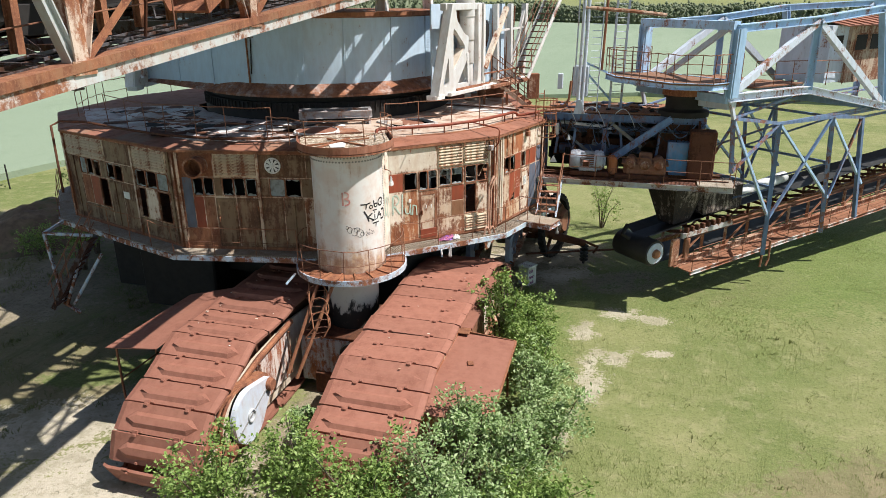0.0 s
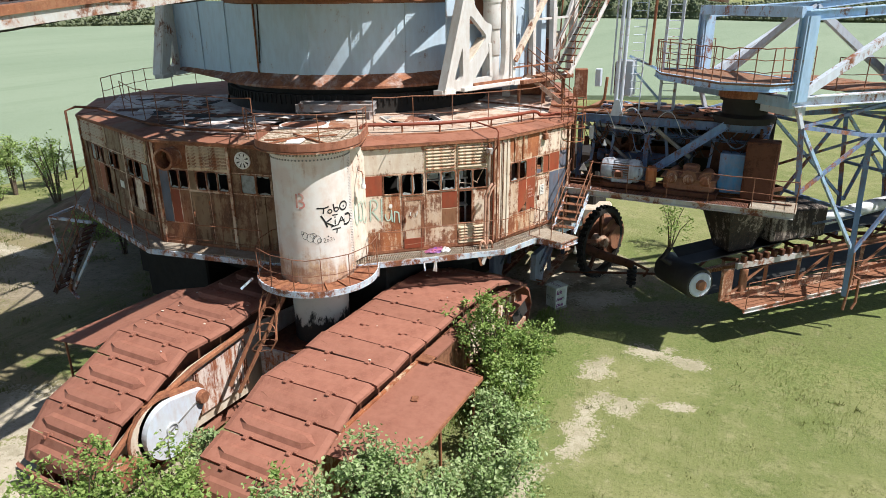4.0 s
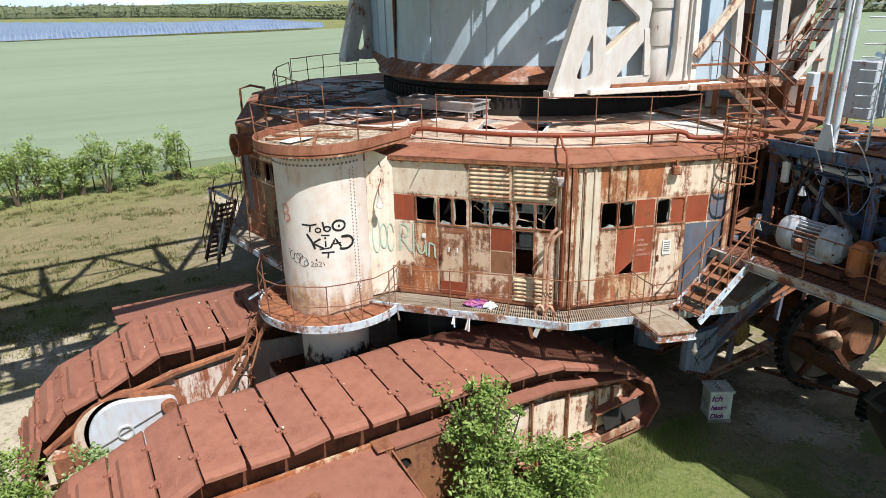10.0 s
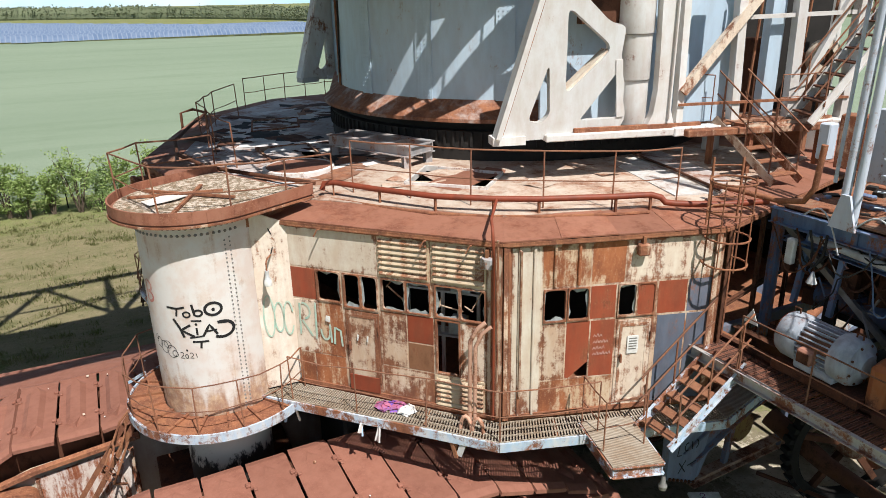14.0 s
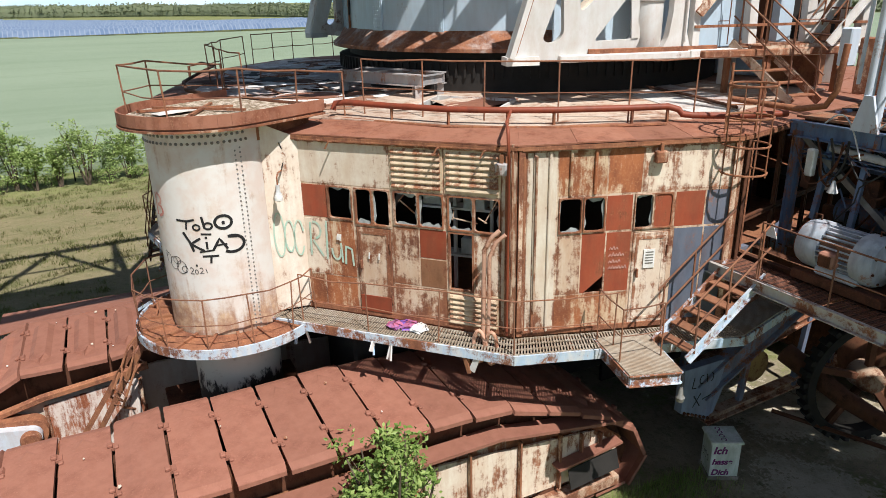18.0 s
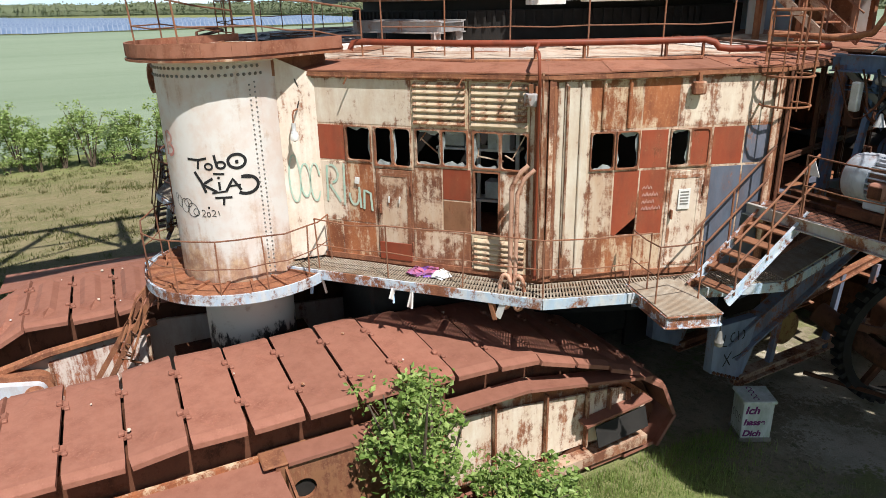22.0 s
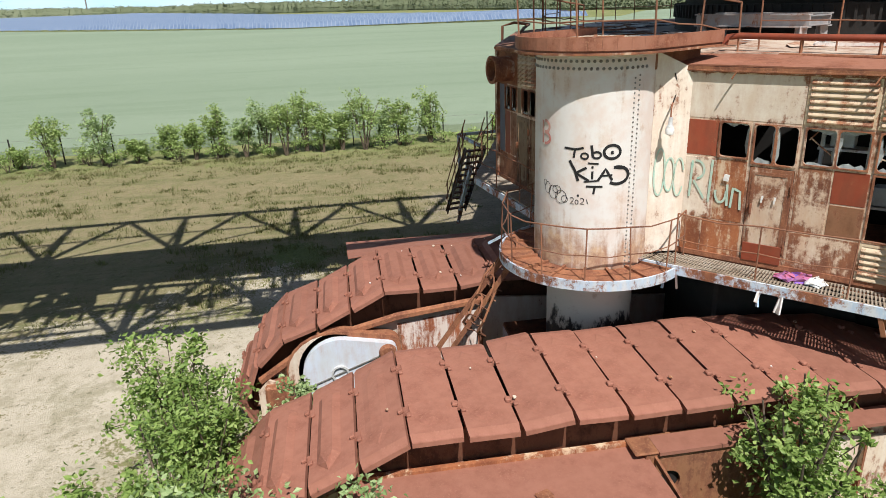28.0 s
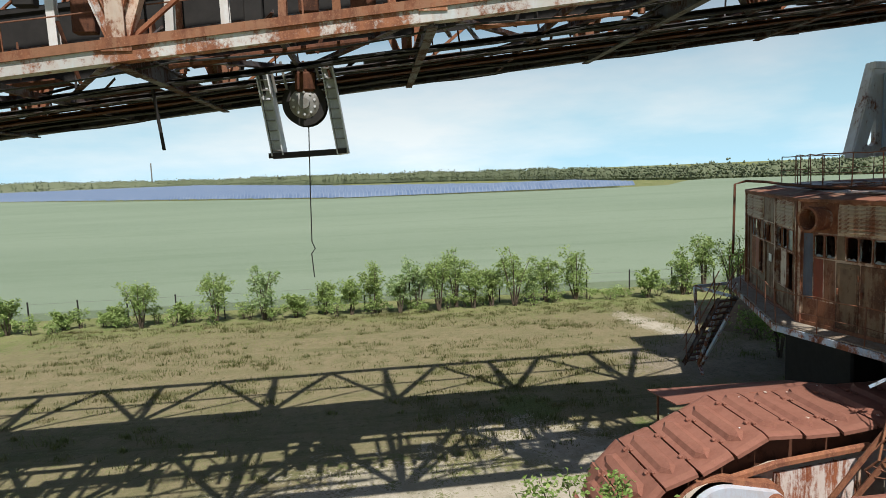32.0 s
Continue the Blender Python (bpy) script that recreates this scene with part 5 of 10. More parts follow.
def column_material():
    m = Nodes("stained_column_paint")
    z = m.n.new("ShaderNodeSeparateXYZ")
    m.l.new(m.tc.outputs["Object"], z.inputs[0])
    runs = m.noise(1.0, 6, 0.62, m.coords((6, 6, 0.5)))
    patch = m.noise(1.6, 8, 0.7)
    fine = m.noise(24, 4, 0.7)
    base = m.mix(m.ramp(m.noise(2.2, 5, 0.6), 0.4, 0.65), (0.665, 0.635, 0.605), (0.635, 0.545, 0.495))
    base = m.mix(m.math("MULTIPLY", m.ramp(patch, 0.5, 0.72), 0.5), base, (0.60, 0.47, 0.37))
    low = m.math("SUBTRACT", 1.0, m.ramp(z.outputs["Z"], 3.95, 5.3))
    f = m.math("ADD", m.math("MULTIPLY", runs, 0.55), m.math("ADD", m.math("MULTIPLY", patch, 0.45), m.math("MULTIPLY", low, 0.235)))
    f = m.math("ADD", f, m.math("MULTIPLY", m.math("SUBTRACT", fine, 0.5), 0.16))
    rust = m.mix(m.ramp(m.noise(5, 6, 0.7), 0.4, 0.66), (0.30, 0.13, 0.06), (0.52, 0.33, 0.19))
    c = m.mix(m.math("MULTIPLY", m.ramp(f, 0.53, 0.76), 0.85), base, rust)
    return m.finish(c, 0.6, 0, m.math("ADD", f, m.math("MULTIPLY", fine, 0.4)), 0.25, 0.01)


COLUMN_SKIN = column_material()
PILLAR = pillar_material()
LITTER = painted("moss_and_paint_litter", (0.55, 0.48, 0.40), 0.5, 0.0, rough=0.95, scale=6.0, base_b=(0.3, 0.24, 0.17), rust=((0.12, 0.1, 0.06), (0.25, 0.16, 0.1), (0.6, 0.5, 0.42)), soft=0.1)
column_thing, column_shell = column()


# ---- walkway round the house ----
def walkway():
    t = thing("walkway", (*CENTRE, 3.9), "steel grating walkway with flaking light blue edge beams", "walkway", kind="structure")
    n = len(RING)
    for i in range(n):
        j = (i + 1) % n
        a, b = RING[i], RING[j]
        w = 0.62
        p, q = outward(a, w), outward(b, w)
        a1, b1 = outward(a, 0.03), outward(b, 0.03)
        bays = 4
        for k in range(bays):
            c0, c1, d0, d1 = a1.lerp(b1, k / bays), a1.lerp(b1, (k + 1) / bays), p.lerp(q, k / bays), p.lerp(q, (k + 1) / bays)
            drop = random.uniform(-0.012, 0.006)
            if i in (0, 1):
                # open grating bars on the sunlit side
                bars = Geo()
                n_bars = max(6, int((c1 - c0).length / 0.05))
                for b_i in range(n_bars):
                    f = (b_i + 0.5) / n_bars
                    bars.beam(v3(c0.lerp(c1, f), 4.09 + drop), v3(d0.lerp(d1, f), 4.09 + drop), 0.024, 0.03)
                for f in (0.02, 0.35, 0.68, 0.98):
                    bars.beam(v3(c0.lerp(d0, f), 4.085 + drop), v3(c1.lerp(d1, f), 4.085 + drop), 0.02, 0.035)
                part("grating_panel", bars, GRATING, t)
            else:
                part("grating_panel", Geo().plate([v3(d1, 4.1 + drop), v3(d0, 4.1 + drop), v3(c0, 4.1 + drop), v3(c1, 4.1 + drop)][::-1], 0.03), GRATING, t)
            part("bearer", Geo().beam(v3(c0, 4.02), v3(d0, 4.02), 0.06, 0.1), RUST, t)
        part("edge_beam", Geo().channel(v3(p, 4.0), v3(q, 4.0), 0.07, 0.17, 0.015), EDGE_BLUE, t)
    return t


def grating_material():
    m = Nodes("rusty_walkway_grating")
    w = m.n.new("ShaderNodeTexWave")
    w.inputs["Scale"].default_value, w.inputs["Distortion"].default_value = 7.0, 0.3
    m.l.new(m.coords(rot=(0, 0, radians(44))), w.inputs["Vector"])
    a = m.noise(2.5, 6, 0.7)
    c = m.mix(m.ramp(a, 0.35, 0.7), (0.42, 0.37, 0.30), (0.30, 0.22, 0.15))
    c = m.mix(m.math("MULTIPLY", m.ramp(w.outputs["Fac"], 0.3, 0.75), 0.5), c, (0.10, 0.075, 0.055))
    return m.finish(c, 0.8, 0.0, w.outputs["Fac"], 0.5, 0.02)


GRATING = grating_material()
walkway_thing = walkway()


# ---- drum of the superstructure ----
def drum():
    cx, cy = CENTRE.x, CENTRE.y
    t = thing("slewing_drum", (cx, cy, 7.58), "pale blue-grey steel drum with a rusty flared skirt", "drum")
    # turntable and teeth coloured black for the shaded gap under the drum
    part("turntable", Geo().lathe([(5.3, 7.5), (5.3, 8.3), (5.05, 8.3), (5.05, 8.75)], 64, (cx, cy, 0)), DARK, t, smooth=30)
    rib = mesh_of("rack_tooth", Geo().box((0, 0, 0), (0.06, 0.05, 0.32)), DARK)
    for k in range(70):
        a = radians(-150 + k * 2.3)
        piece("rack_tooth", rib, t, Matrix.Translation((cx + 5.32 * math.cos(a), cy + 5.32 * math.sin(a), 8.12)) @ Matrix.Rotation(a, 4, "Z"))
    part("skirt", Geo().lathe([(5.2, 8.52), (5.5, 8.52), (5.5, 8.6), (4.98, 8.98)], 72, (cx, cy, 0)), SKIRT, t, smooth=40)
    part("shell", Geo().lathe([(5.0, 8.9), (5.0, 11.4)], 72, (cx, cy, 0)), DRUM_BLUE, t, smooth=40)
    part("top_flange", Geo().lathe([(5.0, 11.3), (5.25, 11.36), (5.25, 11.5), (0.0, 11.5)], 72, (cx, cy, 0)), RUST, t, smooth=40)
    # flat shaded side of the drum house that runs back to the far portal
    a, b = Vector((-14.35, 23.93)), Vector((-20.3, 25.72))
    d = (b - a).normalized()
    for k in range(3):
        p, q = a.lerp(b, k / 3), a.lerp(b, (k + 1) / 3)
        part("side_sheet", Geo().beam(v3(p, 10.1), v3(q, 10.1), 0.08, 2.65), DRUM_BLUE, t)
        part("side_strip", Geo().beam(v3(q - d * 0.1, 10.1), v3(q - d * 0.06, 10.1), 0.16, 2.65), DRUM_BLUE, t)
    part("side_skirt", Geo().plate([v3(a + Vector((0.0, -0.5)), 8.55), v3(a, 8.85), v3(b, 8.85), v3(b + Vector((-0.1, -0.1)), 8.7)], 0.03), SKIRT, t)
    part("rust_seam", Geo().beam((-14.33, 23.86, 8.95), (-14.33, 23.86, 11.4), 0.05, 0.05), RUST, t)
    part("cable", Geo().tube([(-14.1, 23.86, 11.5), (-14.15, 23.84, 10.2), (-14.2, 23.82, 9.3)], 0.025, 6), DARK, t)
    for a0 in (-78, -56, -34, -12, 10):
        a = radians(a0)
        m = pose(cx + 5.02 * math.cos(a), cy + 5.02 * math.sin(a), 10.15, 0, 0, a0)
        strip = part("seam_strip", in_wall(Geo().box((0, 0, 0), (0.03, 0.42, 2.4)), m), DRUM_BLUE, t)
        g = Geo()
        for r in range(24):
            for c in (-0.15, -0.05, 0.05, 0.15):
                g.box((0.02, c, -1.12 + r * 0.097), (0.02, 0.025, 0.025))
        tagged(part("rivets", in_wall(g, m), DRUM_BLUE, strip), kind="stuff")
    return t


SKIRT = painted("rusty_drum_skirt", (0.42, 0.42, 0.42), 0.72, 0.2, soft=0.3)
drum_thing = drum()

# ---- portal plates that carry the superstructure ----
def portal(name, m, label, closed=True):
    """A pierced steel side plate: local x along it, z up from its foot, y its thickness."""
    t = thing(name, m.translation, label, "support frame", "portal frames")

    def plate(nm, outline, holes=(), y0=-0.09, y1=0.09, mat=WHITE_STEEL):
        return part(nm, in_wall(Geo().pierced(outline, holes, y0, y1), m), mat, t)

    part("foot_beam", in_wall(Geo().box((2.55, -0.04, 0.06), (3.2, 0.4, 0.14), bevel=0.02), m), WHITE_STEEL, t)
    part("foot_beam", in_wall(Geo().box((2.9, -0.1, 0.17), (2.7, 0.1, 0.1), bevel=0.01), m), RUST_PALE, t)
    part("foot_plate", in_wall(Geo().prism([(-0.1, -0.2), (0.55, -0.2), (0.55, 0.2), (-0.1, 0.2)], -0.04, 0.12), m), WHITE_STEEL, t)
    # main plate: a raking leg, a web with a triangle cut out, and two slots at its foot
    outline = rounded([(-0.06, 0.0), (0.98, 3.3), (1.5, 3.3), (1.64, 2.72), (2.2, 2.2), (2.53, 2.12), (2.46, 1.57), (2.62, 0.36), (2.45, 0.08)], 0.12)
    holes = [rounded([(1.36, 0.86), (1.36, 2.50), (2.29, 1.73)], 0.2), rounded([(1.02, 1.46), (1.06, 0.5), (0.86, 0.34), (0.62, 0.40), (0.70, 0.62)], 0.12), rounded([(1.66, 0.36), (2.46, 1.34), (2.56, 1.1), (2.57, 0.6), (2.42, 0.38)], 0.1)]
    plate("main_plate", outline, holes)
    # raised flanges along the raking leg and round the triangle
    part("leg_flange", in_wall(Geo().beam((-0.02, -0.13, 0.1), (1.0, -0.13, 3.3), 0.1, 0.34, up=(0, 1, 0)), m), WHITE_STEEL, t)
    part("flange_seam", in_wall(Geo().beam((0.1, -0.11, 0.16), (1.1, -0.11, 3.3), 0.03, 0.06, up=(0, 1, 0)), m), RUST_PALE, t)
    part("hole_lip", in_wall(Geo().beam((1.4, 0.13, 0.9), (2.24, 0.13, 1.66), 0.1, 0.34, up=(0, 1, 0)), m), CREAM, t)
    part("riveted_strap", in_wall(Geo().beam((2.5, -0.1, 0.4), (2.42, -0.1, 1.5), 0.14, 0.03, up=(0, 1, 0)), m), WHITE_STEEL, t)
    # box column of three cans between plate and post
    for k, z in enumerate((0.2, 1.08, 1.96)):
        part("box_column", in_wall(Geo().lathe([(0.30 + 0.02 * k, 0), (0.31 + 0.02 * k, 0.02), (0.31 + 0.02 * k, 0.86), (0.34 + 0.02 * k, 0.87)], 16, (2.9, 0.28, z)), m), WHITE_STEEL, t, smooth=50)
    part("box_column", in_wall(Geo().lathe([(0.37, 0), (0.37, 0.6)], 16, (2.9, 0.28, 2.83)), m), WHITE_STEEL, t, smooth=50)
    plate("post", rounded([(3.2, 3.3), (3.25, 1.67), (3.26, 0.88), (3.2, 0.4), (3.0, 0.05), (3.72, 0.05), (3.57, 0.5), (3.55, 2.4), (3.55, 3.3)], 0.1), (), -0.12, 0.1)
    part("post_flange", in_wall(Geo().beam((3.52, 0.0, 0.3), (3.53, 0.0, 3.3), 0.03, 0.4, up=(0, 1, 0)), m), WHITE_STEEL, t)
    part("head_beam", in_wall(Geo().box((2.3, 0.05, 3.2), (2.9, 0.26, 0.25), bevel=0.02), m), WHITE_STEEL, t)
    if not closed:
        return t
    part("web_plate", in_wall(Geo().box((2.3, 0.75, 1.75), (2.4, 0.06, 3.1)), m), DRUM_BLUE, t)
    # dark box standing in for the shadow in the recess
    part("shadow_gap", in_wall(Geo().box((2.2, 0.5, 2.6), (0.8, 0.3, 0.9)), m), DARK_RUST, t)
    return t


ang_a = math.degrees(math.atan2(27.97 - 24.74, -6.36 + 7.3))
portal("drum_portal", pose(-7.3, 24.68, 8.46, 0, 0, ang_a), "off-white pierced steel portal plate beside the drum")


def side_frame():
    m = pose(-7.3, 24.6, 8.42, 0, 0, ang_a)
    t = thing("stair_tower", (-5.9, 29.4, 8.42), "off-white steel stair tower with braces behind the portal", "stair tower")

    def bar(a, b, w, d, mat, y=0.0, nm="bar"):
        part(nm, in_wall(Geo().beam((a[0], y, a[1]), (b[0], y, b[1]), w, d, up=(0, 1, 0)), m), mat, t)

    part("foot_beam", in_wall(Geo().box((5.6, -0.1, 0.1), (3.8, 0.3, 0.18), bevel=0.02), m), WHITE_STEEL, t)
    part("foot_beam", in_wall(Geo().box((5.4, -0.5, 0.12), (3.2, 0.2, 0.14), bevel=0.02), m), RUST_PALE, t)
    bar((3.86, 0.1), (3.8, 3.3), 0.14, 0.2, WHITE_STEEL, nm="post")
    bar((5.08, 0.1), (4.94, 3.3), 0.17, 0.22, WHITE_STEEL, nm="post")
    bar((5.95, 0.1), (5.95, 3.3), 0.3, 0.26, DRUM_BLUE, 0.3, nm="post")
    bar((6.35, 0.1), (6.25, 3.3), 0.2, 0.2, WHITE_STEEL, nm="post")
    bar((7.6, 0.1), (7.7, 3.3), 0.24, 0.22, WHITE_STEEL, nm="post")
    bar((3.85, 0.86), (5.7, 3.15), 0.16, 0.2, CREAM, -0.1, nm="brace")
    bar((6.4, 0.5), (7.6, 3.0), 0.12, 0.12, WHITE_STEEL, nm="brace")
    bar((3.8, 0.62), (7.6, 0.62), 0.05, 0.08, RUST, -0.1)
    bar((5.2, 2.25), (7.6, 2.3), 0.08, 0.08, WHITE_STEEL)
    # curved web plate between the posts, with the light falling through its arch
    part("arch_plate", in_wall(Geo().pierced(rounded([(3.85, 0.2), (3.85, 3.3), (5.0, 3.3), (5.0, 0.2)], 0.02), [rounded([(4.0, 0.9), (4.0, 2.2), (4.4, 2.75), (4.85, 2.6), (4.9, 2.1), (4.3, 0.9)], 0.3)], 0.2, 0.26), m), DRUM_BLUE, t)
    part("back_plate", in_wall(Geo().box((4.6, 0.9, 1.8), (2.2, 0.05, 3.0)), m), DRUM_BLUE, t)
    part("inner_casing", in_wall(Geo().box((6.9, 1.5, 1.6), (2.4, 0.8, 3.0), bevel=0.03), m), DARK, t)
    part("inner_casing", in_wall(Geo().box((6.0, 1.0, 1.0), (0.8, 0.5, 1.6), bevel=0.03), m), DARK_RUST, t)
    part("hose_reel", in_wall(Geo().lathe([(0.18, -0.1), (0.36, -0.1), (0.36, 0.1), (0.18, 0.1)], 20, m=Matrix.Translation((7.2, 0.3, 1.4)) @ Matrix.Rotation(radians(90), 4, "X")), m), CREAM, t, smooth=40)
    for u in (5.3, 5.6, 6.7, 7.3):
        part("rod", in_wall(Geo().tube([(u, 0.4, 0.2), (u + 0.1, 0.35, 3.2)], 0.03, 6), m), RUST, t)


side_frame()
portal("drum_portal", pose(-20.05, 24.33, 8.5, 0, 0, 104.5) @ Matrix.Scale(-1, 4, (0, 1, 0)), "off-white pierced steel portal plate in shade", False)


# ---- loading boom: a box truss over the left of the machine ----
def boom():
    def z_low(y):
        return 10.12 + 0.102 * y

    def x_near(y):
        return -8.0 + 0.02 * y

    WID, HIGH = 7.4, 6.6
    nodes = [-43.3 + 4.7 * i for i in range(16)]
    t = thing("loading_boom", (-11.6, 8.0, 0), "long rusty box truss boom with faded blue chords", "boom")
    y0, y1 = nodes[0], nodes[-1]
    # far side (k = 1) gets darker paints in place of shade
    for k in (0, 1):
        for a, b in zip(nodes, nodes[1:]):
            p, q = Vector((x_near(a) - k * WID, a, z_low(a))), Vector((x_near(b) - k * WID, b, z_low(b)))
            low = Vector((0, 0, -0.05))
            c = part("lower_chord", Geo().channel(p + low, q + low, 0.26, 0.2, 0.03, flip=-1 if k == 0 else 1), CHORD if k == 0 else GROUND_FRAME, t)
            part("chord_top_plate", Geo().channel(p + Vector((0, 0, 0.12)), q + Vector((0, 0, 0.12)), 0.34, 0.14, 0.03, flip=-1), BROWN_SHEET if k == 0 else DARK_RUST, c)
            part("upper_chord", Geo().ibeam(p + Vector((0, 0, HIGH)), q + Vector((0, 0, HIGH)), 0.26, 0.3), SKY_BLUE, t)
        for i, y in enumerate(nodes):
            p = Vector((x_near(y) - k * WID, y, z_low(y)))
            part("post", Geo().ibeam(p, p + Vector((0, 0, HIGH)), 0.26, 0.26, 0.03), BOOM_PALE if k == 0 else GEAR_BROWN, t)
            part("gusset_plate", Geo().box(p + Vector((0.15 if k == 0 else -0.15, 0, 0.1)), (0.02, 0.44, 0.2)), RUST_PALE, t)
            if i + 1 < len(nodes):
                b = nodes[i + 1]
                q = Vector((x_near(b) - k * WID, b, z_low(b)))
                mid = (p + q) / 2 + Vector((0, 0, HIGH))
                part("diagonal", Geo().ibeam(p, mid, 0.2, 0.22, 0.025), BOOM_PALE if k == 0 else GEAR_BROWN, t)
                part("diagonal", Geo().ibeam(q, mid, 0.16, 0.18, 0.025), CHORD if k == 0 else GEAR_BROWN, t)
                part("cross_tie", Geo().angle(p + Vector((0, 0, HIGH * 0.5)), q + Vector((0, 0, HIGH * 0.5)), 0.1, 0.1), DARK_RUST, t)
                part("cross_tie", Geo().angle(p, q + Vector((0, 0, HIGH * 0.5)), 0.08, 0.08), RUST, t)
    # floor beams and wind bracing underneath, in steel darkened for the shaded underside
    for i, y in enumerate(nodes):
        p = Vector((x_near(y), y, z_low(y) - 0.05))
        q = p - Vector((WID, 0, 0))
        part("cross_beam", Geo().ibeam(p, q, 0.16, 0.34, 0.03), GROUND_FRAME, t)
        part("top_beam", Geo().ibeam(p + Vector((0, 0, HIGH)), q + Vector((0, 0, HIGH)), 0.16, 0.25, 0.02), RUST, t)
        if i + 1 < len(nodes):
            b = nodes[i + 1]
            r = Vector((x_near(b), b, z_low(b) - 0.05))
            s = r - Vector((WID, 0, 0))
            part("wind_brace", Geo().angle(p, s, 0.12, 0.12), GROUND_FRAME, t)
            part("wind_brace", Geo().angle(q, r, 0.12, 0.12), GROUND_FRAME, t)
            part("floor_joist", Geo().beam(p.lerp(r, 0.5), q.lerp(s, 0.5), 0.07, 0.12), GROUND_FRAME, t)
    # stringers, conveyor trough and walkways inside
    ys = [y0, y1]
    for x, w, h, z, mat in ((-3.7, 0.12, 0.24, 1.0, GROUND_FRAME), (-6.3, 0.12, 0.24, 1.0, GROUND_FRAME)):
        part("stringer", Geo().beam((x_near(y0) + x, y0, z_low(y0) + z), (x_near(y1) + x, y1, z_low(y1) + z), w, h), mat, t)
    part("trough", Geo().profile((x_near(y0) - 5.0, y0, z_low(y0) + 1.0), (x_near(y1) - 5.0, y1, z_low(y1) + 1.0), [(-1.3, 0.8), (-0.7, 0.2), (0.7, 0.2), (1.3, 0.8), (1.3, 0.9), (0.66, 0.28), (-0.66, 0.28), (-1.3, 0.9)][::-1]), DARK, t)
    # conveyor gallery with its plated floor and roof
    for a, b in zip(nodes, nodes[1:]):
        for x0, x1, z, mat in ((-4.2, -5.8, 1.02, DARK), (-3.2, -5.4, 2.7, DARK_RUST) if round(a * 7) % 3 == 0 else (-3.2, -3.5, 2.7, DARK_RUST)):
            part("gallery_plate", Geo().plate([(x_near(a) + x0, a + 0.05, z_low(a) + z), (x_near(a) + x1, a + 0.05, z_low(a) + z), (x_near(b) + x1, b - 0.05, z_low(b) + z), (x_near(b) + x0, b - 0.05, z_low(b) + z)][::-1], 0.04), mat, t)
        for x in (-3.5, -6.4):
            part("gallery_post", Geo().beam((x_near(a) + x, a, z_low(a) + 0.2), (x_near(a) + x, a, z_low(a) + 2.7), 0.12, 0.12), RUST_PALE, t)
    # floor plating and cable trays between the chords, patchy towards the tip; black deepens the shade
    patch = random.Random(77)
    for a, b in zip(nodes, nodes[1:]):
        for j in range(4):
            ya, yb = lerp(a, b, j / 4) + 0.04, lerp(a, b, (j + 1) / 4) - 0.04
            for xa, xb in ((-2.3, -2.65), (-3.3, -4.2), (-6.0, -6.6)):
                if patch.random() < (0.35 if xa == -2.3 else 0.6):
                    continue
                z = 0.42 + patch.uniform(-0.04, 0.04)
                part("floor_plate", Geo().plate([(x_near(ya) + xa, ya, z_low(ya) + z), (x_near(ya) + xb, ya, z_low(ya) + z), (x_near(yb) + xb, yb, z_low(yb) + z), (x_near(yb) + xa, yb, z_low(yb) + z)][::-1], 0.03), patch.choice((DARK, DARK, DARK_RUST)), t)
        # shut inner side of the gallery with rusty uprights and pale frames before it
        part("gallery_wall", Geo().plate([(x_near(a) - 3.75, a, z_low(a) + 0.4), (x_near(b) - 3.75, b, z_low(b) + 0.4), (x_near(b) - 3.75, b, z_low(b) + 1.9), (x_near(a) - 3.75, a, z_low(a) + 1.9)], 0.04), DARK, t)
        for j in range(5):
            y = lerp(a, b, (j + 0.4) / 5)
            part("upright", Geo().ibeam((x_near(y) - 1.4, y, z_low(y) + 0.2), (x_near(y) - 1.4 + patch.uniform(-0.1, 0.1), y + patch.uniform(-0.12, 0.12), z_low(y) + 3.2), 0.14, 0.16, 0.02), patch.choice((RUST, RUST, BROWN_SHEET, WHITE_STEEL)), t)
            z = patch.uniform(0.5, 1.6)
            part("side_box", Geo().box((x_near(y) - 1.55, y + 0.45, z_low(y) + z), (0.25, patch.uniform(0.3, 0.7), patch.uniform(0.2, 0.7)), bevel=0.02), patch.choice((DARK_RUST, DARK, DARK_RUST, GEAR_BROWN)), t)
    for x0, x1 in ((-0.2, -1.1), (-6.3, -7.2)):
        for a, b in zip(nodes, nodes[1:]):
            slats = Geo()
            for j in range(8):
                y = lerp(a, b, (j + 0.5) / 8)
                slats.beam((x_near(y) + x0, y, z_low(y) + 0.2), (x_near(y) + x1, y, z_low(y) + 0.2), 0.05, 0.025)
            for x in (x0, (x0 + x1) / 2, x1):
                slats.beam((x_near(a) + x, a, z_low(a) + 0.19), (x_near(b) + x, b, z_low(b) + 0.19), 0.03, 0.05)
            part("walkway_grating", slats, GROUND_FRAME, t)
    rng = random.Random(21)
    for i in range(26):
        y = -18 + i * 1.45
        part("equipment_box", Geo().box((x_near(y) - rng.choice((3.9, 4.4, 5.4, 6.0)), y, z_low(y) + rng.uniform(1.3, 2.0)), (rng.uniform(0.3, 0.7), rng.uniform(0.3, 0.9), rng.uniform(0.3, 1.2)), rng.uniform(-5, 5), bevel=0.02), rng.choice((DARK_RUST, DARK, DARK)), t)
    r = thing("boom_railing", (x_near(5), 5, z_low(5) + 0.2), "rusty tube railing along the boom walkway", "railing", "railings")
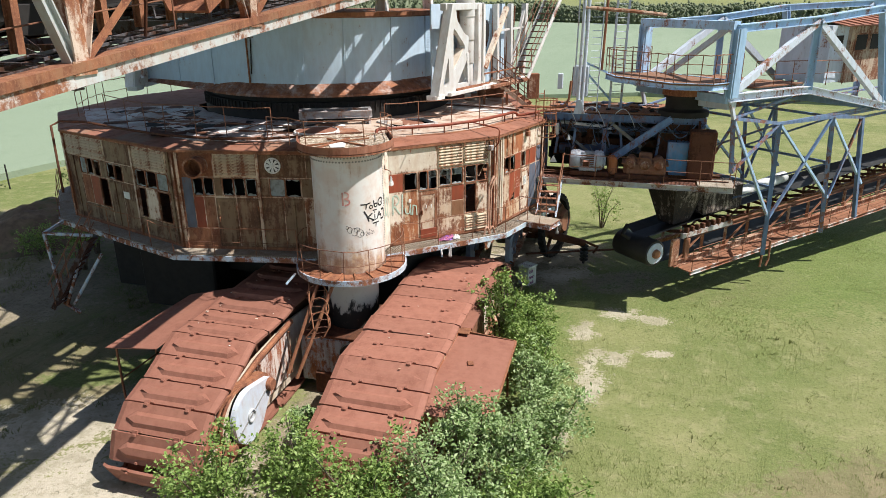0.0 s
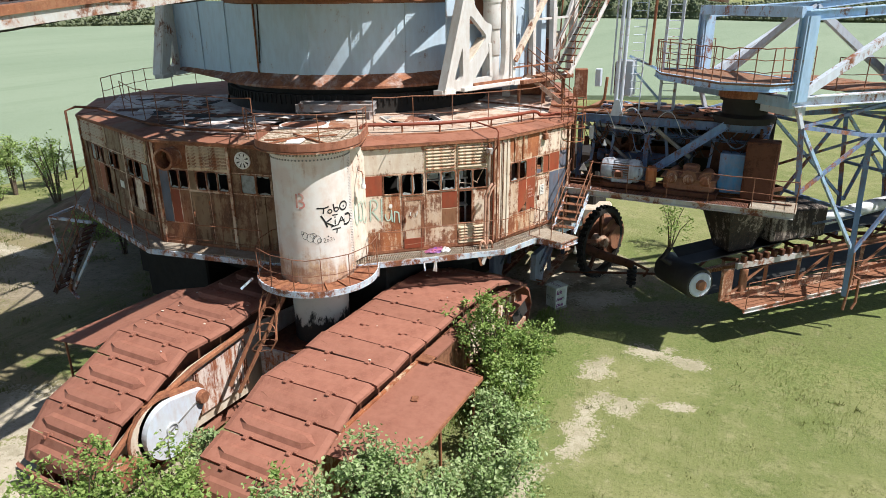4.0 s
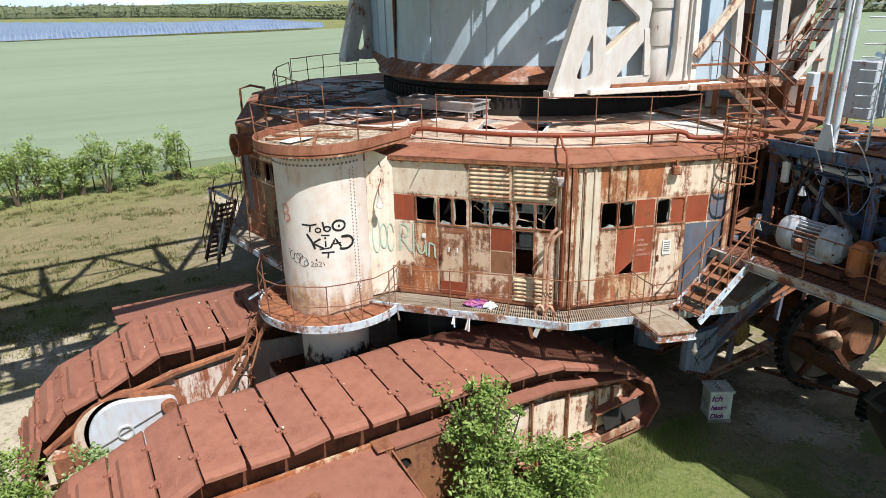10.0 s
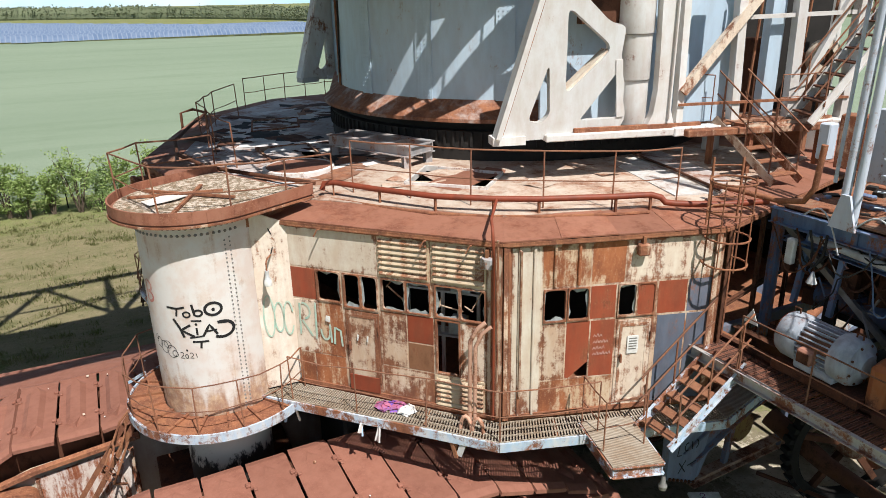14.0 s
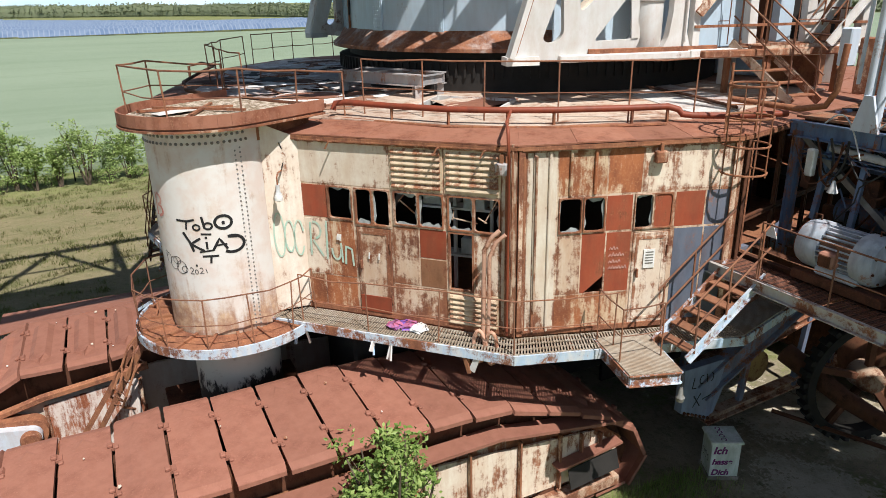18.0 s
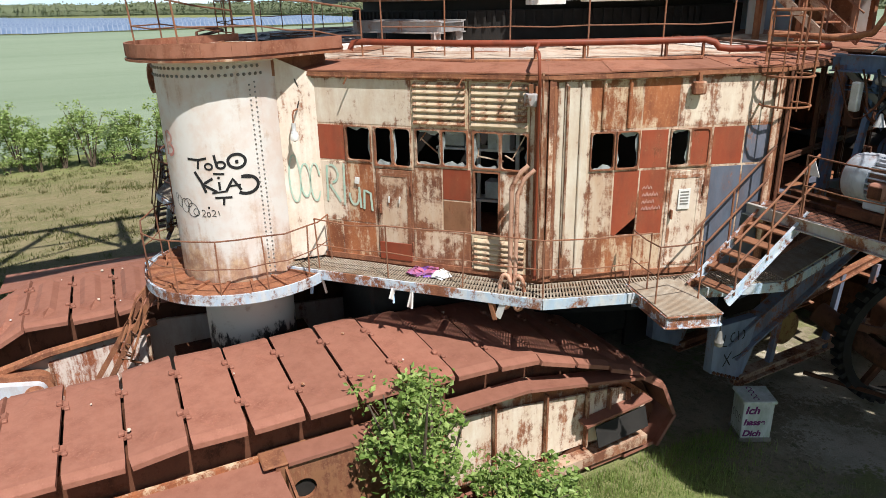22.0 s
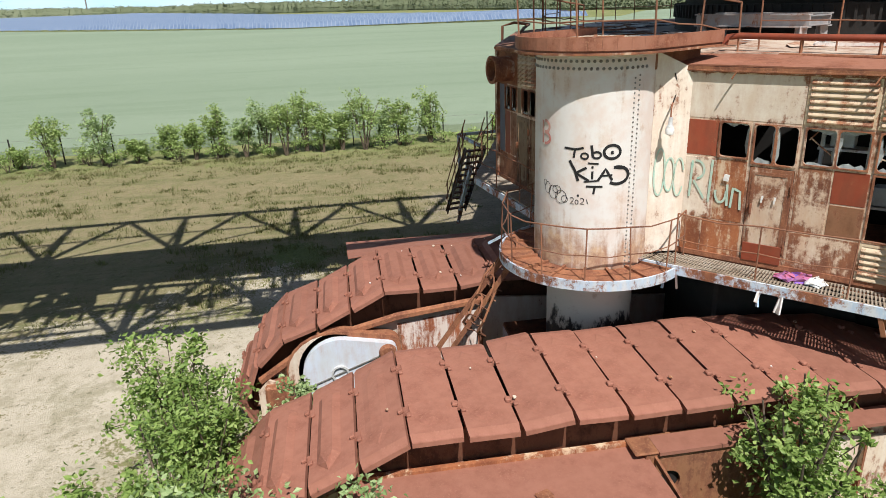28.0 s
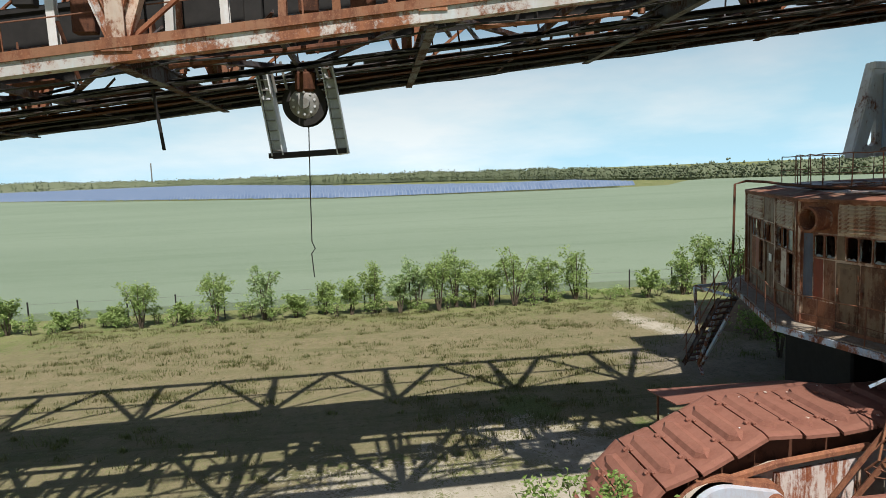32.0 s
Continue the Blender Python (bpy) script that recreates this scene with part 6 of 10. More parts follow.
    rails(r, [(x_near(y) - 0.35, y, z_low(y) + 0.22) for y in (-20, -8, 4, 16)], 1.05, 2.3, 0.02, mids=(0.5,), seed=9)
    # chute that hangs inside the near truss
    part("chute", Geo().profile((x_near(12) - 0.6, 12.0, z_low(12) + 0.4), (x_near(17) - 0.6, 17.5, z_low(17) + 2.6), [(-0.5, 0.45), (-0.45, 0.0), (0.45, 0.0), (0.5, 0.45), (0.46, 0.45), (0.41, 0.05), (-0.41, 0.05), (-0.46, 0.45)][::-1]), BROWN_SHEET, t, "rusty open chute")
    # thin rods, cables and lattice bars between the two lower chords
    for i in range(60):
        y = -22 + i * 0.72
        x = rng.uniform(-6.8, -0.6)
        a, b = rng.uniform(-1.6, 1.6), rng.uniform(-1.2, 1.2)
        part("lattice_bar", Geo().angle((x_near(y) + x, y, z_low(y) + rng.uniform(-0.1, 0.15)), (x_near(y) + min(-0.2, max(-7.2, x + a)), y + b, z_low(y + b) + rng.uniform(-0.1, 0.5)), 0.06, 0.06, 0.01), rng.choice((GROUND_FRAME, DARK, GROUND_FRAME, GREYBLUE_SHEET)), t)
    for k in range(5):
        x = -0.5 - k * 1.6
        part("hung_cable", Geo().tube([(x_near(y) + x, y, z_low(y) - 0.12 - 0.12 * abs(math.sin(y * 0.7 + k))) for y in [-20 + j * 0.9 for j in range(44)]], 0.018, 5), RUBBER, t)
    # pipe and loose rods under the floor
    part("pipe", Geo().tube([(x_near(4) - 0.7, 4.2, z_low(4) - 0.12), (x_near(7) - 0.8, 7.4, z_low(7) - 0.1)], 0.06, 8), DARK_RUST, t)
    part("pipe", Geo().tube([(x_near(9) - 0.9, 9.2, z_low(9) - 0.1), (x_near(12) - 1.2, 12.0, z_low(12) - 0.16)], 0.05, 8), GEAR_BROWN, t)
    # trays added to make the dark band along the boom's underside
    for k, x in enumerate((-2.5, -3.7, -4.9, -6.0)):
        part("cable_tray", Geo().channel((x_near(y0) + x, y0, z_low(y0) - 0.12), (x_near(y1) + x, y1, z_low(y1) - 0.12), 0.24, 0.1, 0.015), (DARK, GROUND_FRAME, DARK_RUST)[k % 3], t)
    for i in range(70):
        y = -18 + 0.5 * i
        x = rng.choice((-0.5, -1.5, -2.6, -3.7, -4.9, -6.0))
        part("hanger_strap", Geo().beam((x_near(y) + x, y, z_low(y) - 0.1), (x_near(y) + x + rng.uniform(-0.3, 0.3), y + rng.uniform(-0.2, 0.2), z_low(y) + rng.uniform(0.3, 0.9)), 0.03, 0.06), rng.choice((DARK, DARK_RUST, GROUND_FRAME)), t)
    part("hanging_rod", Geo().tube([(-11.5, 3.05, 10.5), (-11.45, 3.2, 9.2)], 0.035, 6), DARK, t)
    return t


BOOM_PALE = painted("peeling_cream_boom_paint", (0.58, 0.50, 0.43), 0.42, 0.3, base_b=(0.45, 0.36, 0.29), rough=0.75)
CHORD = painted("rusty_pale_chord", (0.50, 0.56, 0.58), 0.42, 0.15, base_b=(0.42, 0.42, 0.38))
boom_thing = boom()


def winch():
    x = -11.5
    rng_w = random.Random(3)
    t = thing("hanging_winch", (x, 6.1, 8.9), "grey steel winch frame with cable drum hung under the boom", "winch")
    for y0, y1, s in ((5.24, 5.48, 0.95), (6.54, 6.78, 0.95)):
        for k in (-0.28, 0.28):
            part("hanger", Geo().channel((x + k, y0, 10.8), (x + k, y1, 9.0), 0.2, 0.24, 0.025, up=(0, 1, 0)), LIGHT_GREY, t)
        part("hanger_box", Geo().beam((x, y0 + 0.02, 10.8), (x, y1 + 0.02, 9.0), 0.5, 0.2, up=(0, 1, 0)), LIGHT_GREY, t)
        for k in range(9):
            f = (k + 0.5) / 9
            part("rung_bar", Geo().box((x + 0.3, lerp(y0, y1, f), lerp(10.8, 9.0, f)), (0.08, 0.2, 0.025)), GREY_STEEL, t)
        part("web_plate", Geo().plate([(x - 0.28, y0 - 0.05, 10.8), (x + 0.28, y0 - 0.05, 10.8), (x + 0.28, y1 - 0.05, 9.0), (x - 0.28, y1 - 0.05, 9.0)], 0.03), LIGHT_GREY, t)
    part("bottom_bar", Geo().beam((x + 0.3, 5.3, 9.0), (x + 0.3, 6.85, 9.05), 0.1, 0.1), DARK, t)
    part("bottom_bar", Geo().beam((x - 0.3, 5.3, 9.0), (x - 0.3, 6.85, 9.05), 0.1, 0.1), DARK, t)
    m = Matrix.Translation((x, 6.06, 10.02)) @ Matrix.Scale(0.88, 4) @ Matrix.Rotation(radians(90), 4, "Y")
    part("cable_drum", Geo().lathe([(0, -0.3), (0.5, -0.3), (0.5, -0.24), (0.38, -0.24), (0.38, 0.24), (0.5, 0.24), (0.5, 0.3), (0, 0.3)], 28, m=m), DARK, t, smooth=35)
    part("drum_hub", Geo().lathe([(0, 0.44), (0.12, 0.44), (0.13, 0.36), (0.28, 0.34), (0.34, 0.3)], 20, m=m), GREY_STEEL, t, smooth=35)
    for k in range(10):
        a = 2 * math.pi * k / 10
        part("hub_bolt", Geo().lathe([(0.03, 0.32), (0.03, 0.37), (0, 0.37)], 6, m=m @ Matrix.Translation((0.25 * math.cos(a), 0.25 * math.sin(a), 0))), LIGHT_GREY, t)
    for k in range(7):
        y = 5.2 + k * 0.22
        part("winch_rod", Geo().tube([(x + 0.3, y, 10.85), (x + 0.28, y + 0.1, 10.2 + 0.05 * k)], 0.03, 6), rng_w.choice((DARK, DARK_RUST, GREY_STEEL)), t)
    part("gearbox", Geo().box((x + 0.1, 6.1, 10.45), (0.5, 0.4, 0.4), bevel=0.05), DARK_RUST, t)
    part("drum_guard", Geo().lathe([(0.5, -0.34), (0.5, 0.34)], 16, m=m, a0=100, a1=260), DARK, t, smooth=40)
    part("rope", Geo().tube([(x, 6.1, 9.66), (x + 0.02, 6.05, 8.2), (x, 6.02, 7.2), (x, 6.08, 7.05), (x, 6.0, 6.95), (x, 6.03, 6.45)], 0.012, 5), DARK, t)


winch()


# ---- transfer station beside the house ----
def transfer_station():
    t = thing("transfer_station", (0.0, 29.0, 0), "dirty blue two-deck transfer station full of cables", "machine frame")
    # lower deck
    zl, zu = 5.3, 7.6
    for k in range(6):
        bars = Geo()
        x = -3.98 + 1.28 * k
        for b_i in range(26):
            bars.beam((x + 0.03 + b_i * 0.048, 26.53, zl - 0.02), (x + 0.03 + b_i * 0.048, 27.1, zl - 0.02), 0.024, 0.03)
        for y in (26.55, 26.74, 26.92, 27.08):
            bars.beam((x + 0.01, y, zl - 0.025), (x + 1.25, y, zl - 0.025), 0.02, 0.035)
        part("deck_grating", bars, RUST_GRATING, t)
    part("kick_channel", Geo().channel((-3.9, 27.16, zl + 0.02), (3.6, 27.16, zl + 0.02), 0.1, 0.12, 0.012), DARK_RUST, t)
    for y in (27.3, 27.75, 28.3):
        part("motor_girder", Geo().ibeam((-3.7, y, zl - 0.1), (3.4, y, zl - 0.1), 0.16, 0.24, 0.02), RUST if y < 27.5 else DARK_RUST, t)
    # black sheet added so the space below the deck reads as dark
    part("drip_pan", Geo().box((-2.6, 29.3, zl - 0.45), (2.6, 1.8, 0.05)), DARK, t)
    part("edge_beam", Geo().channel((-4.0, 26.5, zl - 0.1), (3.7, 26.5, zl - 0.1), 0.08, 0.2, 0.015), CHORD, t)
    for x in (-3.9, -2.2, -0.6, 1.1, 2.6):
        part("bearer", Geo().beam((x, 26.56, zl - 0.14), (x, 31.2, zl - 0.14), 0.12, 0.2), GREYBLUE_SHEET, t)
    part("landing", Geo().box((3.1, 27.0, zl + 0.02), (1.3, 1.2, 0.04)), GRATING, t)
    # upper deck
    part("upper_plate", Geo().box((-0.5, 29.7, zu + 0.035), (6.2, 2.9, 0.04)), DECK_LITTER, t)
    for k in range(9):
        part("upper_joist", Geo().channel((-3.6, 28.45 + 0.33 * k, zu - 0.05), (2.6, 28.45 + 0.33 * k, zu - 0.05), 0.06, 0.1, 0.012), MID_BLUE if k % 3 else DARK_RUST, t)
    for y in (28.2, 31.15):
        part("upper_beam", Geo().channel((-3.65, y, zu - 0.16), (2.65, y, zu - 0.16), 0.12, 0.28, 0.02), MID_BLUE, t)
    for x in (-3.6, -2.1, -0.5, 1.1, 2.6):
        part("upper_bearer", Geo().beam((x, 28.2, zu - 0.18), (x, 31.2, zu - 0.18), 0.1, 0.2), DEEP_BLUE, t)
    for x, y in ((-3.5, 28.25), (-1.15, 28.25), (2.55, 28.25), (-3.5, 31.1), (-1.15, 31.1), (2.55, 31.1)):
        part("column", Geo().ibeam((x, y, zl - 0.2), (x, y, zu - 0.2), 0.14, 0.16, 0.02), MID_BLUE if x > -3 else DEEP_BLUE, t)
    part("brace", Geo().ibeam((-0.75, 27.92, zl + 0.6), (1.35, 27.92, zu - 0.05), 0.24, 0.26, 0.02), BRACE_BLUE, t)
    part("brace", Geo().beam((-1.0, 28.25, zu - 0.3), (0.3, 28.4, zl + 1.0), 0.12, 0.12), GREY_STEEL, t)
    part("brace", Geo().beam((-3.4, 28.3, zu - 0.3), (-1.3, 28.6, zl + 0.3), 0.1, 0.1), GREY_STEEL, t)
    # black wall added to close off light and darken the inside
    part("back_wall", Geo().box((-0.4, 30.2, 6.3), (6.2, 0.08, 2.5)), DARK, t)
    part("side_wall", Geo().box((2.4, 29.6, 6.4), (0.08, 3.0, 2.1)), DARK_RUST, t)
    part("hopper_body", Geo().box((1.6, 29.3, 6.3), (1.4, 1.6, 1.9)), DARK_RUST, t)
    part("inner_beam", Geo().beam((-3.3, 29.2, 6.9), (2.4, 29.2, 6.7), 0.2, 0.35), DEEP_BLUE, t)
    part("inner_beam", Geo().beam((-3.3, 29.8, 6.2), (2.4, 29.8, 6.2), 0.3, 0.3), DARK_RUST, t)
    part("roller_tube", Geo().tube([(-3.0, 29.0, 6.0), (-0.2, 29.0, 6.0)], 0.22, 14), DEEP_BLUE, t, smooth=40)
    rng = random.Random(8)
    for i in range(18):
        x = rng.uniform(-3.5, 0.6)
        y = rng.uniform(28.1, 28.9)
        z = rng.uniform(6.3, 7.5)
        pts = [(x, y, z)]
        for k in range(5):
            x, y, z = x + rng.uniform(-0.3, 0.3), y + rng.uniform(-0.08, 0.08), max(5.5, z + rng.uniform(-0.45, 0.2))
            pts.append((x, y, z))
        part("cable", Geo().tube(pts, rng.uniform(0.012, 0.03), 5), rng.choice((RUBBER, RUBBER, GREY_STEEL, DEEP_BLUE, DARK_RUST)), t)
    # slack cable loops that hang from the upper beam
    for i in range(26):
        x, y, w, d = rng.uniform(-3.5, 1.6), rng.uniform(27.95, 28.5), rng.uniform(0.3, 1.3), rng.uniform(0.25, 1.0)
        part("cable", Geo().tube([(x + w * k / 10, y + 0.05 * math.sin(k), 7.4 - d * math.sin(math.pi * k / 10) - rng.uniform(0, 0.03)) for k in range(11)], rng.uniform(0.012, 0.024), 5), rng.choice((RUBBER, RUBBER, DARK_RUST, MID_BLUE)), t, smooth=60)
    for x in (-3.1, -2.4, -0.4, 0.9):
        part("hanger", Geo().channel((x, 28.4, zl + 0.6), (x + rng.uniform(-0.3, 0.3), 28.4, zu - 0.2), 0.09, 0.09, 0.01, up=(0, 1, 0)), MID_BLUE, t)
    part("cable_tray", Geo().channel((-3.4, 28.35, 7.05), (2.4, 28.35, 6.95), 0.22, 0.08, 0.01), MID_BLUE, t)
    part("pipe", Geo().tube([(-2.9, 28.3, 7.2), (-1.4, 28.3, 7.1), (-0.9, 28.3, 7.0)], 0.07, 10), LIGHT_GREY, t, smooth=50)
    for i in range(30):
        x, y, z = rng.uniform(-3.5, 2.2), rng.uniform(28.4, 30.5), rng.uniform(5.6, 7.2)
        part("bracket", Geo().box((x, y, z), (rng.uniform(0.1, 0.4), rng.uniform(0.1, 0.3), rng.uniform(0.15, 0.7)), rng.uniform(0, 40), bevel=0.01), rng.choice((DEEP_BLUE, DARK, DARK_RUST, DARK_RUST)), t)
    for x, y, r in ((-2.6, 28.1, 0.35), (-1.6, 28.05, 0.45), (-0.4, 28.05, 0.4)):
        pts = [(x - r + 2 * r * i / 10, y, 7.62 + r * 1.1 * math.sin(math.pi * i / 10) - 0.5 * (i / 10)) for i in range(11)]
        part("hose", Geo().tube(pts, 0.014, 7), LIGHT_GREY, t, smooth=60)
    part("switch_box", Geo().box((-3.05, 28.05, 6.95), (0.15, 0.12, 0.46), bevel=0.02), WHITE, t)
    part("lamp", Geo().lathe([(0.02, 0.2), (0.04, 0.13), (0.09, 0.0)], 12, (-2.55, 28.0, 6.55)), LIGHT_GREY, t, smooth=40)
    part("warning_sign", Geo().plate([(-3.2, 27.3, 5.75), (-2.9, 27.3, 5.75), (-3.05, 27.32, 6.02)], 0.01), WHITE, t)
    # litter on the upper deck
    for i in range(90):
        x, y = rng.uniform(-3.4, 2.4), rng.uniform(28.4, 31.0)
        part("scrap", Geo().box((x, y, zu + rng.uniform(0.06, 0.1)), (rng.uniform(0.08, 0.6), rng.uniform(0.04, 0.2), rng.uniform(0.02, 0.1)), rng.uniform(0, 180), bevel=0.01), rng.choice((DARK, DARK_RUST, MID_BLUE, GREY_STEEL, RUST)), t)
    r = thing("deck_railing", (-3.0, 26.55, zl), "rusty tube railing along the motor deck", "railing", "railings")
    rails(r, [(-2.6, 26.55, zl), (2.5, 26.55, zl), (3.7, 26.5, zl), (3.7, 27.8, zl)], 0.95, 1.25, 0.018, mids=(0.52,), seed=3)
    return t


BRACE_BLUE = painted("bright_worn_blue_paint", (0.16, 0.30, 0.52), 0.24, 0.4, base_b=(0.11, 0.20, 0.36), halo_of=0.2)
DECK_LITTER = painted("littered_deck", (0.20, 0.12, 0.08), 0.5, 0.0, rough=0.95, scale=2.5, base_b=(0.07, 0.055, 0.045))


def rust_grating_material():
    m = Nodes("red_rust_grating")
    w = m.n.new("ShaderNodeTexWave")
    w.inputs["Scale"].default_value, w.inputs["Distortion"].default_value = 9.0, 0.2
    a = m.noise(2.5, 6, 0.7)
    c = m.mix(m.ramp(a, 0.35, 0.7), (0.25, 0.10, 0.06), (0.14, 0.055, 0.035))
    c = m.mix(m.math("MULTIPLY", m.ramp(w.outputs["Fac"], 0.3, 0.75), 0.7), c, (0.04, 0.025, 0.02))
    m.l.new(m.coords(), w.inputs["Vector"])
    return m.finish(c, 0.85, 0.0, w.outputs["Fac"], 0.5, 0.02)


RUST_GRATING = rust_grating_material()
transfer_station()


def motor():
    t = thing("electric_motor", (-1.65, 27.35, 5.32), "grey-white finned electric motor with a rusty terminal box", "motor")
    ax = Matrix.Translation((-1.7, 27.35, 5.90)) @ Matrix.Rotation(radians(90), 4, "Y") @ Matrix.Scale(0.86, 4)
    part("plinth", Geo().box((-1.6, 27.35, 5.42), (1.5, 0.7, 0.16), bevel=0.02), DARK_RUST, t)
    part("stator", Geo().lathe([(0, -0.42), (0.36, -0.42), (0.36, 0.42), (0, 0.42)], 28, m=ax), GEAR_BROWN, t, smooth=35)
    fin = mesh_of("fin", Geo().box((0, 0.385, 0), (0.66, 0.075, 0.028)), MOTOR_PAINT)
    for k in range(22):
        a = radians(-60 + k * 14)
        piece("fin", fin, t, Matrix.Translation((-1.7, 27.35, 5.90)) @ Matrix.Rotation(a, 4, "X") @ Matrix.Scale(0.86, 4))
    part("end_bell", Geo().lathe([(0, 0.82), (0.2, 0.82), (0.26, 0.74), (0.4, 0.7), (0.455, 0.6), (0.455, 0.36), (0.43, 0.31), (0.36, 0.31)], 28, m=ax), MOTOR_PAINT, t, smooth=40)
    part("fan_cowl", Geo().lathe([(0.36, -0.31), (0.43, -0.31), (0.45, -0.4), (0.44, -0.66), (0.4, -0.76), (0.34, -0.78)], 28, m=ax), MOTOR_PAINT, t, smooth=40)
    part("fan_hole", Geo().lathe([(0, -0.70), (0.12, -0.70), (0.34, -0.74)], 20, m=ax), DARK, t)
    part("red_rim", Geo().lathe([(0.33, -0.77), (0.36, -0.80), (0.40, -0.78)], 24, m=ax), RED_SHEET, t, smooth=40)
    part("terminal_box", Geo().box((-1.72, 26.97, 5.84), (0.26, 0.2, 0.24), bevel=0.03), PINK_RUST, t)
    part("box_lid", Geo().box((-1.72, 26.86, 5.84), (0.2, 0.02, 0.18), bevel=0.01), DARK_RUST, t)
    for x in (-2.25, -1.2):
        part("lifting_eye", Geo().tube([(x - 0.05, 27.35, 6.28), (x - 0.05, 27.35, 6.36), (x + 0.05, 27.35, 6.36), (x + 0.05, 27.35, 6.28)], 0.016, 6), DARK_RUST, t)
    for k in range(8):
        a = radians(45 * k + 20)
        part("bell_bolt", Geo().lathe([(0.025, 0.7), (0.025, 0.74), (0, 0.745)], 6, m=ax @ Matrix.Translation((0.36 * math.cos(a), 0.36 * math.sin(a), -0.01))), DARK_RUST, t)
    part("foot", Geo().box((-1.65, 27.35, 5.58), (0.7, 0.6, 0.14), bevel=0.03), MOTOR_PAINT, t)
    part("coupling_guard", Geo().box((-0.74, 27.4, 5.72), (0.34, 0.5, 0.74), 12, bevel=0.08), ORANGE, t, "rust-orange coupling guard")
    g = thing("gearbox", (0.45, 27.5, 5.32), "rusty ribbed gearbox with bolted flanges", "gearbox")
    part("casing", Geo().box((0.5, 27.55, 5.68), (1.6, 0.85, 0.62), bevel=0.14), GEAR_BROWN, g)
    for x, r in ((-0.02, 0.2), (0.5, 0.27), (1.0, 0.21)):
        part("gear_bulge", Geo().lathe([(0, -0.44), (r * 0.9, -0.44), (r, -0.38), (r, 0.38), (r * 0.9, 0.44), (0, 0.44)], 22, m=Matrix.Translation((x, 27.55, 5.9)) @ Matrix.Rotation(radians(90), 4, "X")), GEAR_BROWN, g, smooth=40)
    part("casing_top", Geo().box((0.5, 27.55, 6.12), (0.5, 0.4, 0.3), bevel=0.06), GEAR_BROWN, g)
    part("flange", Geo().box((0.5, 27.55, 5.88), (1.75, 0.95, 0.05), bevel=0.01), GEAR_BROWN, g)
    for x in (-0.02, 0.5, 1.02):
        part("bearing_cap", Geo().lathe([(0, 0.08), (0.1, 0.08), (0.17, 0.0)], 18, m=Matrix.Translation((x, 27.08, 5.85)) @ Matrix.Rotation(radians(90), 4, "X")), RUST_PALE, g, smooth=40)
    part("base", Geo().box((0.4, 27.5, 5.4), (2.0, 1.1, 0.14)), DARK_RUST, g)
    c = thing("control_cabinet", (1.7, 28.1, 5.3), "bright blue sheet-metal cabinet", "cabinet")
    part("body", Geo().box((1.7, 28.1, 6.0), (0.8, 0.5, 1.3), bevel=0.02), BRIGHT_BLUE, c)
    part("door", Geo().box((1.7, 27.84, 6.0), (0.7, 0.02, 1.15), bevel=0.006), BRIGHT_BLUE, c)
    k = thing("rusty_cabinet", (2.6, 27.5, 5.32), "tall dark rusty cabinet", "cabinet")
    part("body", Geo().box((2.55, 27.75, 6.25), (0.95, 0.7, 1.85), bevel=0.03), DARK_RUST, k)
    part("door", Geo().box((2.55, 27.39, 6.25), (0.8, 0.03, 1.7), bevel=0.01), DARK_RUST, k)


PINK_RUST = painted("faded_pink_primer", (0.42, 0.20, 0.15), 0.4, 0.3)
ORANGE = painted("orange_primer", (0.42, 0.12, 0.03), 0.3, 0.3)
BRIGHT_BLUE = painted("bright_blue_sheet", (0.08, 0.30, 0.56), 0.14, 0.3)
motor()


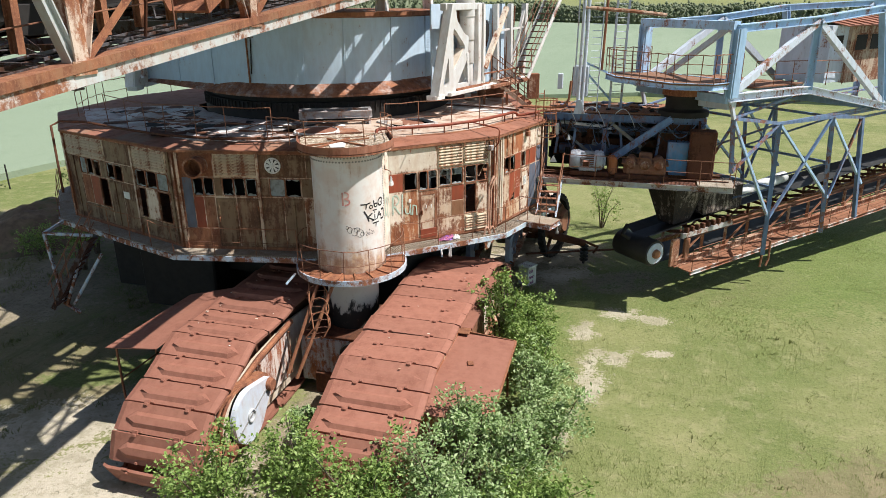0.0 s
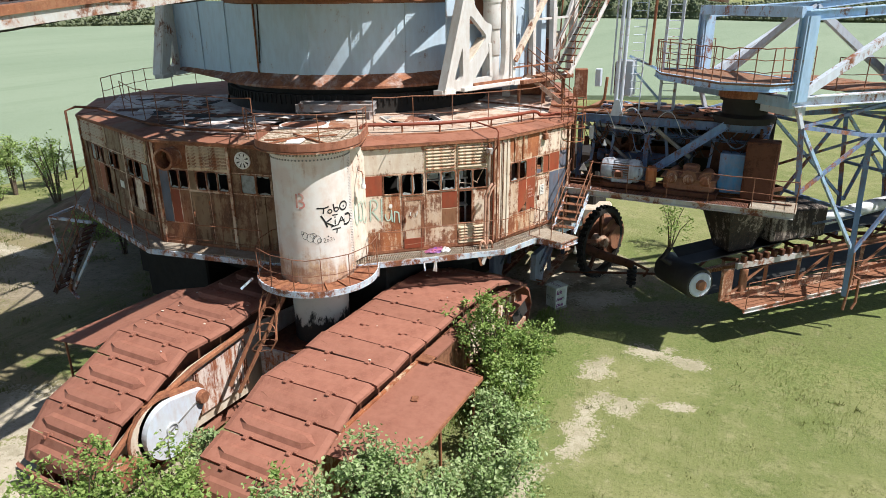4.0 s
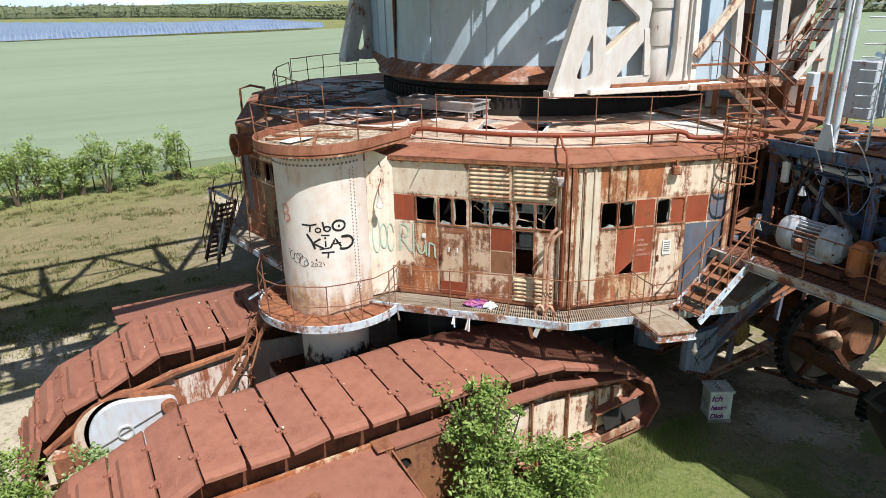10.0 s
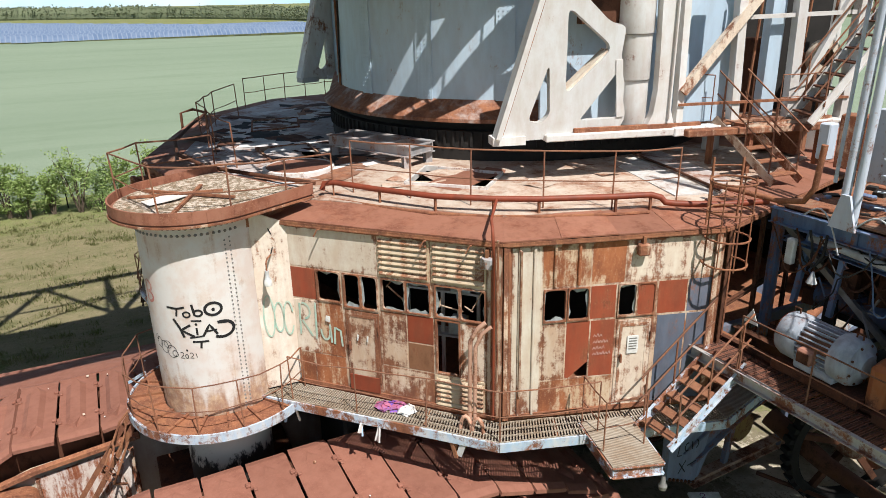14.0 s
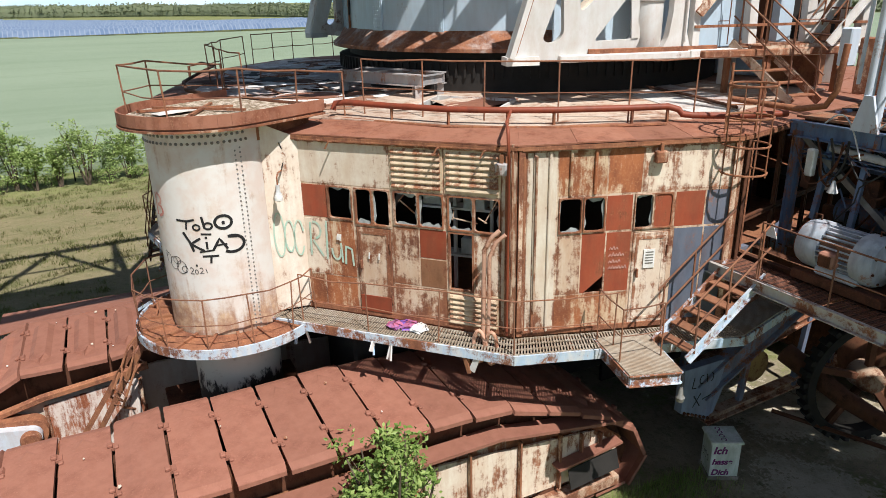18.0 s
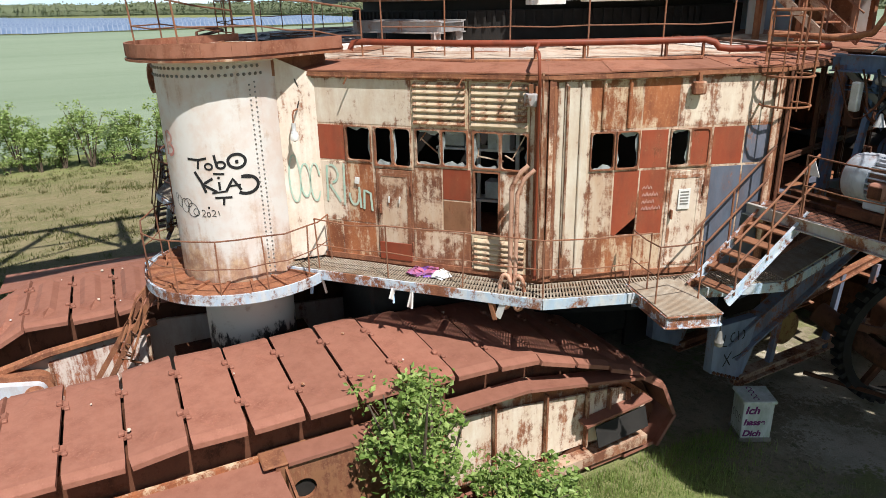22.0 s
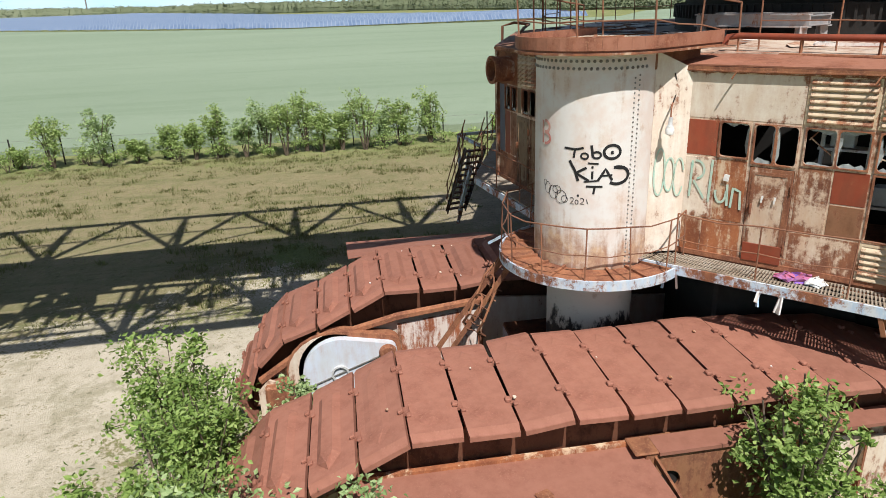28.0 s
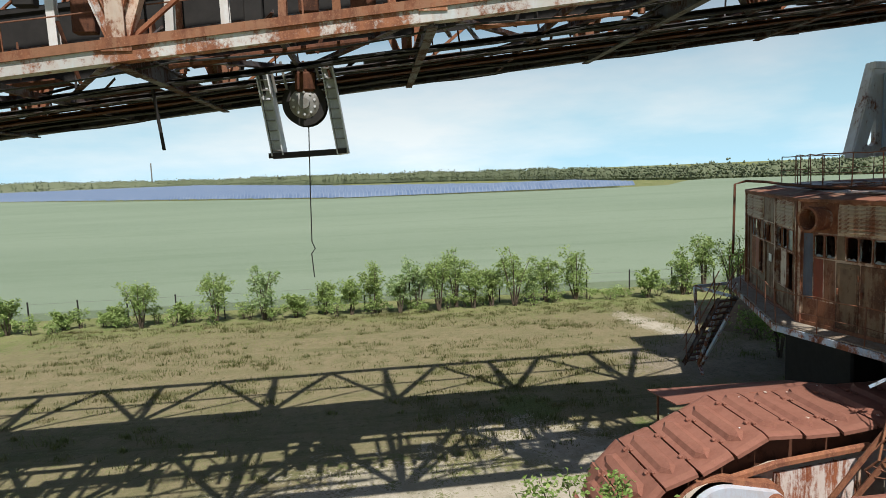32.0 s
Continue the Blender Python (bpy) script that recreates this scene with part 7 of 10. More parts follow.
def mast():
    t = thing("tube_mast", (-2.1, 28.1, 7.6), "tall pale tube mast with a ladder and junction boxes", "mast")
    for x, y in ((-2.28, 28.05), (-2.12, 28.1)):
        part("tube", Geo().tube([(x, y, 7.6), (x + 0.08, y, 13.5)], 0.068, 12), PALE_BLUE, t, smooth=40)
    part("pipe", Geo().tube([(-2.45, 28.0, 8.3), (-2.39, 28.0, 13.5)], 0.03, 8), PALE_BLUE, t)
    for k in range(24):
        part("rung", Geo().tube([(-1.89, 28.2, 8.0 + k * 0.25), (-1.55, 28.35, 8.0 + k * 0.25)], 0.014, 5), PALE_BLUE, t)
    part("ladder_rail", Geo().tube([(-1.55, 28.35, 7.6), (-1.49, 28.35, 13.5)], 0.025, 6), PALE_BLUE, t)
    part("foot_gusset", Geo().plate([(-2.42, 27.95, 7.6), (-1.97, 27.95, 7.6), (-2.14, 27.95, 8.15), (-2.28, 27.95, 8.15)], 0.05), PALE_BLUE, t)
    part("junction_box", Geo().box((-2.3, 29.3, 8.75), (0.6, 0.6, 1.2), bevel=0.02), PALE_BLUE, t)
    part("junction_box", Geo().box((-2.62, 29.3, 8.75), (0.04, 0.5, 1.1), bevel=0.01), DARK_RUST, t)
    part("small_box", Geo().box((-3.05, 28.5, 8.8), (0.2, 0.22, 0.6), bevel=0.02), PALE_BLUE, t)
    part("arm", Geo().tube([(-2.2, 28.05, 11.6), (-0.4, 28.6, 11.45), (0.8, 29.2, 11.3)], 0.07, 8), RUST_PALE, t)
    part("rust_pipe", Geo().tube([(-4.4, 27.5, 7.9), (-3.2, 27.75, 7.85), (-2.75, 27.75, 7.95), (-2.6, 27.75, 8.2), (-2.55, 27.75, 8.9)], 0.05, 8), RUST, t, smooth=50)
    # slim service ladder tower further along
    s = thing("ladder_tower", (-0.95, 29.6, 7.6), "pale blue ladder tower with a tall rusty pole", "ladder")
    for x, y in ((-1.1, 29.5), (-0.65, 29.7)):
        part("leg", Geo().beam((x, y, 7.6), (x + 0.05, y, 13.5), 0.09, 0.09), PALE_BLUE, s)
    for k in range(22):
        part("rung", Geo().tube([(-1.08, 29.5, 7.8 + 0.26 * k), (-0.62, 29.7, 7.8 + 0.26 * k)], 0.014, 5), PALE_BLUE, s)
    part("pole", Geo().tube([(-1.5, 29.3, 9.2), (-1.4, 29.3, 13.5)], 0.05, 8), RUST, s)
    for k in (0, 1):
        part("brace", Geo().beam((-1.1, 29.5, 8.0 + k), (-2.2, 29.2, 9.2 + k * 0.3), 0.08, 0.08), SKY_BLUE, s)


mast()

# ---- bridge and conveyor that run off at forty-six degrees ----
BW, BC = Vector((0.695, 0.719, 0)), Vector((-0.719, 0.695, 0))


def bridge():
    t = thing("conveyor_bridge", (3.15, 27.05, 7.6), "faded light blue truss bridge with a rusty deck", "bridge")
    o = Vector((3.15, 27.05, 0))
    wide = 4.4

    def at(s, c, z):
        return o + BW * s + BC * c + Vector((0, 0, z))

    low = [(0, 8.5), (4.75, 8.48), (10.4, 7.4), (16, 6.6), (22, 6.2)]
    top = [(0, 10.9), (4.7, 11.1), (9.0, 11.45), (16, 11.6), (22, 11.7)]
    for c in (0, wide):
        for (s, z), (s2, z2) in zip(low, low[1:]):
            part("lower_chord", Geo().ibeam(at(s, c, z), at(s2, c, z2), 0.28, 0.3, 0.03), PALE_BLUE, t)
        for (s, z), (s2, z2) in zip(top, top[1:]):
            part("upper_chord", Geo().ibeam(at(s, c, z), at(s2, c, z2), 0.28, 0.28, 0.03), SKY_BLUE, t)
        for (s, z), (s2, z2) in zip(low, top):
            part("post", Geo().ibeam(at(s, c, z), at(s2, c, z2), 0.26, 0.26, 0.03), SKY_BLUE, t)
        part("diagonal", Geo().beam(at(0, c, 8.55), at(4.7, c, 11.05), 0.2, 0.26), PALE_BLUE, t)
        part("diagonal", Geo().beam(at(4.7, c, 11.05), at(10.4, c, 7.45), 0.2, 0.26), PALE_BLUE, t)
        part("diagonal", Geo().beam(at(10.4, c, 7.45), at(16, c, 11.55), 0.2, 0.26), PALE_BLUE, t)
        part("portal_post", Geo().box((0, 0, 0), (0.45, 0.3, 2.4), m=Matrix.Translation(at(0.15, c, 9.7)) @ Matrix.Rotation(radians(46), 4, "Z")), SKY_BLUE, t)
        part("knee", Geo().beam(at(0.2, c, 8.4), at(0.5, c, 7.7), 0.12, 0.12), PALE_BLUE, t)
    part("portal_beam", Geo().beam(at(0, 0, 11.0), at(0, wide, 11.0), 0.35, 0.3), SKY_BLUE, t)
    for s, z in low[:4]:
        part("cross_beam", Geo().beam(at(s, 0, z - 0.05), at(s, wide, z - 0.05), 0.2, 0.3), SKY_BLUE, t)
    part("brace", Geo().beam(at(0.1, 0.3, 11.0), at(0.6, wide - 0.4, 8.7), 0.15, 0.18), PALE_BLUE, t)
    deck = [at(-1.0, -0.1, 9.05), at(0.6, 0.0, 9.05), at(0.6, wide, 9.05), at(-1.3, wide + 0.6, 9.05), at(-1.9, wide - 0.6, 9.05), at(-1.9, 0.9, 9.05)]
    part("deck", Geo().plate(deck[::-1][::-1], 0.06), DECK_LITTER, t)
    for a, b in zip(deck, deck[1:] + deck[:1]):
        part("deck_edge", Geo().channel(a - Vector((0, 0, 0.1)), b - Vector((0, 0, 0.1)), 0.08, 0.24, 0.02), SKY_BLUE, t)
    part("long_deck", Geo().plate([at(2.0, 0.4, 8.72), at(5, 0.4, 8.7), at(5, 1.4, 8.7), at(2.0, 1.4, 8.72)], 0.05), DECK_LITTER, t)
    for k in range(14):
        s0 = 2.6 + 1.4 * k
        z0, z1 = (lerp(8.5, 7.4, max(0.0, min(1.0, (q - 4.75) / 5.65))) - max(0.0, q - 10.4) * 0.14 + 0.24 for q in (s0, s0 + 1.36))
        part("floor_plate", Geo().plate([at(s0, 1.5, z0), at(s0 + 1.36, 1.5, z1), at(s0 + 1.36, 4.2, z1), at(s0, 4.2, z0)], 0.04), DECK_LITTER, t)
    c = at(0.2, 2.1, 0)
    part("slew_ring", Geo().lathe([(0, 7.6), (0.95, 7.6), (0.95, 7.8), (0.7, 7.88), (0.7, 8.3), (0.8, 8.3), (0.8, 8.95), (0, 8.95)], 36, (c.x, c.y, 0)), DARK, t, smooth=35)
    part("slew_collar", Geo().lathe([(0.8, 8.4), (0.86, 8.4), (0.86, 8.95)], 36, (c.x, c.y, 0)), BROWN_SHEET, t, smooth=35)
    part("belly_plate", Geo().beam(at(0.4, 0.1, 8.3), at(0.4, 2.2, 8.3), 0.5, 0.5), PALE_BLUE, t)
    r = thing("bridge_railing", deck[0], "rusty bent railing round the bridge deck", "railing", "railings")
    rails(r, deck[2:] + deck[:2], 1.0, 0.42, 0.02, mids=(0.35, 0.68), wobble=0.05, seed=12)
    r = thing("bridge_railing", at(2.0, 0.5, 8.7), "rusty bent railing round the bridge deck", "railing", "railings")
    rails(r, [at(2.1, 0.5, 8.65), at(9.0, 0.5, 8.4)], 1.0, 1.1, 0.02, mids=(0.5,), wobble=0.03, seed=14)
    # lattice legs from the bridge down to the conveyor
    legs = thing("bridge_trestle", at(3.5, 0, 1.5), "blue lattice trestle between bridge and conveyor", "trestle")
    for c in (0.1, wide - 0.1):
        pts = [(0.6, 7.7), (3.45, 7.25), (7.0, 7.2), (9.2, 7.0)]
        foot = [(0.9, 5.6), (3.7, 3.3), (7.7, 3.6), (10.2, 3.9)]
        for (s, z), (s2, z2) in zip(pts, foot):
            part("leg", Geo().beam(at(s, c, z), at(s2, c, z2 - 1.6 if s > 1 else z2), 0.16, 0.16), MID_BLUE, legs)
        for (s, z), (s2, z2) in zip(pts, pts[1:]):
            part("tie", Geo().beam(at(s, c, z), at(s2, c, z2), 0.12, 0.12), MID_BLUE, legs)
        for (s, z), (s2, z2) in zip(pts, foot[1:]):
            part("brace", Geo().beam(at(s, c, z), at(s2, c, z2), 0.1, 0.1), SKY_BLUE, legs)
        for (s, z), (s2, z2) in zip(foot, pts[1:]):
            part("brace", Geo().beam(at(s, c, z), at(s2, c, z2), 0.1, 0.1), MID_BLUE, legs)
        for (s, z), (s2, z2) in zip(pts, low[1:]):
            part("hanger", Geo().beam(at(s, c, z), at(s2, c, 8.4 if s2 < 6 else 7.4), 0.09, 0.09), MID_BLUE, legs)
    for s, z in ((3.45, 7.25), (3.7, 4.6), (7.0, 7.2), (7.4, 5.2)):
        part("tie", Geo().beam(at(s, 0.1, z), at(s, wide - 0.1, z), 0.1, 0.1), MID_BLUE, legs)
        part("brace", Geo().beam(at(s, 0.1, z), at(s, wide - 0.1, z - 2.0), 0.08, 0.08), MID_BLUE, legs)
    # driver's cabin on the bridge
    k = thing("bridge_cabin", at(9.0, 2, 8.4), "blue and rusty cabin with a red sheet roof", "cabin")
    turn = Matrix.Rotation(radians(46), 4, "Z")
    part("body", Geo().box((0, 0, 0), (4.6, 2.6, 2.3), m=Matrix.Translation(at(10.6, 2.0, 9.6)) @ turn), CABIN, k)
    part("front_wall", Geo().box((0, 0, 0), (1.2, 2.3, 2.3), m=Matrix.Translation(at(7.7, 2.0, 9.65)) @ turn), PALE_BLUE, k)
    roof_m = Matrix.Translation(at(10.4, 2.0, 10.85)) @ turn
    part("roof", in_wall(Geo().plate([(-2.9, -1.6, -0.05), (2.6, -1.6, -0.05), (2.6, 0, 0.25), (-2.9, 0, 0.25)], 0.04).plate([(2.6, 1.6, -0.05), (-2.9, 1.6, -0.05), (-2.9, 0, 0.25), (2.6, 0, 0.25)], 0.04), roof_m), ROOF_RED, k)
    for i in range(8):
        part("roof_seam", in_wall(Geo().beam((-2.6 + i * 0.7, -1.6, -0.02), (-2.6 + i * 0.7, 0, 0.28), 0.04, 0.04), roof_m), ROOF_RED, k)
    for s in (9.0, 10.1, 11.2, 12.3):
        part("window_frame", Geo().box((0, 0, 0), (0.9, 0.05, 0.75), m=Matrix.Translation(at(s, 0.68, 10.1)) @ turn), RUST_PALE, k)
        part("pane", Geo().box((0, 0, 0), (0.78, 0.03, 0.62), m=Matrix.Translation(at(s, 0.65, 10.1)) @ turn), DARK, k)
    part("pane", Geo().box((0, 0, 0), (0.5, 0.04, 0.6), m=Matrix.Translation(at(7.7, 0.84, 10.1)) @ turn), DARK, k)


CABIN = painted("rusty_cabin_sheet", (0.55, 0.46, 0.36), 0.62, 0.6)
bridge()


def conveyor():
    o = Vector((1.3, 27.4, 0))
    t = thing("belt_conveyor", (4.0, 31.0, 1.0), "rusty belt conveyor with a black head pulley", "conveyor")

    def at(s, c, z):
        return o + BW * s + BC * c + Vector((0, 0, z + 0.045 * s))

    wide = 2.1
    m = Matrix.Translation(at(0, wide / 2, 2.15)) @ Matrix.Rotation(radians(136), 4, "Z") @ Matrix.Rotation(radians(90), 4, "Y")
    pulley = part("pulley", Geo().lathe([(0, -0.95), (0.52, -0.95), (0.55, -0.9), (0.55, 0.9), (0.52, 0.95), (0, 0.95)], 32, m=m), RUBBER, t, smooth=35)
    part("pulley_rim", Geo().lathe([(0.18, -0.98), (0.3, -0.99), (0.42, -1.0), (0.45, -0.96)], 28, m=m), PALE_BLUE, pulley, smooth=35)
    part("pulley_hub", Geo().lathe([(0, -1.1), (0.17, -1.1), (0.2, -0.96)], 20, m=m), GEAR_BROWN, pulley, smooth=35)
    # belt
    line = [(0.0, 2.7), (1.2, 2.75), (4.0, 2.9), (24.0, 3.0)]
    for (s, z), (s2, z2) in zip(line, line[1:]):
        part("belt", Geo().add([at(s, 0.25, z + 0.2), at(s, 0.7, z), at(s, wide - 0.7, z), at(s, wide - 0.25, z + 0.2), at(s2, 0.25, z2 + 0.2), at(s2, 0.7, z2), at(s2, wide - 0.7, z2), at(s2, wide - 0.25, z2 + 0.2)], [(0, 4, 5, 1), (1, 5, 6, 2), (2, 6, 7, 3)]), RUBBER, t)
    part("return_belt", Geo().plate([at(0, 0.3, 1.6), at(24, 0.3, 1.6), at(24, wide - 0.3, 1.6), at(0, wide - 0.3, 1.6)], 0.02), RUBBER, t)
    for c in (0.0, wide):
        part("side_girder", Geo().ibeam(at(1.0, c, 1.5), at(24, c, 1.5), 0.2, 0.3, 0.03), RUST_PALE, t)
        part("upper_rail", Geo().channel(at(1.6, c, 2.55), at(24, c, 2.55), 0.12, 0.2, 0.02), GEAR_BROWN, t)
        for i in range(16):
            s = 1.2 + i * 1.45
            part("stand", Geo().beam(at(s, c, 1.6), at(s, c, 2.5), 0.1, 0.12), RUST_PALE, t)
            if i % 2 == 0:
                part("brace", Geo().beam(at(s, c, 1.6), at(s + 1.45, c, 2.5), 0.07, 0.07), GEAR_BROWN, t)
    for i in range(22):
        s = 1.5 + i * 1.0
        part("idler", Geo().tube([at(s, 0.15, 2.78), at(s, 0.75, 2.6), at(s, wide - 0.75, 2.6), at(s, wide - 0.15, 2.78)], 0.07, 8), DARK_RUST, t)
    for i in range(9):
        part("idler_bracket", Geo().box((0, 0, 0), (0.14, 0.2, 0.22), m=Matrix.Translation(at(1.6 + i * 0.32, -0.02, 2.85)) @ Matrix.Rotation(radians(46), 4, "Z"), bevel=0.02), DARK_RUST, t)
    part("skirt_board", Geo().beam(at(1.3, -0.05, 2.65), at(4.4, -0.05, 2.62), 0.12, 0.2), CHORD, t)
    part("end_cheek", Geo().box((0, 0, 0), (0.5, 0.12, 1.2), m=Matrix.Translation(at(1.0, -0.02, 2.0)) @ Matrix.Rotation(radians(46), 4, "Z"), bevel=0.04), RUST_PALE, t)
    part("end_cheek", Geo().box((0, 0, 0), (0.3, 0.16, 1.0), m=Matrix.Translation(at(1.7, -0.02, 2.0)) @ Matrix.Rotation(radians(46), 4, "Z"), bevel=0.04), GEAR_BROWN, t)
    # walkway on the near side
    for i in range(15):
        s = 1.2 + 1.5 * i
        part("walkway_plate", Geo().plate([at(s, -0.75, 1.32), at(s + 1.46, -0.75, 1.32), at(s + 1.46, -0.1, 1.34), at(s, -0.1, 1.34)], 0.03), GEAR_BROWN, t)
    part("walkway_edge", Geo().channel(at(1.2, -0.77, 1.28), at(23.5, -0.77, 1.28), 0.07, 0.16, 0.015), CHORD, t)
    r = thing("conveyor_railing", at(1.3, -0.75, 1.3), "rusty tube railing beside the conveyor", "railing", "railings")
    rails(r, [at(1.3, -0.75, 1.34), at(23, -0.75, 1.34)], 0.95, 1.5, 0.018, mids=(0.5,), seed=33)
    part("hook_pipe", Geo().tube([at(5.2, -0.6, 3.6), at(5.4, -0.9, 3.5), at(5.5, -1.0, 2.0), at(5.4, -1.0, 0.6)], 0.05, 7), GEAR_BROWN, t)
    part("hook_pipe", Geo().tube([at(5.8, -0.6, 1.8), at(5.9, -1.0, 1.7), at(5.95, -1.0, 0.8), at(5.8, -1.0, 0.55)], 0.05, 7), GEAR_BROWN, t)
    part("press_tube", Geo().tube([at(5.0, 0.6, 3.5), at(9.0, 0.9, 3.6)], 0.26, 14), LIGHT_GREY, t, smooth=40)
    # discharge hopper above the belt
    h = thing("feed_hopper", at(1.8, 1.0, 3.2), "blackened funnel hopper above the belt", "hopper")

    def ringq(k, z):
        return [at(2.0 - k, 1.05 - k * 0.8, z), at(2.0 + k, 1.05 - k * 0.8, z), at(2.0 + k, 1.05 + k * 0.8, z), at(2.0 - k, 1.05 + k * 0.8, z)]

    a, b, c = ringq(1.0, 5.1), ringq(0.95, 4.4), ringq(0.5, 2.9)
    part("funnel", Geo().add(a + b + c, [(i, (i + 1) % 4, 4 + (i + 1) % 4, 4 + i) for i in range(4)] + [(4 + i, 4 + (i + 1) % 4, 8 + (i + 1) % 4, 8 + i) for i in range(4)]), HOPPER, h)
    for p, q in zip(a, a[1:] + a[:1]):
        part("rim", Geo().beam(p, q, 0.12, 0.12), DARK_RUST, h)
    part("chute_box", Geo().box((0, 0, 0), (2.4, 1.5, 1.2), m=Matrix.Translation(at(4.2, 1.05, 3.6)) @ Matrix.Rotation(radians(46), 4, "Z"), bevel=0.1), HOPPER, h)
    part("scraper_arm", Geo().tube([at(-0.6, 1.0, 2.7), at(-0.9, 1.1, 2.9), at(-0.55, 1.2, 3.2)], 0.09, 8), DARK, t)


HOPPER = painted("blackened_hopper", (0.40, 0.36, 0.32), 0.75, 0.5, rust=((0.02, 0.018, 0.016), (0.045, 0.035, 0.03), (0.15, 0.07, 0.04)))
conveyor()


# one strut paint in two tones: dim where shaded, paler where lit
DIM_BLUE = painted("shaded_strut_blue", (0.14, 0.185, 0.27), 0.3, 0.4, base_b=(0.085, 0.105, 0.15), halo_of=0.25)
STRUT_BLUE = painted("lit_strut_blue", (0.27, 0.33, 0.43), 0.22, 0.4, base_b=(0.18, 0.22, 0.29), halo_of=0.25)


# ---- supports under the transfer station ----
def under_chassis():
    # dark block added to hide the sunlit field behind the shaded station
    t = thing("void_filler_chassis", (-6.4, 34.5, 0.0), "black chassis added to fill the dark void below the station", "crawler")
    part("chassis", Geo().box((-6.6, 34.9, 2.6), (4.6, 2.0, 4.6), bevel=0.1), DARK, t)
    part("track_frame", Geo().box((-6.4, 34.3, 0.95), (5.0, 1.2, 1.7), bevel=0.3), DARK_RUST, t)
    for k in range(10):
        part("track_plate", Geo().box((-8.6 + k * 0.48, 34.25, 1.84), (0.45, 1.5, 0.06), bevel=0.01), RUST, t)
    for x, z in ((-8.0, 3.1), (-6.4, 3.3), (-5.0, 2.9)):
        part("rib", Geo().box((x, 33.85, z), (0.18, 0.25, 2.2)), DARK_RUST, t)
    return t


crawler_under = under_chassis()


def under_station():
    t = thing("blue_support_frame", (-5.4, 29.5, 0.0), "faded blue riveted support strut with spray tags", "support frame")
    for x in (-4.85, -6.6):
        part("strut", Geo().ibeam((x, 28.1, 1.5), (x + 0.3, 32.2, 4.2), 0.3, 0.5, 0.04), DIM_BLUE, t)
        part("foot_plate", Geo().plate([(x + 0.1, 27.55, 1.15), (x + 0.1, 28.4, 0.75), (x + 0.1, 28.75, 2.2), (x + 0.1, 27.55, 2.2)], 0.2), STRUT_BLUE, t)
        part("post", Geo().beam((x, 28.45, 0.75), (x, 28.95, 2.0), 0.12, 0.12), STRUT_BLUE, t)
        part("lower_beam", Geo().ibeam((x, 28.4, 0.72), (x, 33.0, 1.0), 0.25, 0.25, 0.03), RUST_PALE, t)
        part("upper_beam", Geo().ibeam((x, 28.0, 2.95), (x + 0.2, 33.0, 3.9), 0.3, 0.4, 0.03), DIM_BLUE, t)
        part("mid_beam", Geo().ibeam((x, 29.8, 2.2), (x, 33.0, 2.9), 0.16, 0.2, 0.02), RUST_PALE, t)
        for y in (29.4, 31.2, 32.4):
            part("post", Geo().beam((x, y, 0.8), (x, y + 0.2, 2.6), 0.12, 0.12), DIM_BLUE, t)
    for k in range(7):
        part("bolt", Geo().lathe([(0.035, 0), (0.035, 0.04), (0, 0.05)], 8, m=Matrix.Translation((-4.74, 27.62 + k * 0.12, 1.16 - k * 0.055)) @ Matrix.Rotation(radians(90), 4, "Y")), DARK_RUST, t)
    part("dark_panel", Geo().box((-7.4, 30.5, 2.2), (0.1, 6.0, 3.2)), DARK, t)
    part("wheel_disc", Geo().lathe([(0, 0.06), (0.3, 0.06), (0.4, 0.0), (0.4, -0.1)], 24, m=Matrix.Translation((-5.2, 30.3, 1.35)) @ Matrix.Rotation(radians(90), 4, "Y")), YELLOW, t, "faded yellow wheel disc", smooth=35)
    # rusty coupling arm with buffer springs
    a = thing("coupling_arm", (-2.4, 30.8, 0.0), "dark rusty coupling arm with coil buffers", "coupling arm")
    part("arm", Geo().tube([(-4.6, 30.4, 2.0), (-3.2, 30.6, 1.5), (-1.8, 31.0, 1.1)], [0.24, 0.2, 0.16], 12), DARK_RUST, a, smooth=40)
    for k in range(5):
        part("coil", Geo().lathe([(0.05, -0.05), (0.2, -0.03), (0.2, 0.03), (0.05, 0.05)], 18, (-1.8, 31.0, 0.98 - k * 0.17)), DARK, a, smooth=40)
    part("spindle", Geo().tube([(-1.8, 31.0, 1.1), (-1.8, 31.0, 0.1)], 0.06, 8), DARK, a)
    part("side_rod", Geo().tube([(-1.8, 31.0, 1.2), (-1.2, 31.2, 0.9), (-1.4, 31.5, 0.5)], 0.06, 8), DARK_RUST, a)
    part("tow_bar", Geo().tube([(-4.4, 30.0, 0.7), (1.5, 33.0, 0.5)], 0.05, 7), DARK_RUST, a)
    w = crawler_under
    m = Matrix.Translation((-3.3, 31.4, 1.75)) @ Matrix.Rotation(radians(72), 4, "Z") @ Matrix.Rotation(radians(90), 4, "X")
    # rim and teeth are black to imitate the deck's shade on them
    part("rim", Geo().lathe([(1.28, 0.14), (1.46, 0.14), (1.46, -0.14), (1.28, -0.14), (1.28, 0.14)], 40, m=m), DARK, w, smooth=35)
    tooth = mesh_of("tooth", Geo().box((0, 0, 0), (0.12, 0.12, 0.24)), DARK)
    for k in range(36):
        piece("tooth", tooth, w, m @ Matrix.Rotation(radians(10 * k), 4, "Z") @ Matrix.Translation((1.5, 0, 0)))
    for k in range(5):
        a = radians(20 + 72 * k)
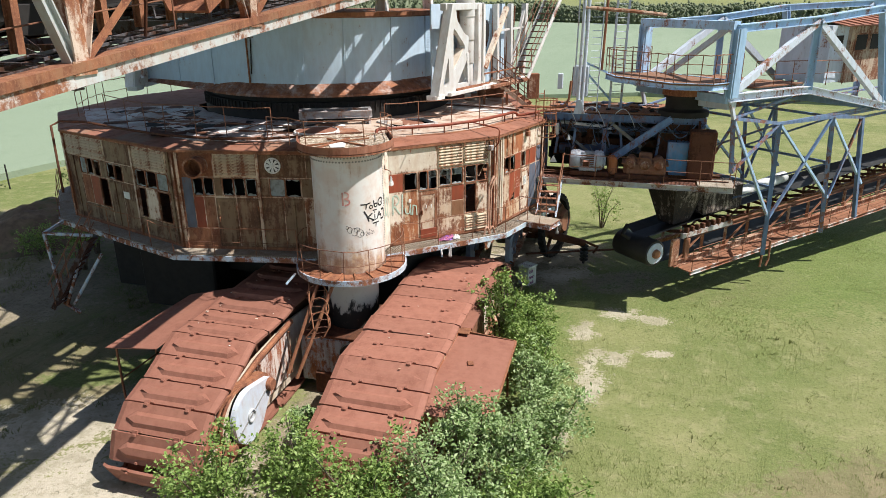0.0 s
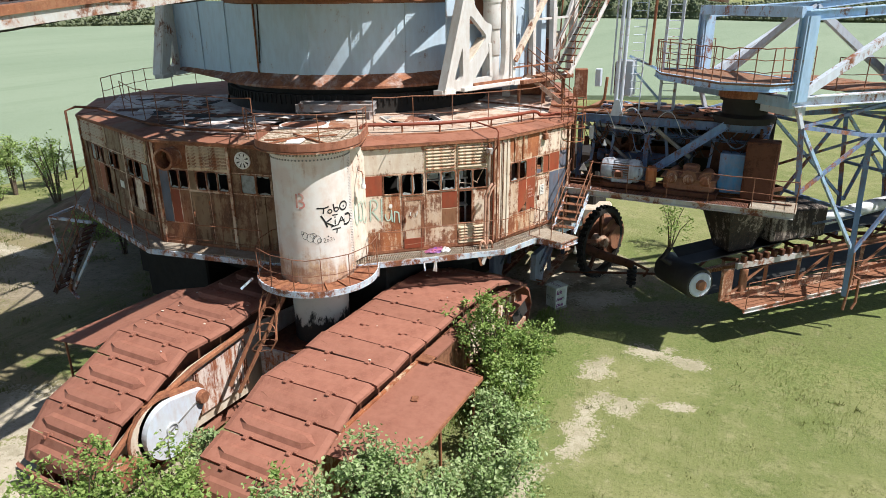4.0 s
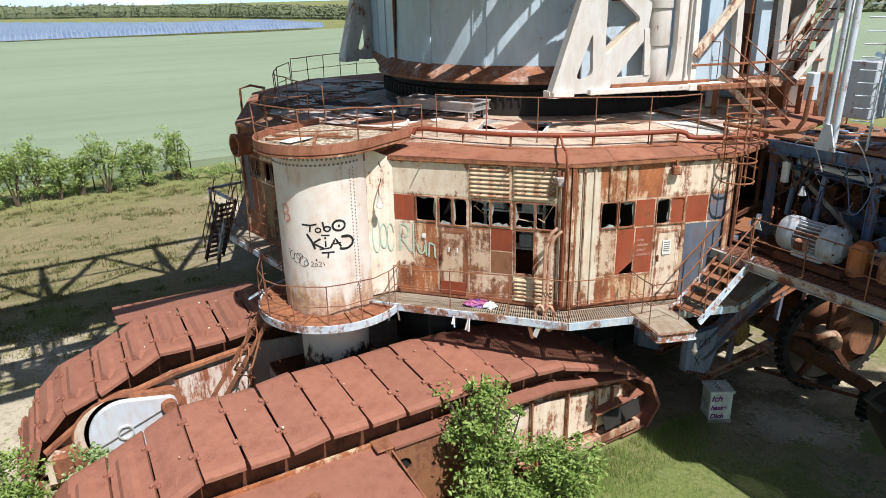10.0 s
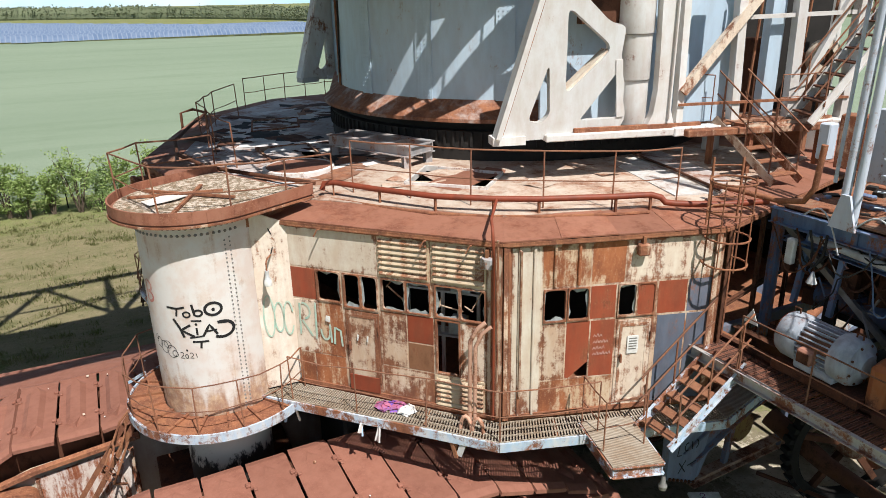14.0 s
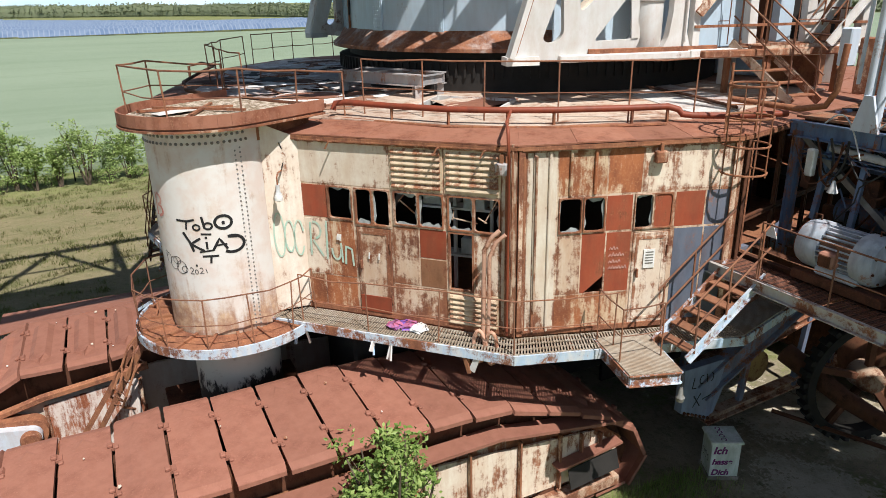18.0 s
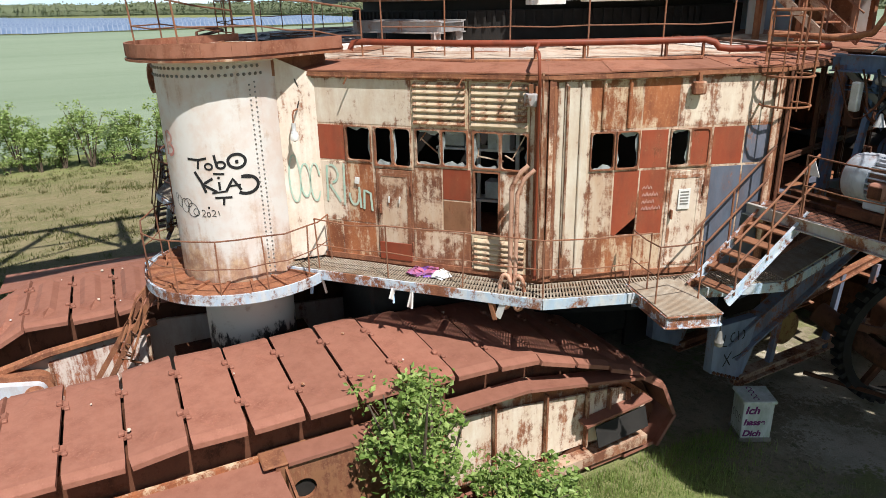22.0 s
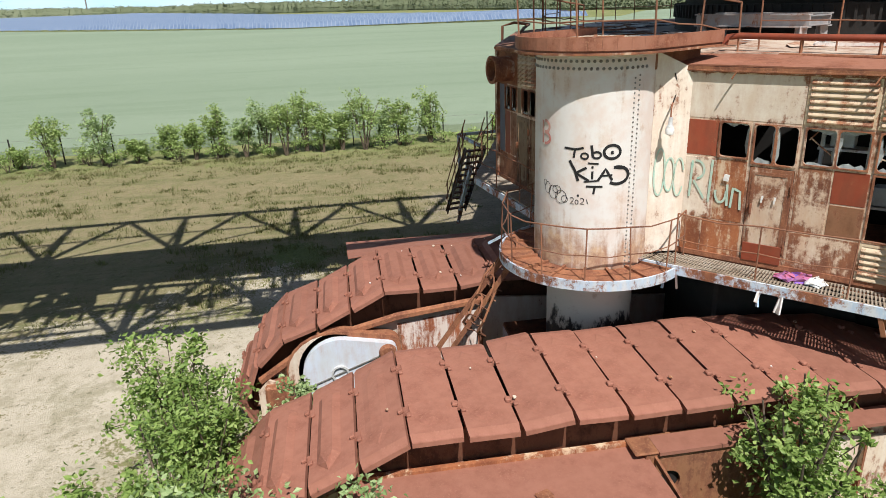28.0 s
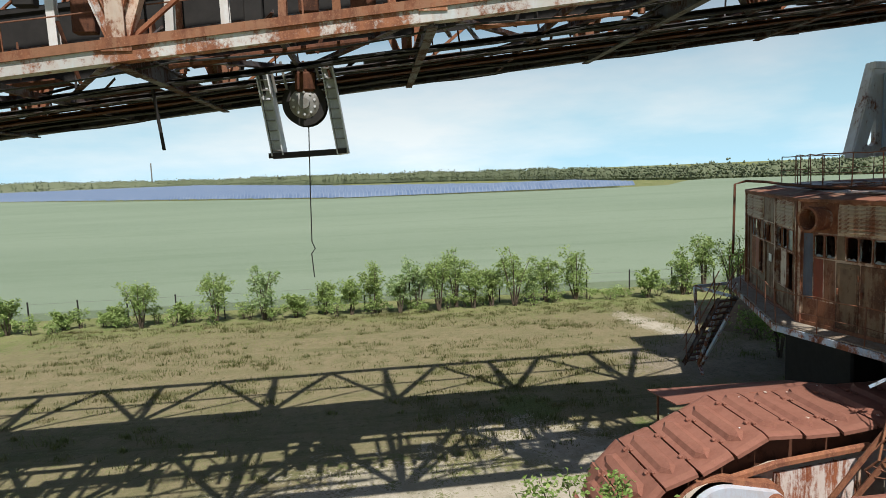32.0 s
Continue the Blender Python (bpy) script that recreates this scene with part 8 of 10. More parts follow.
        part("spoke", in_wall(Geo().beam((0.2 * math.cos(a), 0.2 * math.sin(a), 0), (1.3 * math.cos(a), 1.3 * math.sin(a), 0), 0.14, 0.12), m), DARK_RUST, w)
    part("hub", Geo().lathe([(0, 0.3), (0.22, 0.3), (0.3, 0.1), (0.3, -0.3), (0, -0.3)], 20, m=m), RUST_PALE, w, smooth=35)
    c = thing("drive_housing", (-4.0, 33.2, 0.0), "rust-red drum housing with a pale cover box", "drive housing")
    part("drum", Geo().lathe([(0, 0.7), (0.5, 0.7), (0.62, 0.55), (0.85, 0.5), (0.85, -0.7), (0, -0.7)], 26, m=Matrix.Translation((-3.5, 32.6, 1.7)) @ Matrix.Rotation(radians(72), 4, "Z") @ Matrix.Rotation(radians(90), 4, "X")), GEAR_BROWN, c, smooth=35)
    part("cover_box", Geo().box((-4.3, 34.0, 1.6), (1.5, 1.3, 1.9), 20, bevel=0.06), STREAKED, c)
    for k in range(3):
        part("cover_rib", Geo().box((-4.7 + 0.5 * k, 33.3 + 0.18 * k, 1.6), (0.08, 0.12, 1.8), 20), CREAM_RUSTY, c)
    return t


YELLOW = painted("faded_yellow", (0.42, 0.30, 0.08), 0.45, 0.2)
support_frame = under_station()

stairs("station_stairs", (-3.0, 25.25, 4.12), (-2.95, 26.75, 5.3), (1, 0.03, 0), 0.75, 6, EDGE_BLUE, GEAR_BROWN, "short rusty steel stairs up to the motor deck", group="stairs")
stairs("yard_stairs", (-19.85, 18.3, 1.45), (-18.2, 18.75, 4.05), (0.26, -0.96, 0), 0.7, 11, GROUND_FRAME, DARK_RUST, "steep weathered stairs hanging below the walkway", group="stairs")
stairs("roof_stairs", (-4.45, 29.55, 7.65), (-5.9, 29.4, 8.72), (0.1, 1, 0), 0.7, 5, CREAM_RUSTY, RUST, "short rusty stairs on the house roof", group="stairs")
stairs("tower_stairs", (-5.0, 30.4, 8.7), (-3.75, 32.8, 12.6), (0.9, -0.45, 0), 0.8, 16, WHITE_STEEL, DARK_RUST, "steep rusty stairs up to the superstructure", group="stairs")


# ---- the tall superstructure above the drum, known by the shade that it throws on the yard ----
def superstructure():
    t = thing("superstructure_tower", (-13.0, 29.5, 11.5), "tall pale steel superstructure standing on the drum", "tower")
    for x0, x1 in ((-12.6, -10.1), (-9.75, -9.15), (-8.7, -8.05), (-7.78, -7.1)):
        part("slotted_floor", Geo().box(((x0 + x1) / 2, 25.4, 12.75), (x1 - x0, 6.6, 0.06)), RUST, t)
    part("side_house", Geo().box((-16.0, 23.8, 17.8), (3.0, 6.4, 1.4), bevel=0.05), DRUM_BLUE, t)
    part("lower_house", Geo().box((-11.8, 27.3, 17.6), (4.4, 11.6, 7.2), bevel=0.05), DRUM_BLUE, t)
    for x in (-15.6, -9.8):
        for y in (26.4, 32.6):
            part("leg", Geo().ibeam((x, y, 11.45), (-12.6 + (x + 12.6) * 0.7, 29.5 + (y - 29.5) * 0.7, 36.0), 0.4, 0.4, 0.04), WHITE_STEEL, t)
    for z in (22.0, 26.0, 30.0):
        for y in (27.4, 31.6):
            part("tie", Geo().beam((-15.0, y, z), (-10.2, y, z), 0.25, 0.25), WHITE_STEEL, t)
            part("brace", Geo().beam((-15.0, y, z), (-10.2, y, z + 4), 0.2, 0.2), WHITE_STEEL, t)
    part("upper_house", Geo().box((-12.6, 29.5, 30.0), (5.0, 7.0, 9.0), bevel=0.05), DRUM_BLUE, t)


superstructure()

# ---- plants ----
def leaf_cloud(centres, per, size, rnd, squash=1.0):
    """Small folded leaves scattered round the twig ends in centres [(point, spread)]."""
    vs, fs = [], []
    for c, spread in centres:
        for _ in range(per):
            d = Vector((rnd.gauss(0, 1), rnd.gauss(0, 1), rnd.gauss(0, 1) * squash)) * spread * 0.5
            p = c + d
            a = Vector((rnd.uniform(-1, 1), rnd.uniform(-1, 1), rnd.uniform(-0.6, 0.6))).normalized()
            b = a.cross(Vector((rnd.uniform(-1, 1), rnd.uniform(-1, 1), rnd.uniform(-1, 1)))).normalized()
            s = size * rnd.uniform(0.6, 1.25)
            n = a.cross(b) * s * 0.12
            k = len(vs)
            vs += [tuple(p - a * s * 0.5), tuple(p + b * s * 0.3 + n), tuple(p + a * s * 0.5), tuple(p - b * s * 0.3 + n)]
            fs += [(k, k + 1, k + 2), (k, k + 2, k + 3)]
    g = Geo()
    g.v, g.f = vs, fs
    return g


def bush(name, at, height, spread, seed, label, category="bush", stems=6, twigs=60, per=28, size=0.1, leaf=None, group="", lean=(0, 0)):
    rnd = random.Random(seed)
    t = thing(name, at, label, category, group)
    base = Vector(at)
    ends = []
    for i in range(stems):
        a = 2 * math.pi * (i + rnd.uniform(-0.3, 0.3)) / stems
        out = spread * rnd.uniform(0.25, 0.8)
        h = height * rnd.uniform(0.65, 1.0)
        top = base + Vector((math.cos(a) * out + lean[0], math.sin(a) * out + lean[1], h))
        mid = base.lerp(top, 0.5) + Vector((rnd.uniform(-0.1, 0.1), rnd.uniform(-0.1, 0.1), 0.1 * h))
        r = 0.012 * height + 0.01
        part("trunk" if i == 0 else "limb", Geo().tube([base + Vector((math.cos(a), math.sin(a), 0)) * 0.08, mid, top], [r, r * 0.6, r * 0.2], 6), BARK, t)
        for k in range(max(2, twigs // stems)):
            f = rnd.uniform(0.22, 1.0) ** 0.8
            p = base.lerp(mid, f * 2) if f < 0.5 else mid.lerp(top, f * 2 - 1)
            q = p + Vector((rnd.gauss(0, 1), rnd.gauss(0, 1), rnd.gauss(0.25, 0.6))) * spread * 0.32 * (1.15 - 0.6 * f)
            q.z = max(q.z, base.z + 0.1)
            ends.append((q, spread * rnd.uniform(0.14, 0.3)))
    tw = Geo()
    for q, s in ends[:: 2]:
        tw.tube([q, q.lerp(base + Vector((0, 0, height * 0.5)), 0.35)], 0.008, 4, caps=False)
    tagged(part("wood", tw, BARK, t), kind="stuff")
    part("crown", leaf_cloud(ends, per, size, rnd), leaf or LEAF, t)
    return t


# beside and in front of the tracks
FRONT = [
    (-3.65, 20.5, 3.9, 0.95, LEAF, "young leafy bush against the crawler track"), (-3.1, 21.9, 2.2, 1.0, LEAF, "low leafy bush beside the crawler track"),
    (-2.7, 20.1, 2.0, 1.1, LEAF, "low leafy bush beside the crawler track"), (-2.2, 18.3, 2.0, 1.0, LEAF_SILVER, "silvery leafy bush in front of the cover sheet"),
    (-1.6, 16.3, 1.9, 1.1, LEAF_SILVER, "silvery leafy bush in front of the cover sheet"), (-3.4, 14.2, 2.9, 0.9, LEAF_SILVER, "silvery leafy bush before the cover sheet"),
    (-2.2, 14.3, 2.2, 1.2, LEAF_SILVER, "silvery leafy bush before the cover sheet"), (-3.6, 12.3, 2.8, 1.3, LEAF_SILVER, "silvery leafy bush before the crawler track"),
    (-5.2, 11.5, 2.9, 1.3, LEAF, "dense green bush before the crawler track"), (-6.9, 11.8, 2.8, 1.1, LEAF, "dense green bush before the crawler track"),
    (-8.6, 10.9, 2.7, 1.2, LEAF, "dense green bush at the end of the crawler tracks"), (-1.4, 12.9, 1.6, 1.2, LEAF, "dense green bush on the meadow edge"),
    (-4.4, 10.2, 2.2, 1.2, LEAF, "dense green bush before the crawler track"), (-7.4, 13.4, 2.5, 0.6, LEAF_SILVER, "thin silvery sapling between the crawler tracks"),
]
for i, (x, y, h, s, leaf, words) in enumerate(FRONT):
    bush("bush", (x, y, 0), h, s, i + 1, words, stems=9, twigs=int(40 + 36 * s), per=50, size=0.115, leaf=leaf)
bush("bush", (-1.3, 37.0, 0), 2.3, 1.1, 40, "small bright bush under the station", stems=6, twigs=40, per=24, size=0.11)
# row along the fence
rnd_row = random.Random(77)
ROW = [(-14.5, 2.2), (-11.6, 1.0), (-8.6, 1.3), (-6.9, 2.9), (-4.6, 1.2), (-2.6, 2.9), (0.3, 3.2), (2.2, 1.6), (4.0, 1.9), (5.6, 2.2), (7.0, 2.9), (8.6, 2.4), (9.8, 3.1), (11.0, 3.4), (12.2, 3.6), (13.2, 2.7), (14.4, 2.6), (15.8, 3.9), (17.0, 2.4), (18.0, 2.7), (20.0, 3.1), (24.5, 1.8), (27.0, 2.9), (28.6, 3.8), (30.8, 3.2)]
for i, (y, h) in enumerate(ROW):
    bush("sapling", (-39.2 + rnd_row.uniform(-0.7, 0.5), y, 0), h, 0.24 * h + 0.4, 100 + i, "young roadside sapling in the fence row", "sapling", stems=6, twigs=60, per=34, size=0.155, leaf=LEAF_SILVER if i in (6, 11, 12, 18) else LEAF_ROW, group="fence saplings")
for i in range(34):
    y = -16 + i * 1.32 + rnd_row.uniform(-0.5, 0.5)
    bush("shrub", (-39.4 + rnd_row.uniform(-0.6, 0.9), y, 0), rnd_row.uniform(0.6, 1.2), 0.8, 200 + i, "low weedy shrub along the fence", "shrub", stems=4, twigs=20, per=18, size=0.13, leaf=LEAF_ROW, group="fence shrubs")
for i, (x, y, h) in enumerate(((-24.5, 24.5, 2.6), (-25.5, 26.5, 3.6), (-27.5, 31.0, 2.0), (-24.0, 33.0, 2.4), (-28.6, 29.4, 2.7), (-30.4, 31.6, 3.0), (-33.9, 27.6, 4.3), (-28.0, 25.6, 1.2))):
    bush("bush", (x, y, 0), h, 1.3, 300 + i, "leafy bush behind the machine house", stems=6, twigs=50, per=26, size=0.13)


def fence():
    t = thing("wire_fence", (-40.2, 5, 0), "thin wire fence on dark posts along the field", "fence")
    post = mesh_of("post", Geo().beam((0, 0, 0), (0, 0, 1.7), 0.07, 0.07), DARK)
    ys = [-40 + 2.9 * i for i in range(27)]
    for y in ys:
        piece("post", post, t, Matrix.Translation((-40.3, y, 0)))
    for z in (0.5, 1.0, 1.55):
        part("wire", Geo().beam((-40.3, ys[0], z), (-40.3, ys[-1], z), 0.012, 0.012), GREY_STEEL, t)


fence()


def earth_bank():
    """Low bank of dug earth behind the machine house."""
    m = Nodes("dug_earth")
    rough_earth = m.noise(1.6, 7, 0.7)
    c = m.mix(m.ramp(rough_earth, 0.35, 0.65), (0.12, 0.085, 0.055), (0.22, 0.155, 0.10))
    c = m.mix(m.ramp(m.noise(0.8, 5, 0.6), 0.52, 0.68), c, (0.07, 0.085, 0.03))
    soil = m.finish(c, 0.95, 0.0, rough_earth, 0.5, 0.05)
    n, k = 40, 14
    vs, fs = [], []
    for j in range(k + 1):
        for i in range(n):
            a, r = 2 * math.pi * i / n, j / k
            x, y = -31.2 + 4.4 * r * math.cos(a), 28.9 + 5.2 * r * math.sin(a)
            lump = noise.noise((x * 0.5, y * 0.5, 1.0)) * 0.7 + noise.noise((x * 1.9, y * 1.9, 2.0)) * 0.22
            vs.append((x, y, -0.12 + 1.7 * math.cos(r * math.pi / 2) ** 1.3 + lump * (1 - r)))
    for j in range(k):
        for i in range(n):
            fs.append((j * n + i, (j + 1) * n + i, (j + 1) * n + (i + 1) % n, j * n + (i + 1) % n))
    g = Geo()
    g.v, g.f = vs, fs
    ob = new("earth_bank", mesh_of("earth_bank", g, soil))
    tagged(ob, "low weedy bank of brown earth behind the machine house", "earth bank")


earth_bank()


def grass():
    """Blades in tufts on the near ground, kept off the bare patches and the tracks."""
    rng = np.random.default_rng(5)
    n = 30000
    xs, ys = rng.uniform(-5, 14, n), rng.uniform(7, 40, n)
    more = 9000
    xs = np.concatenate([xs, rng.uniform(-37, -14, more)])
    ys = np.concatenate([ys, rng.uniform(-8, 26, more)])
    keep = np.ones(len(xs), bool)
    for x, y, a, b, turn in SAND:
        c, s = math.cos(radians(turn)), math.sin(radians(turn))
        u, v = ((xs - x) * c + (ys - y) * s) / a, (-(xs - x) * s + (ys - y) * c) / b
        keep &= (u * u + v * v) > rng.uniform(0.5, 1.2, len(xs))
    keep &= ~((xs < -3.9) & (ys > 11.5) & (xs > -13) & (ys < 40))
    clump = np.array([noise.noise((float(x) * 0.35, float(y) * 0.35, 0.0)) for x, y in zip(xs, ys)])
    keep &= clump > rng.uniform(-0.75, 0.25, len(xs))
    xs, ys, clump = xs[keep], ys[keep], clump[keep]
    vs, fs = [], []
    for x, y, c in zip(xs.tolist(), ys.tolist(), clump.tolist()):
        for k in range(3):
            a = rng.uniform(0, 2 * math.pi)
            h = rng.uniform(0.02, 0.06) * (1.1 + c)
            w = rng.uniform(0.006, 0.014)
            dx, dy = math.cos(a), math.sin(a)
            px, py = x + rng.uniform(-0.1, 0.1), y + rng.uniform(-0.1, 0.1)
            z = 0.05 * c * 0
            i = len(vs)
            vs += [(px - dy * w, py + dx * w, -0.05), (px + dy * w, py - dx * w, -0.05), (px + dx * h * 0.6, py + dy * h * 0.6, h)]
            fs.append((i, i + 1, i + 2))
    blades = Geo()
    blades.v, blades.f = vs, fs
    tagged(new("grass", mesh_of("grass", blades, GRASS)), "short patchy meadow grass", "grass", kind="stuff")
    vs, fs = [], []
    # single weed clumps on the meadow
    for _ in range(170):
        cx, cy = rng.uniform(-1.5, 13), rng.uniform(8, 38)
        size = rng.uniform(0.05, 0.3)
        for k in range(int(rng.uniform(8, 30))):
            px, py = cx + rng.normal(0, size), cy + rng.normal(0, size)
            a, h, w = rng.uniform(0, 2 * math.pi), rng.uniform(0.03, 0.12), rng.uniform(0.008, 0.022)
            dx, dy = math.cos(a), math.sin(a)
            i = len(vs)
            vs += [(px - dy * w, py + dx * w, -0.05), (px + dy * w, py - dx * w, -0.05), (px + dx * h * 1.3, py + dy * h * 0.7, h)]
            fs.append((i, i + 1, i + 2))
    for _ in range(2300):
        cx, cy = -38.5 + 23 * rng.uniform(0, 1) ** 1.4, rng.uniform(-12, 26)
        if noise.noise((cx * 0.5, cy * 0.12, 4.0)) < rng.uniform(-0.4, 0.4):
            continue
        size = rng.uniform(0.06, 0.24)
        for k in range(int(rng.uniform(20, 60))):
            px, py = cx + rng.normal(0, size), cy + rng.normal(0, size * 1.5)
            a, h, w = rng.uniform(0, 2 * math.pi), rng.uniform(0.04, 0.2), rng.uniform(0.012, 0.028)
            dx, dy = math.cos(a), math.sin(a)
            i = len(vs)
            vs += [(px - dy * w, py + dx * w, -0.05), (px + dy * w, py - dx * w, -0.05), (px + dx * h * 0.6, py + dy * h * 0.6, h)]
            fs.append((i, i + 1, i + 2))
    g = Geo()
    g.v, g.f = vs, fs
    tagged(new("weeds", mesh_of("weeds", g, WEED)), "dark weed clumps scattered over the yard", "weeds", kind="stuff")
    vs, fs = [], []
    # taller grass along the near track and round the yard edge
    for _ in range(15000):
        px, py = -4.35 + abs(rng.normal(0, 1.15)), rng.uniform(18.8, 27.4) + rng.normal(0, 0.4)
        if noise.noise((px * 0.6, py * 0.6, 2.0)) < rng.uniform(-0.5, 0.3):
            continue
        a, h, w = rng.uniform(0, 2 * math.pi), rng.uniform(0.08, 0.3) * max(0.3, 1 - (px + 4.35) / 4), rng.uniform(0.006, 0.013)
        dx, dy = math.cos(a), math.sin(a)
        i = len(vs)
        vs += [(px - dy * w, py + dx * w, -0.05), (px + dy * w, py - dx * w, -0.05), (px + dx * h * 0.4, py + dy * h * 0.4, h)]
        fs.append((i, i + 1, i + 2))
    g = Geo()
    g.v, g.f = vs, fs
    tagged(new("tall_grass", mesh_of("tall_grass", g, FRESH)), "fresh green grass growing along the crawler track", "grass", kind="stuff")


grass()


# ---- far off: solar field, woods and a pylon ----
def far_things():
    m = Nodes("solar_glass")
    w = m.n.new("ShaderNodeTexWave")
    w.bands_direction = "Y"
    w.inputs["Scale"].default_value, w.inputs["Distortion"].default_value = 0.22, 1.5
    m.l.new(m.coords(), w.inputs["Vector"])
    c = m.mix(m.ramp(m.noise(0.4, 3, 0.5), 0.4, 0.6), (0.10, 0.152, 0.245), (0.15, 0.205, 0.295))
    SOLAR = m.finish(m.mix(m.ramp(w.outputs["Fac"], 0.80, 0.98), c, (0.24, 0.27, 0.34)), 0.35, 0.0, None)
    rng = random.Random(4)
    for i in range(36):
        x = -250 - i * 6.0 - (i * i) * 0.25
        lo = -8 + (x + 254) * 1.066
        hi = 106 if x > -330 else min(106, -11 + (x + 360) * 0.56 + 60)
        up = 0.18 * max(0, i - 20)
        g = Geo().plate([(x, lo, 0.8 + up), (x, hi, 0.8 + up), (x - 2.9, hi, 2.5 + up), (x - 2.9, lo, 2.5 + up)][::-1], 0.06)
        for k in range(int((hi - lo) / 9)):
            g.beam((x - 1.5, lo + 4 + 9 * k, 0), (x - 1.5, lo + 4 + 9 * k, 1.6 + up), 0.15, 0.15)
        ob = solid("solar_table", g, SOLAR, "long row of blue solar panels beyond the wheat", "solar panels", "solar rows")
    # woods: many small crowns in an uneven belt
    g = Geo()
    base = [Vector(p) for p in ((1, 0, 0), (-1, 0, 0), (0, 1, 0), (0, -1, 0), (0, 0, 1.2), (0, 0, -0.8))]
    tris = [(0, 2, 4), (2, 1, 4), (1, 3, 4), (3, 0, 4), (2, 0, 5), (1, 2, 5), (3, 1, 5), (0, 3, 5)]
    belt = [(-40, 330), (2, 326), (9, 358), (18, 378), (40, 366), (55, 352), (63, 356), (72, 430), (82, 600), (95, 760), (106, 900), (125, 950)]
    tall = [(-40, 9.0), (5, 9.0), (15, 11.5), (25, 12.5), (45, 9.2), (60, 7.6), (70, 8.0), (80, 10.0), (95, 12.4), (106, 13.2), (114, 17.0), (125, 17.5)]

    def crown_top(a):
        k = max(j for j in range(len(tall) - 1) if tall[j][0] <= a)
        return lerp(tall[k][1], tall[k + 1][1], (a - tall[k][0]) / (tall[k + 1][0] - tall[k][0])) - 1.0 + 1.5 * noise.noise((a * 0.3, 3.0, 5.0)) + 1.2 * noise.noise((a * 1.7, 1.0, 5.0))

    for i in range(21000):
        a = rng.uniform(-40, 122)
        k = max(j for j in range(len(belt) - 1) if belt[j][0] <= a)
        near = lerp(belt[k][1], belt[k + 1][1], (a - belt[k][0]) / (belt[k + 1][0] - belt[k][0]))
        far = near + rng.uniform(2, 60)
        yaw = radians(90 + a)
        h = crown_top(a) + rng.uniform(-1.6, 1.0) + (rng.uniform(0, 2.2) if rng.random() < 0.05 else 0.0)
        p = Vector((far * math.cos(yaw), far * math.sin(yaw), 0))
        for k in range(3):
            r = rng.uniform(0.35, 0.95)
            c = p + Vector((rng.uniform(-2, 2), rng.uniform(-2, 2), max(1.2, h * (0.12 + 0.88 * k / 2 * rng.uniform(0.7, 1.0)) - r * 0.5)))
            q = Matrix.Rotation(rng.uniform(0, 3), 4, "Z")
            g.add([c + (q @ v) * r * rng.uniform(0.75, 1.2) for v in base], tris)
    # the closed mass behind the single crowns
    n = 700
    for back in (10, 26, 44):
        line = []
        for i in range(n + 1):
            a = lerp(-40, 122, i / n)
            k = max(j for j in range(len(belt) - 1) if belt[j][0] <= a)
            d = lerp(belt[k][1], belt[k + 1][1], (a - belt[k][0]) / (belt[k + 1][0] - belt[k][0])) + back + 3 * noise.noise((a * 2.0, back, 1.0))
            yaw = radians(90 + a)
            h = crown_top(a) - 1.2 + 1.1 * noise.noise((a * 9.0, back, 2.0)) + rng.uniform(-0.5, 0.7)
            line.append((d * math.cos(yaw), d * math.sin(yaw), max(2.0, h)))
        g.add([(x, y, 0.0) for x, y, z in line] + line + [(x * 1.01, y * 1.01, 0.0) for x, y, z in line], [(i, i + 1, n + 2 + i, n + 1 + i) for i in range(n)] + [(n + 1 + i, n + 2 + i, 2 * n + 3 + i, 2 * n + 2 + i) for i in range(n)])
    ob = new("distant_woods", mesh_of("distant_woods", g, LEAF_FAR, smooth=170))
    tagged(ob, "uneven belt of spring woods on the horizon", "woods", kind="stuff")
    p = thing("radio_mast", (-880, -265, 0), "thin lattice mast on the horizon", "mast")
    part("mast", Geo().beam((-880, -265, 0), (-880, -265, 34), 1.2, 1.2), GREY_STEEL, p)


far_things()

# ---- roof furniture ----
ROOF_APRON = painted("tan_rust_apron", (0.33, 0.20, 0.13), 0.5, 0.1, rough=0.85, base_b=(0.20, 0.11, 0.07), soft=0.3)
ROOF_BLUE = painted("pale_blue_roof_paint", (0.62, 0.68, 0.69), 0.22, 0.2, rough=0.7, base_b=(0.52, 0.52, 0.48), soft=0.2)


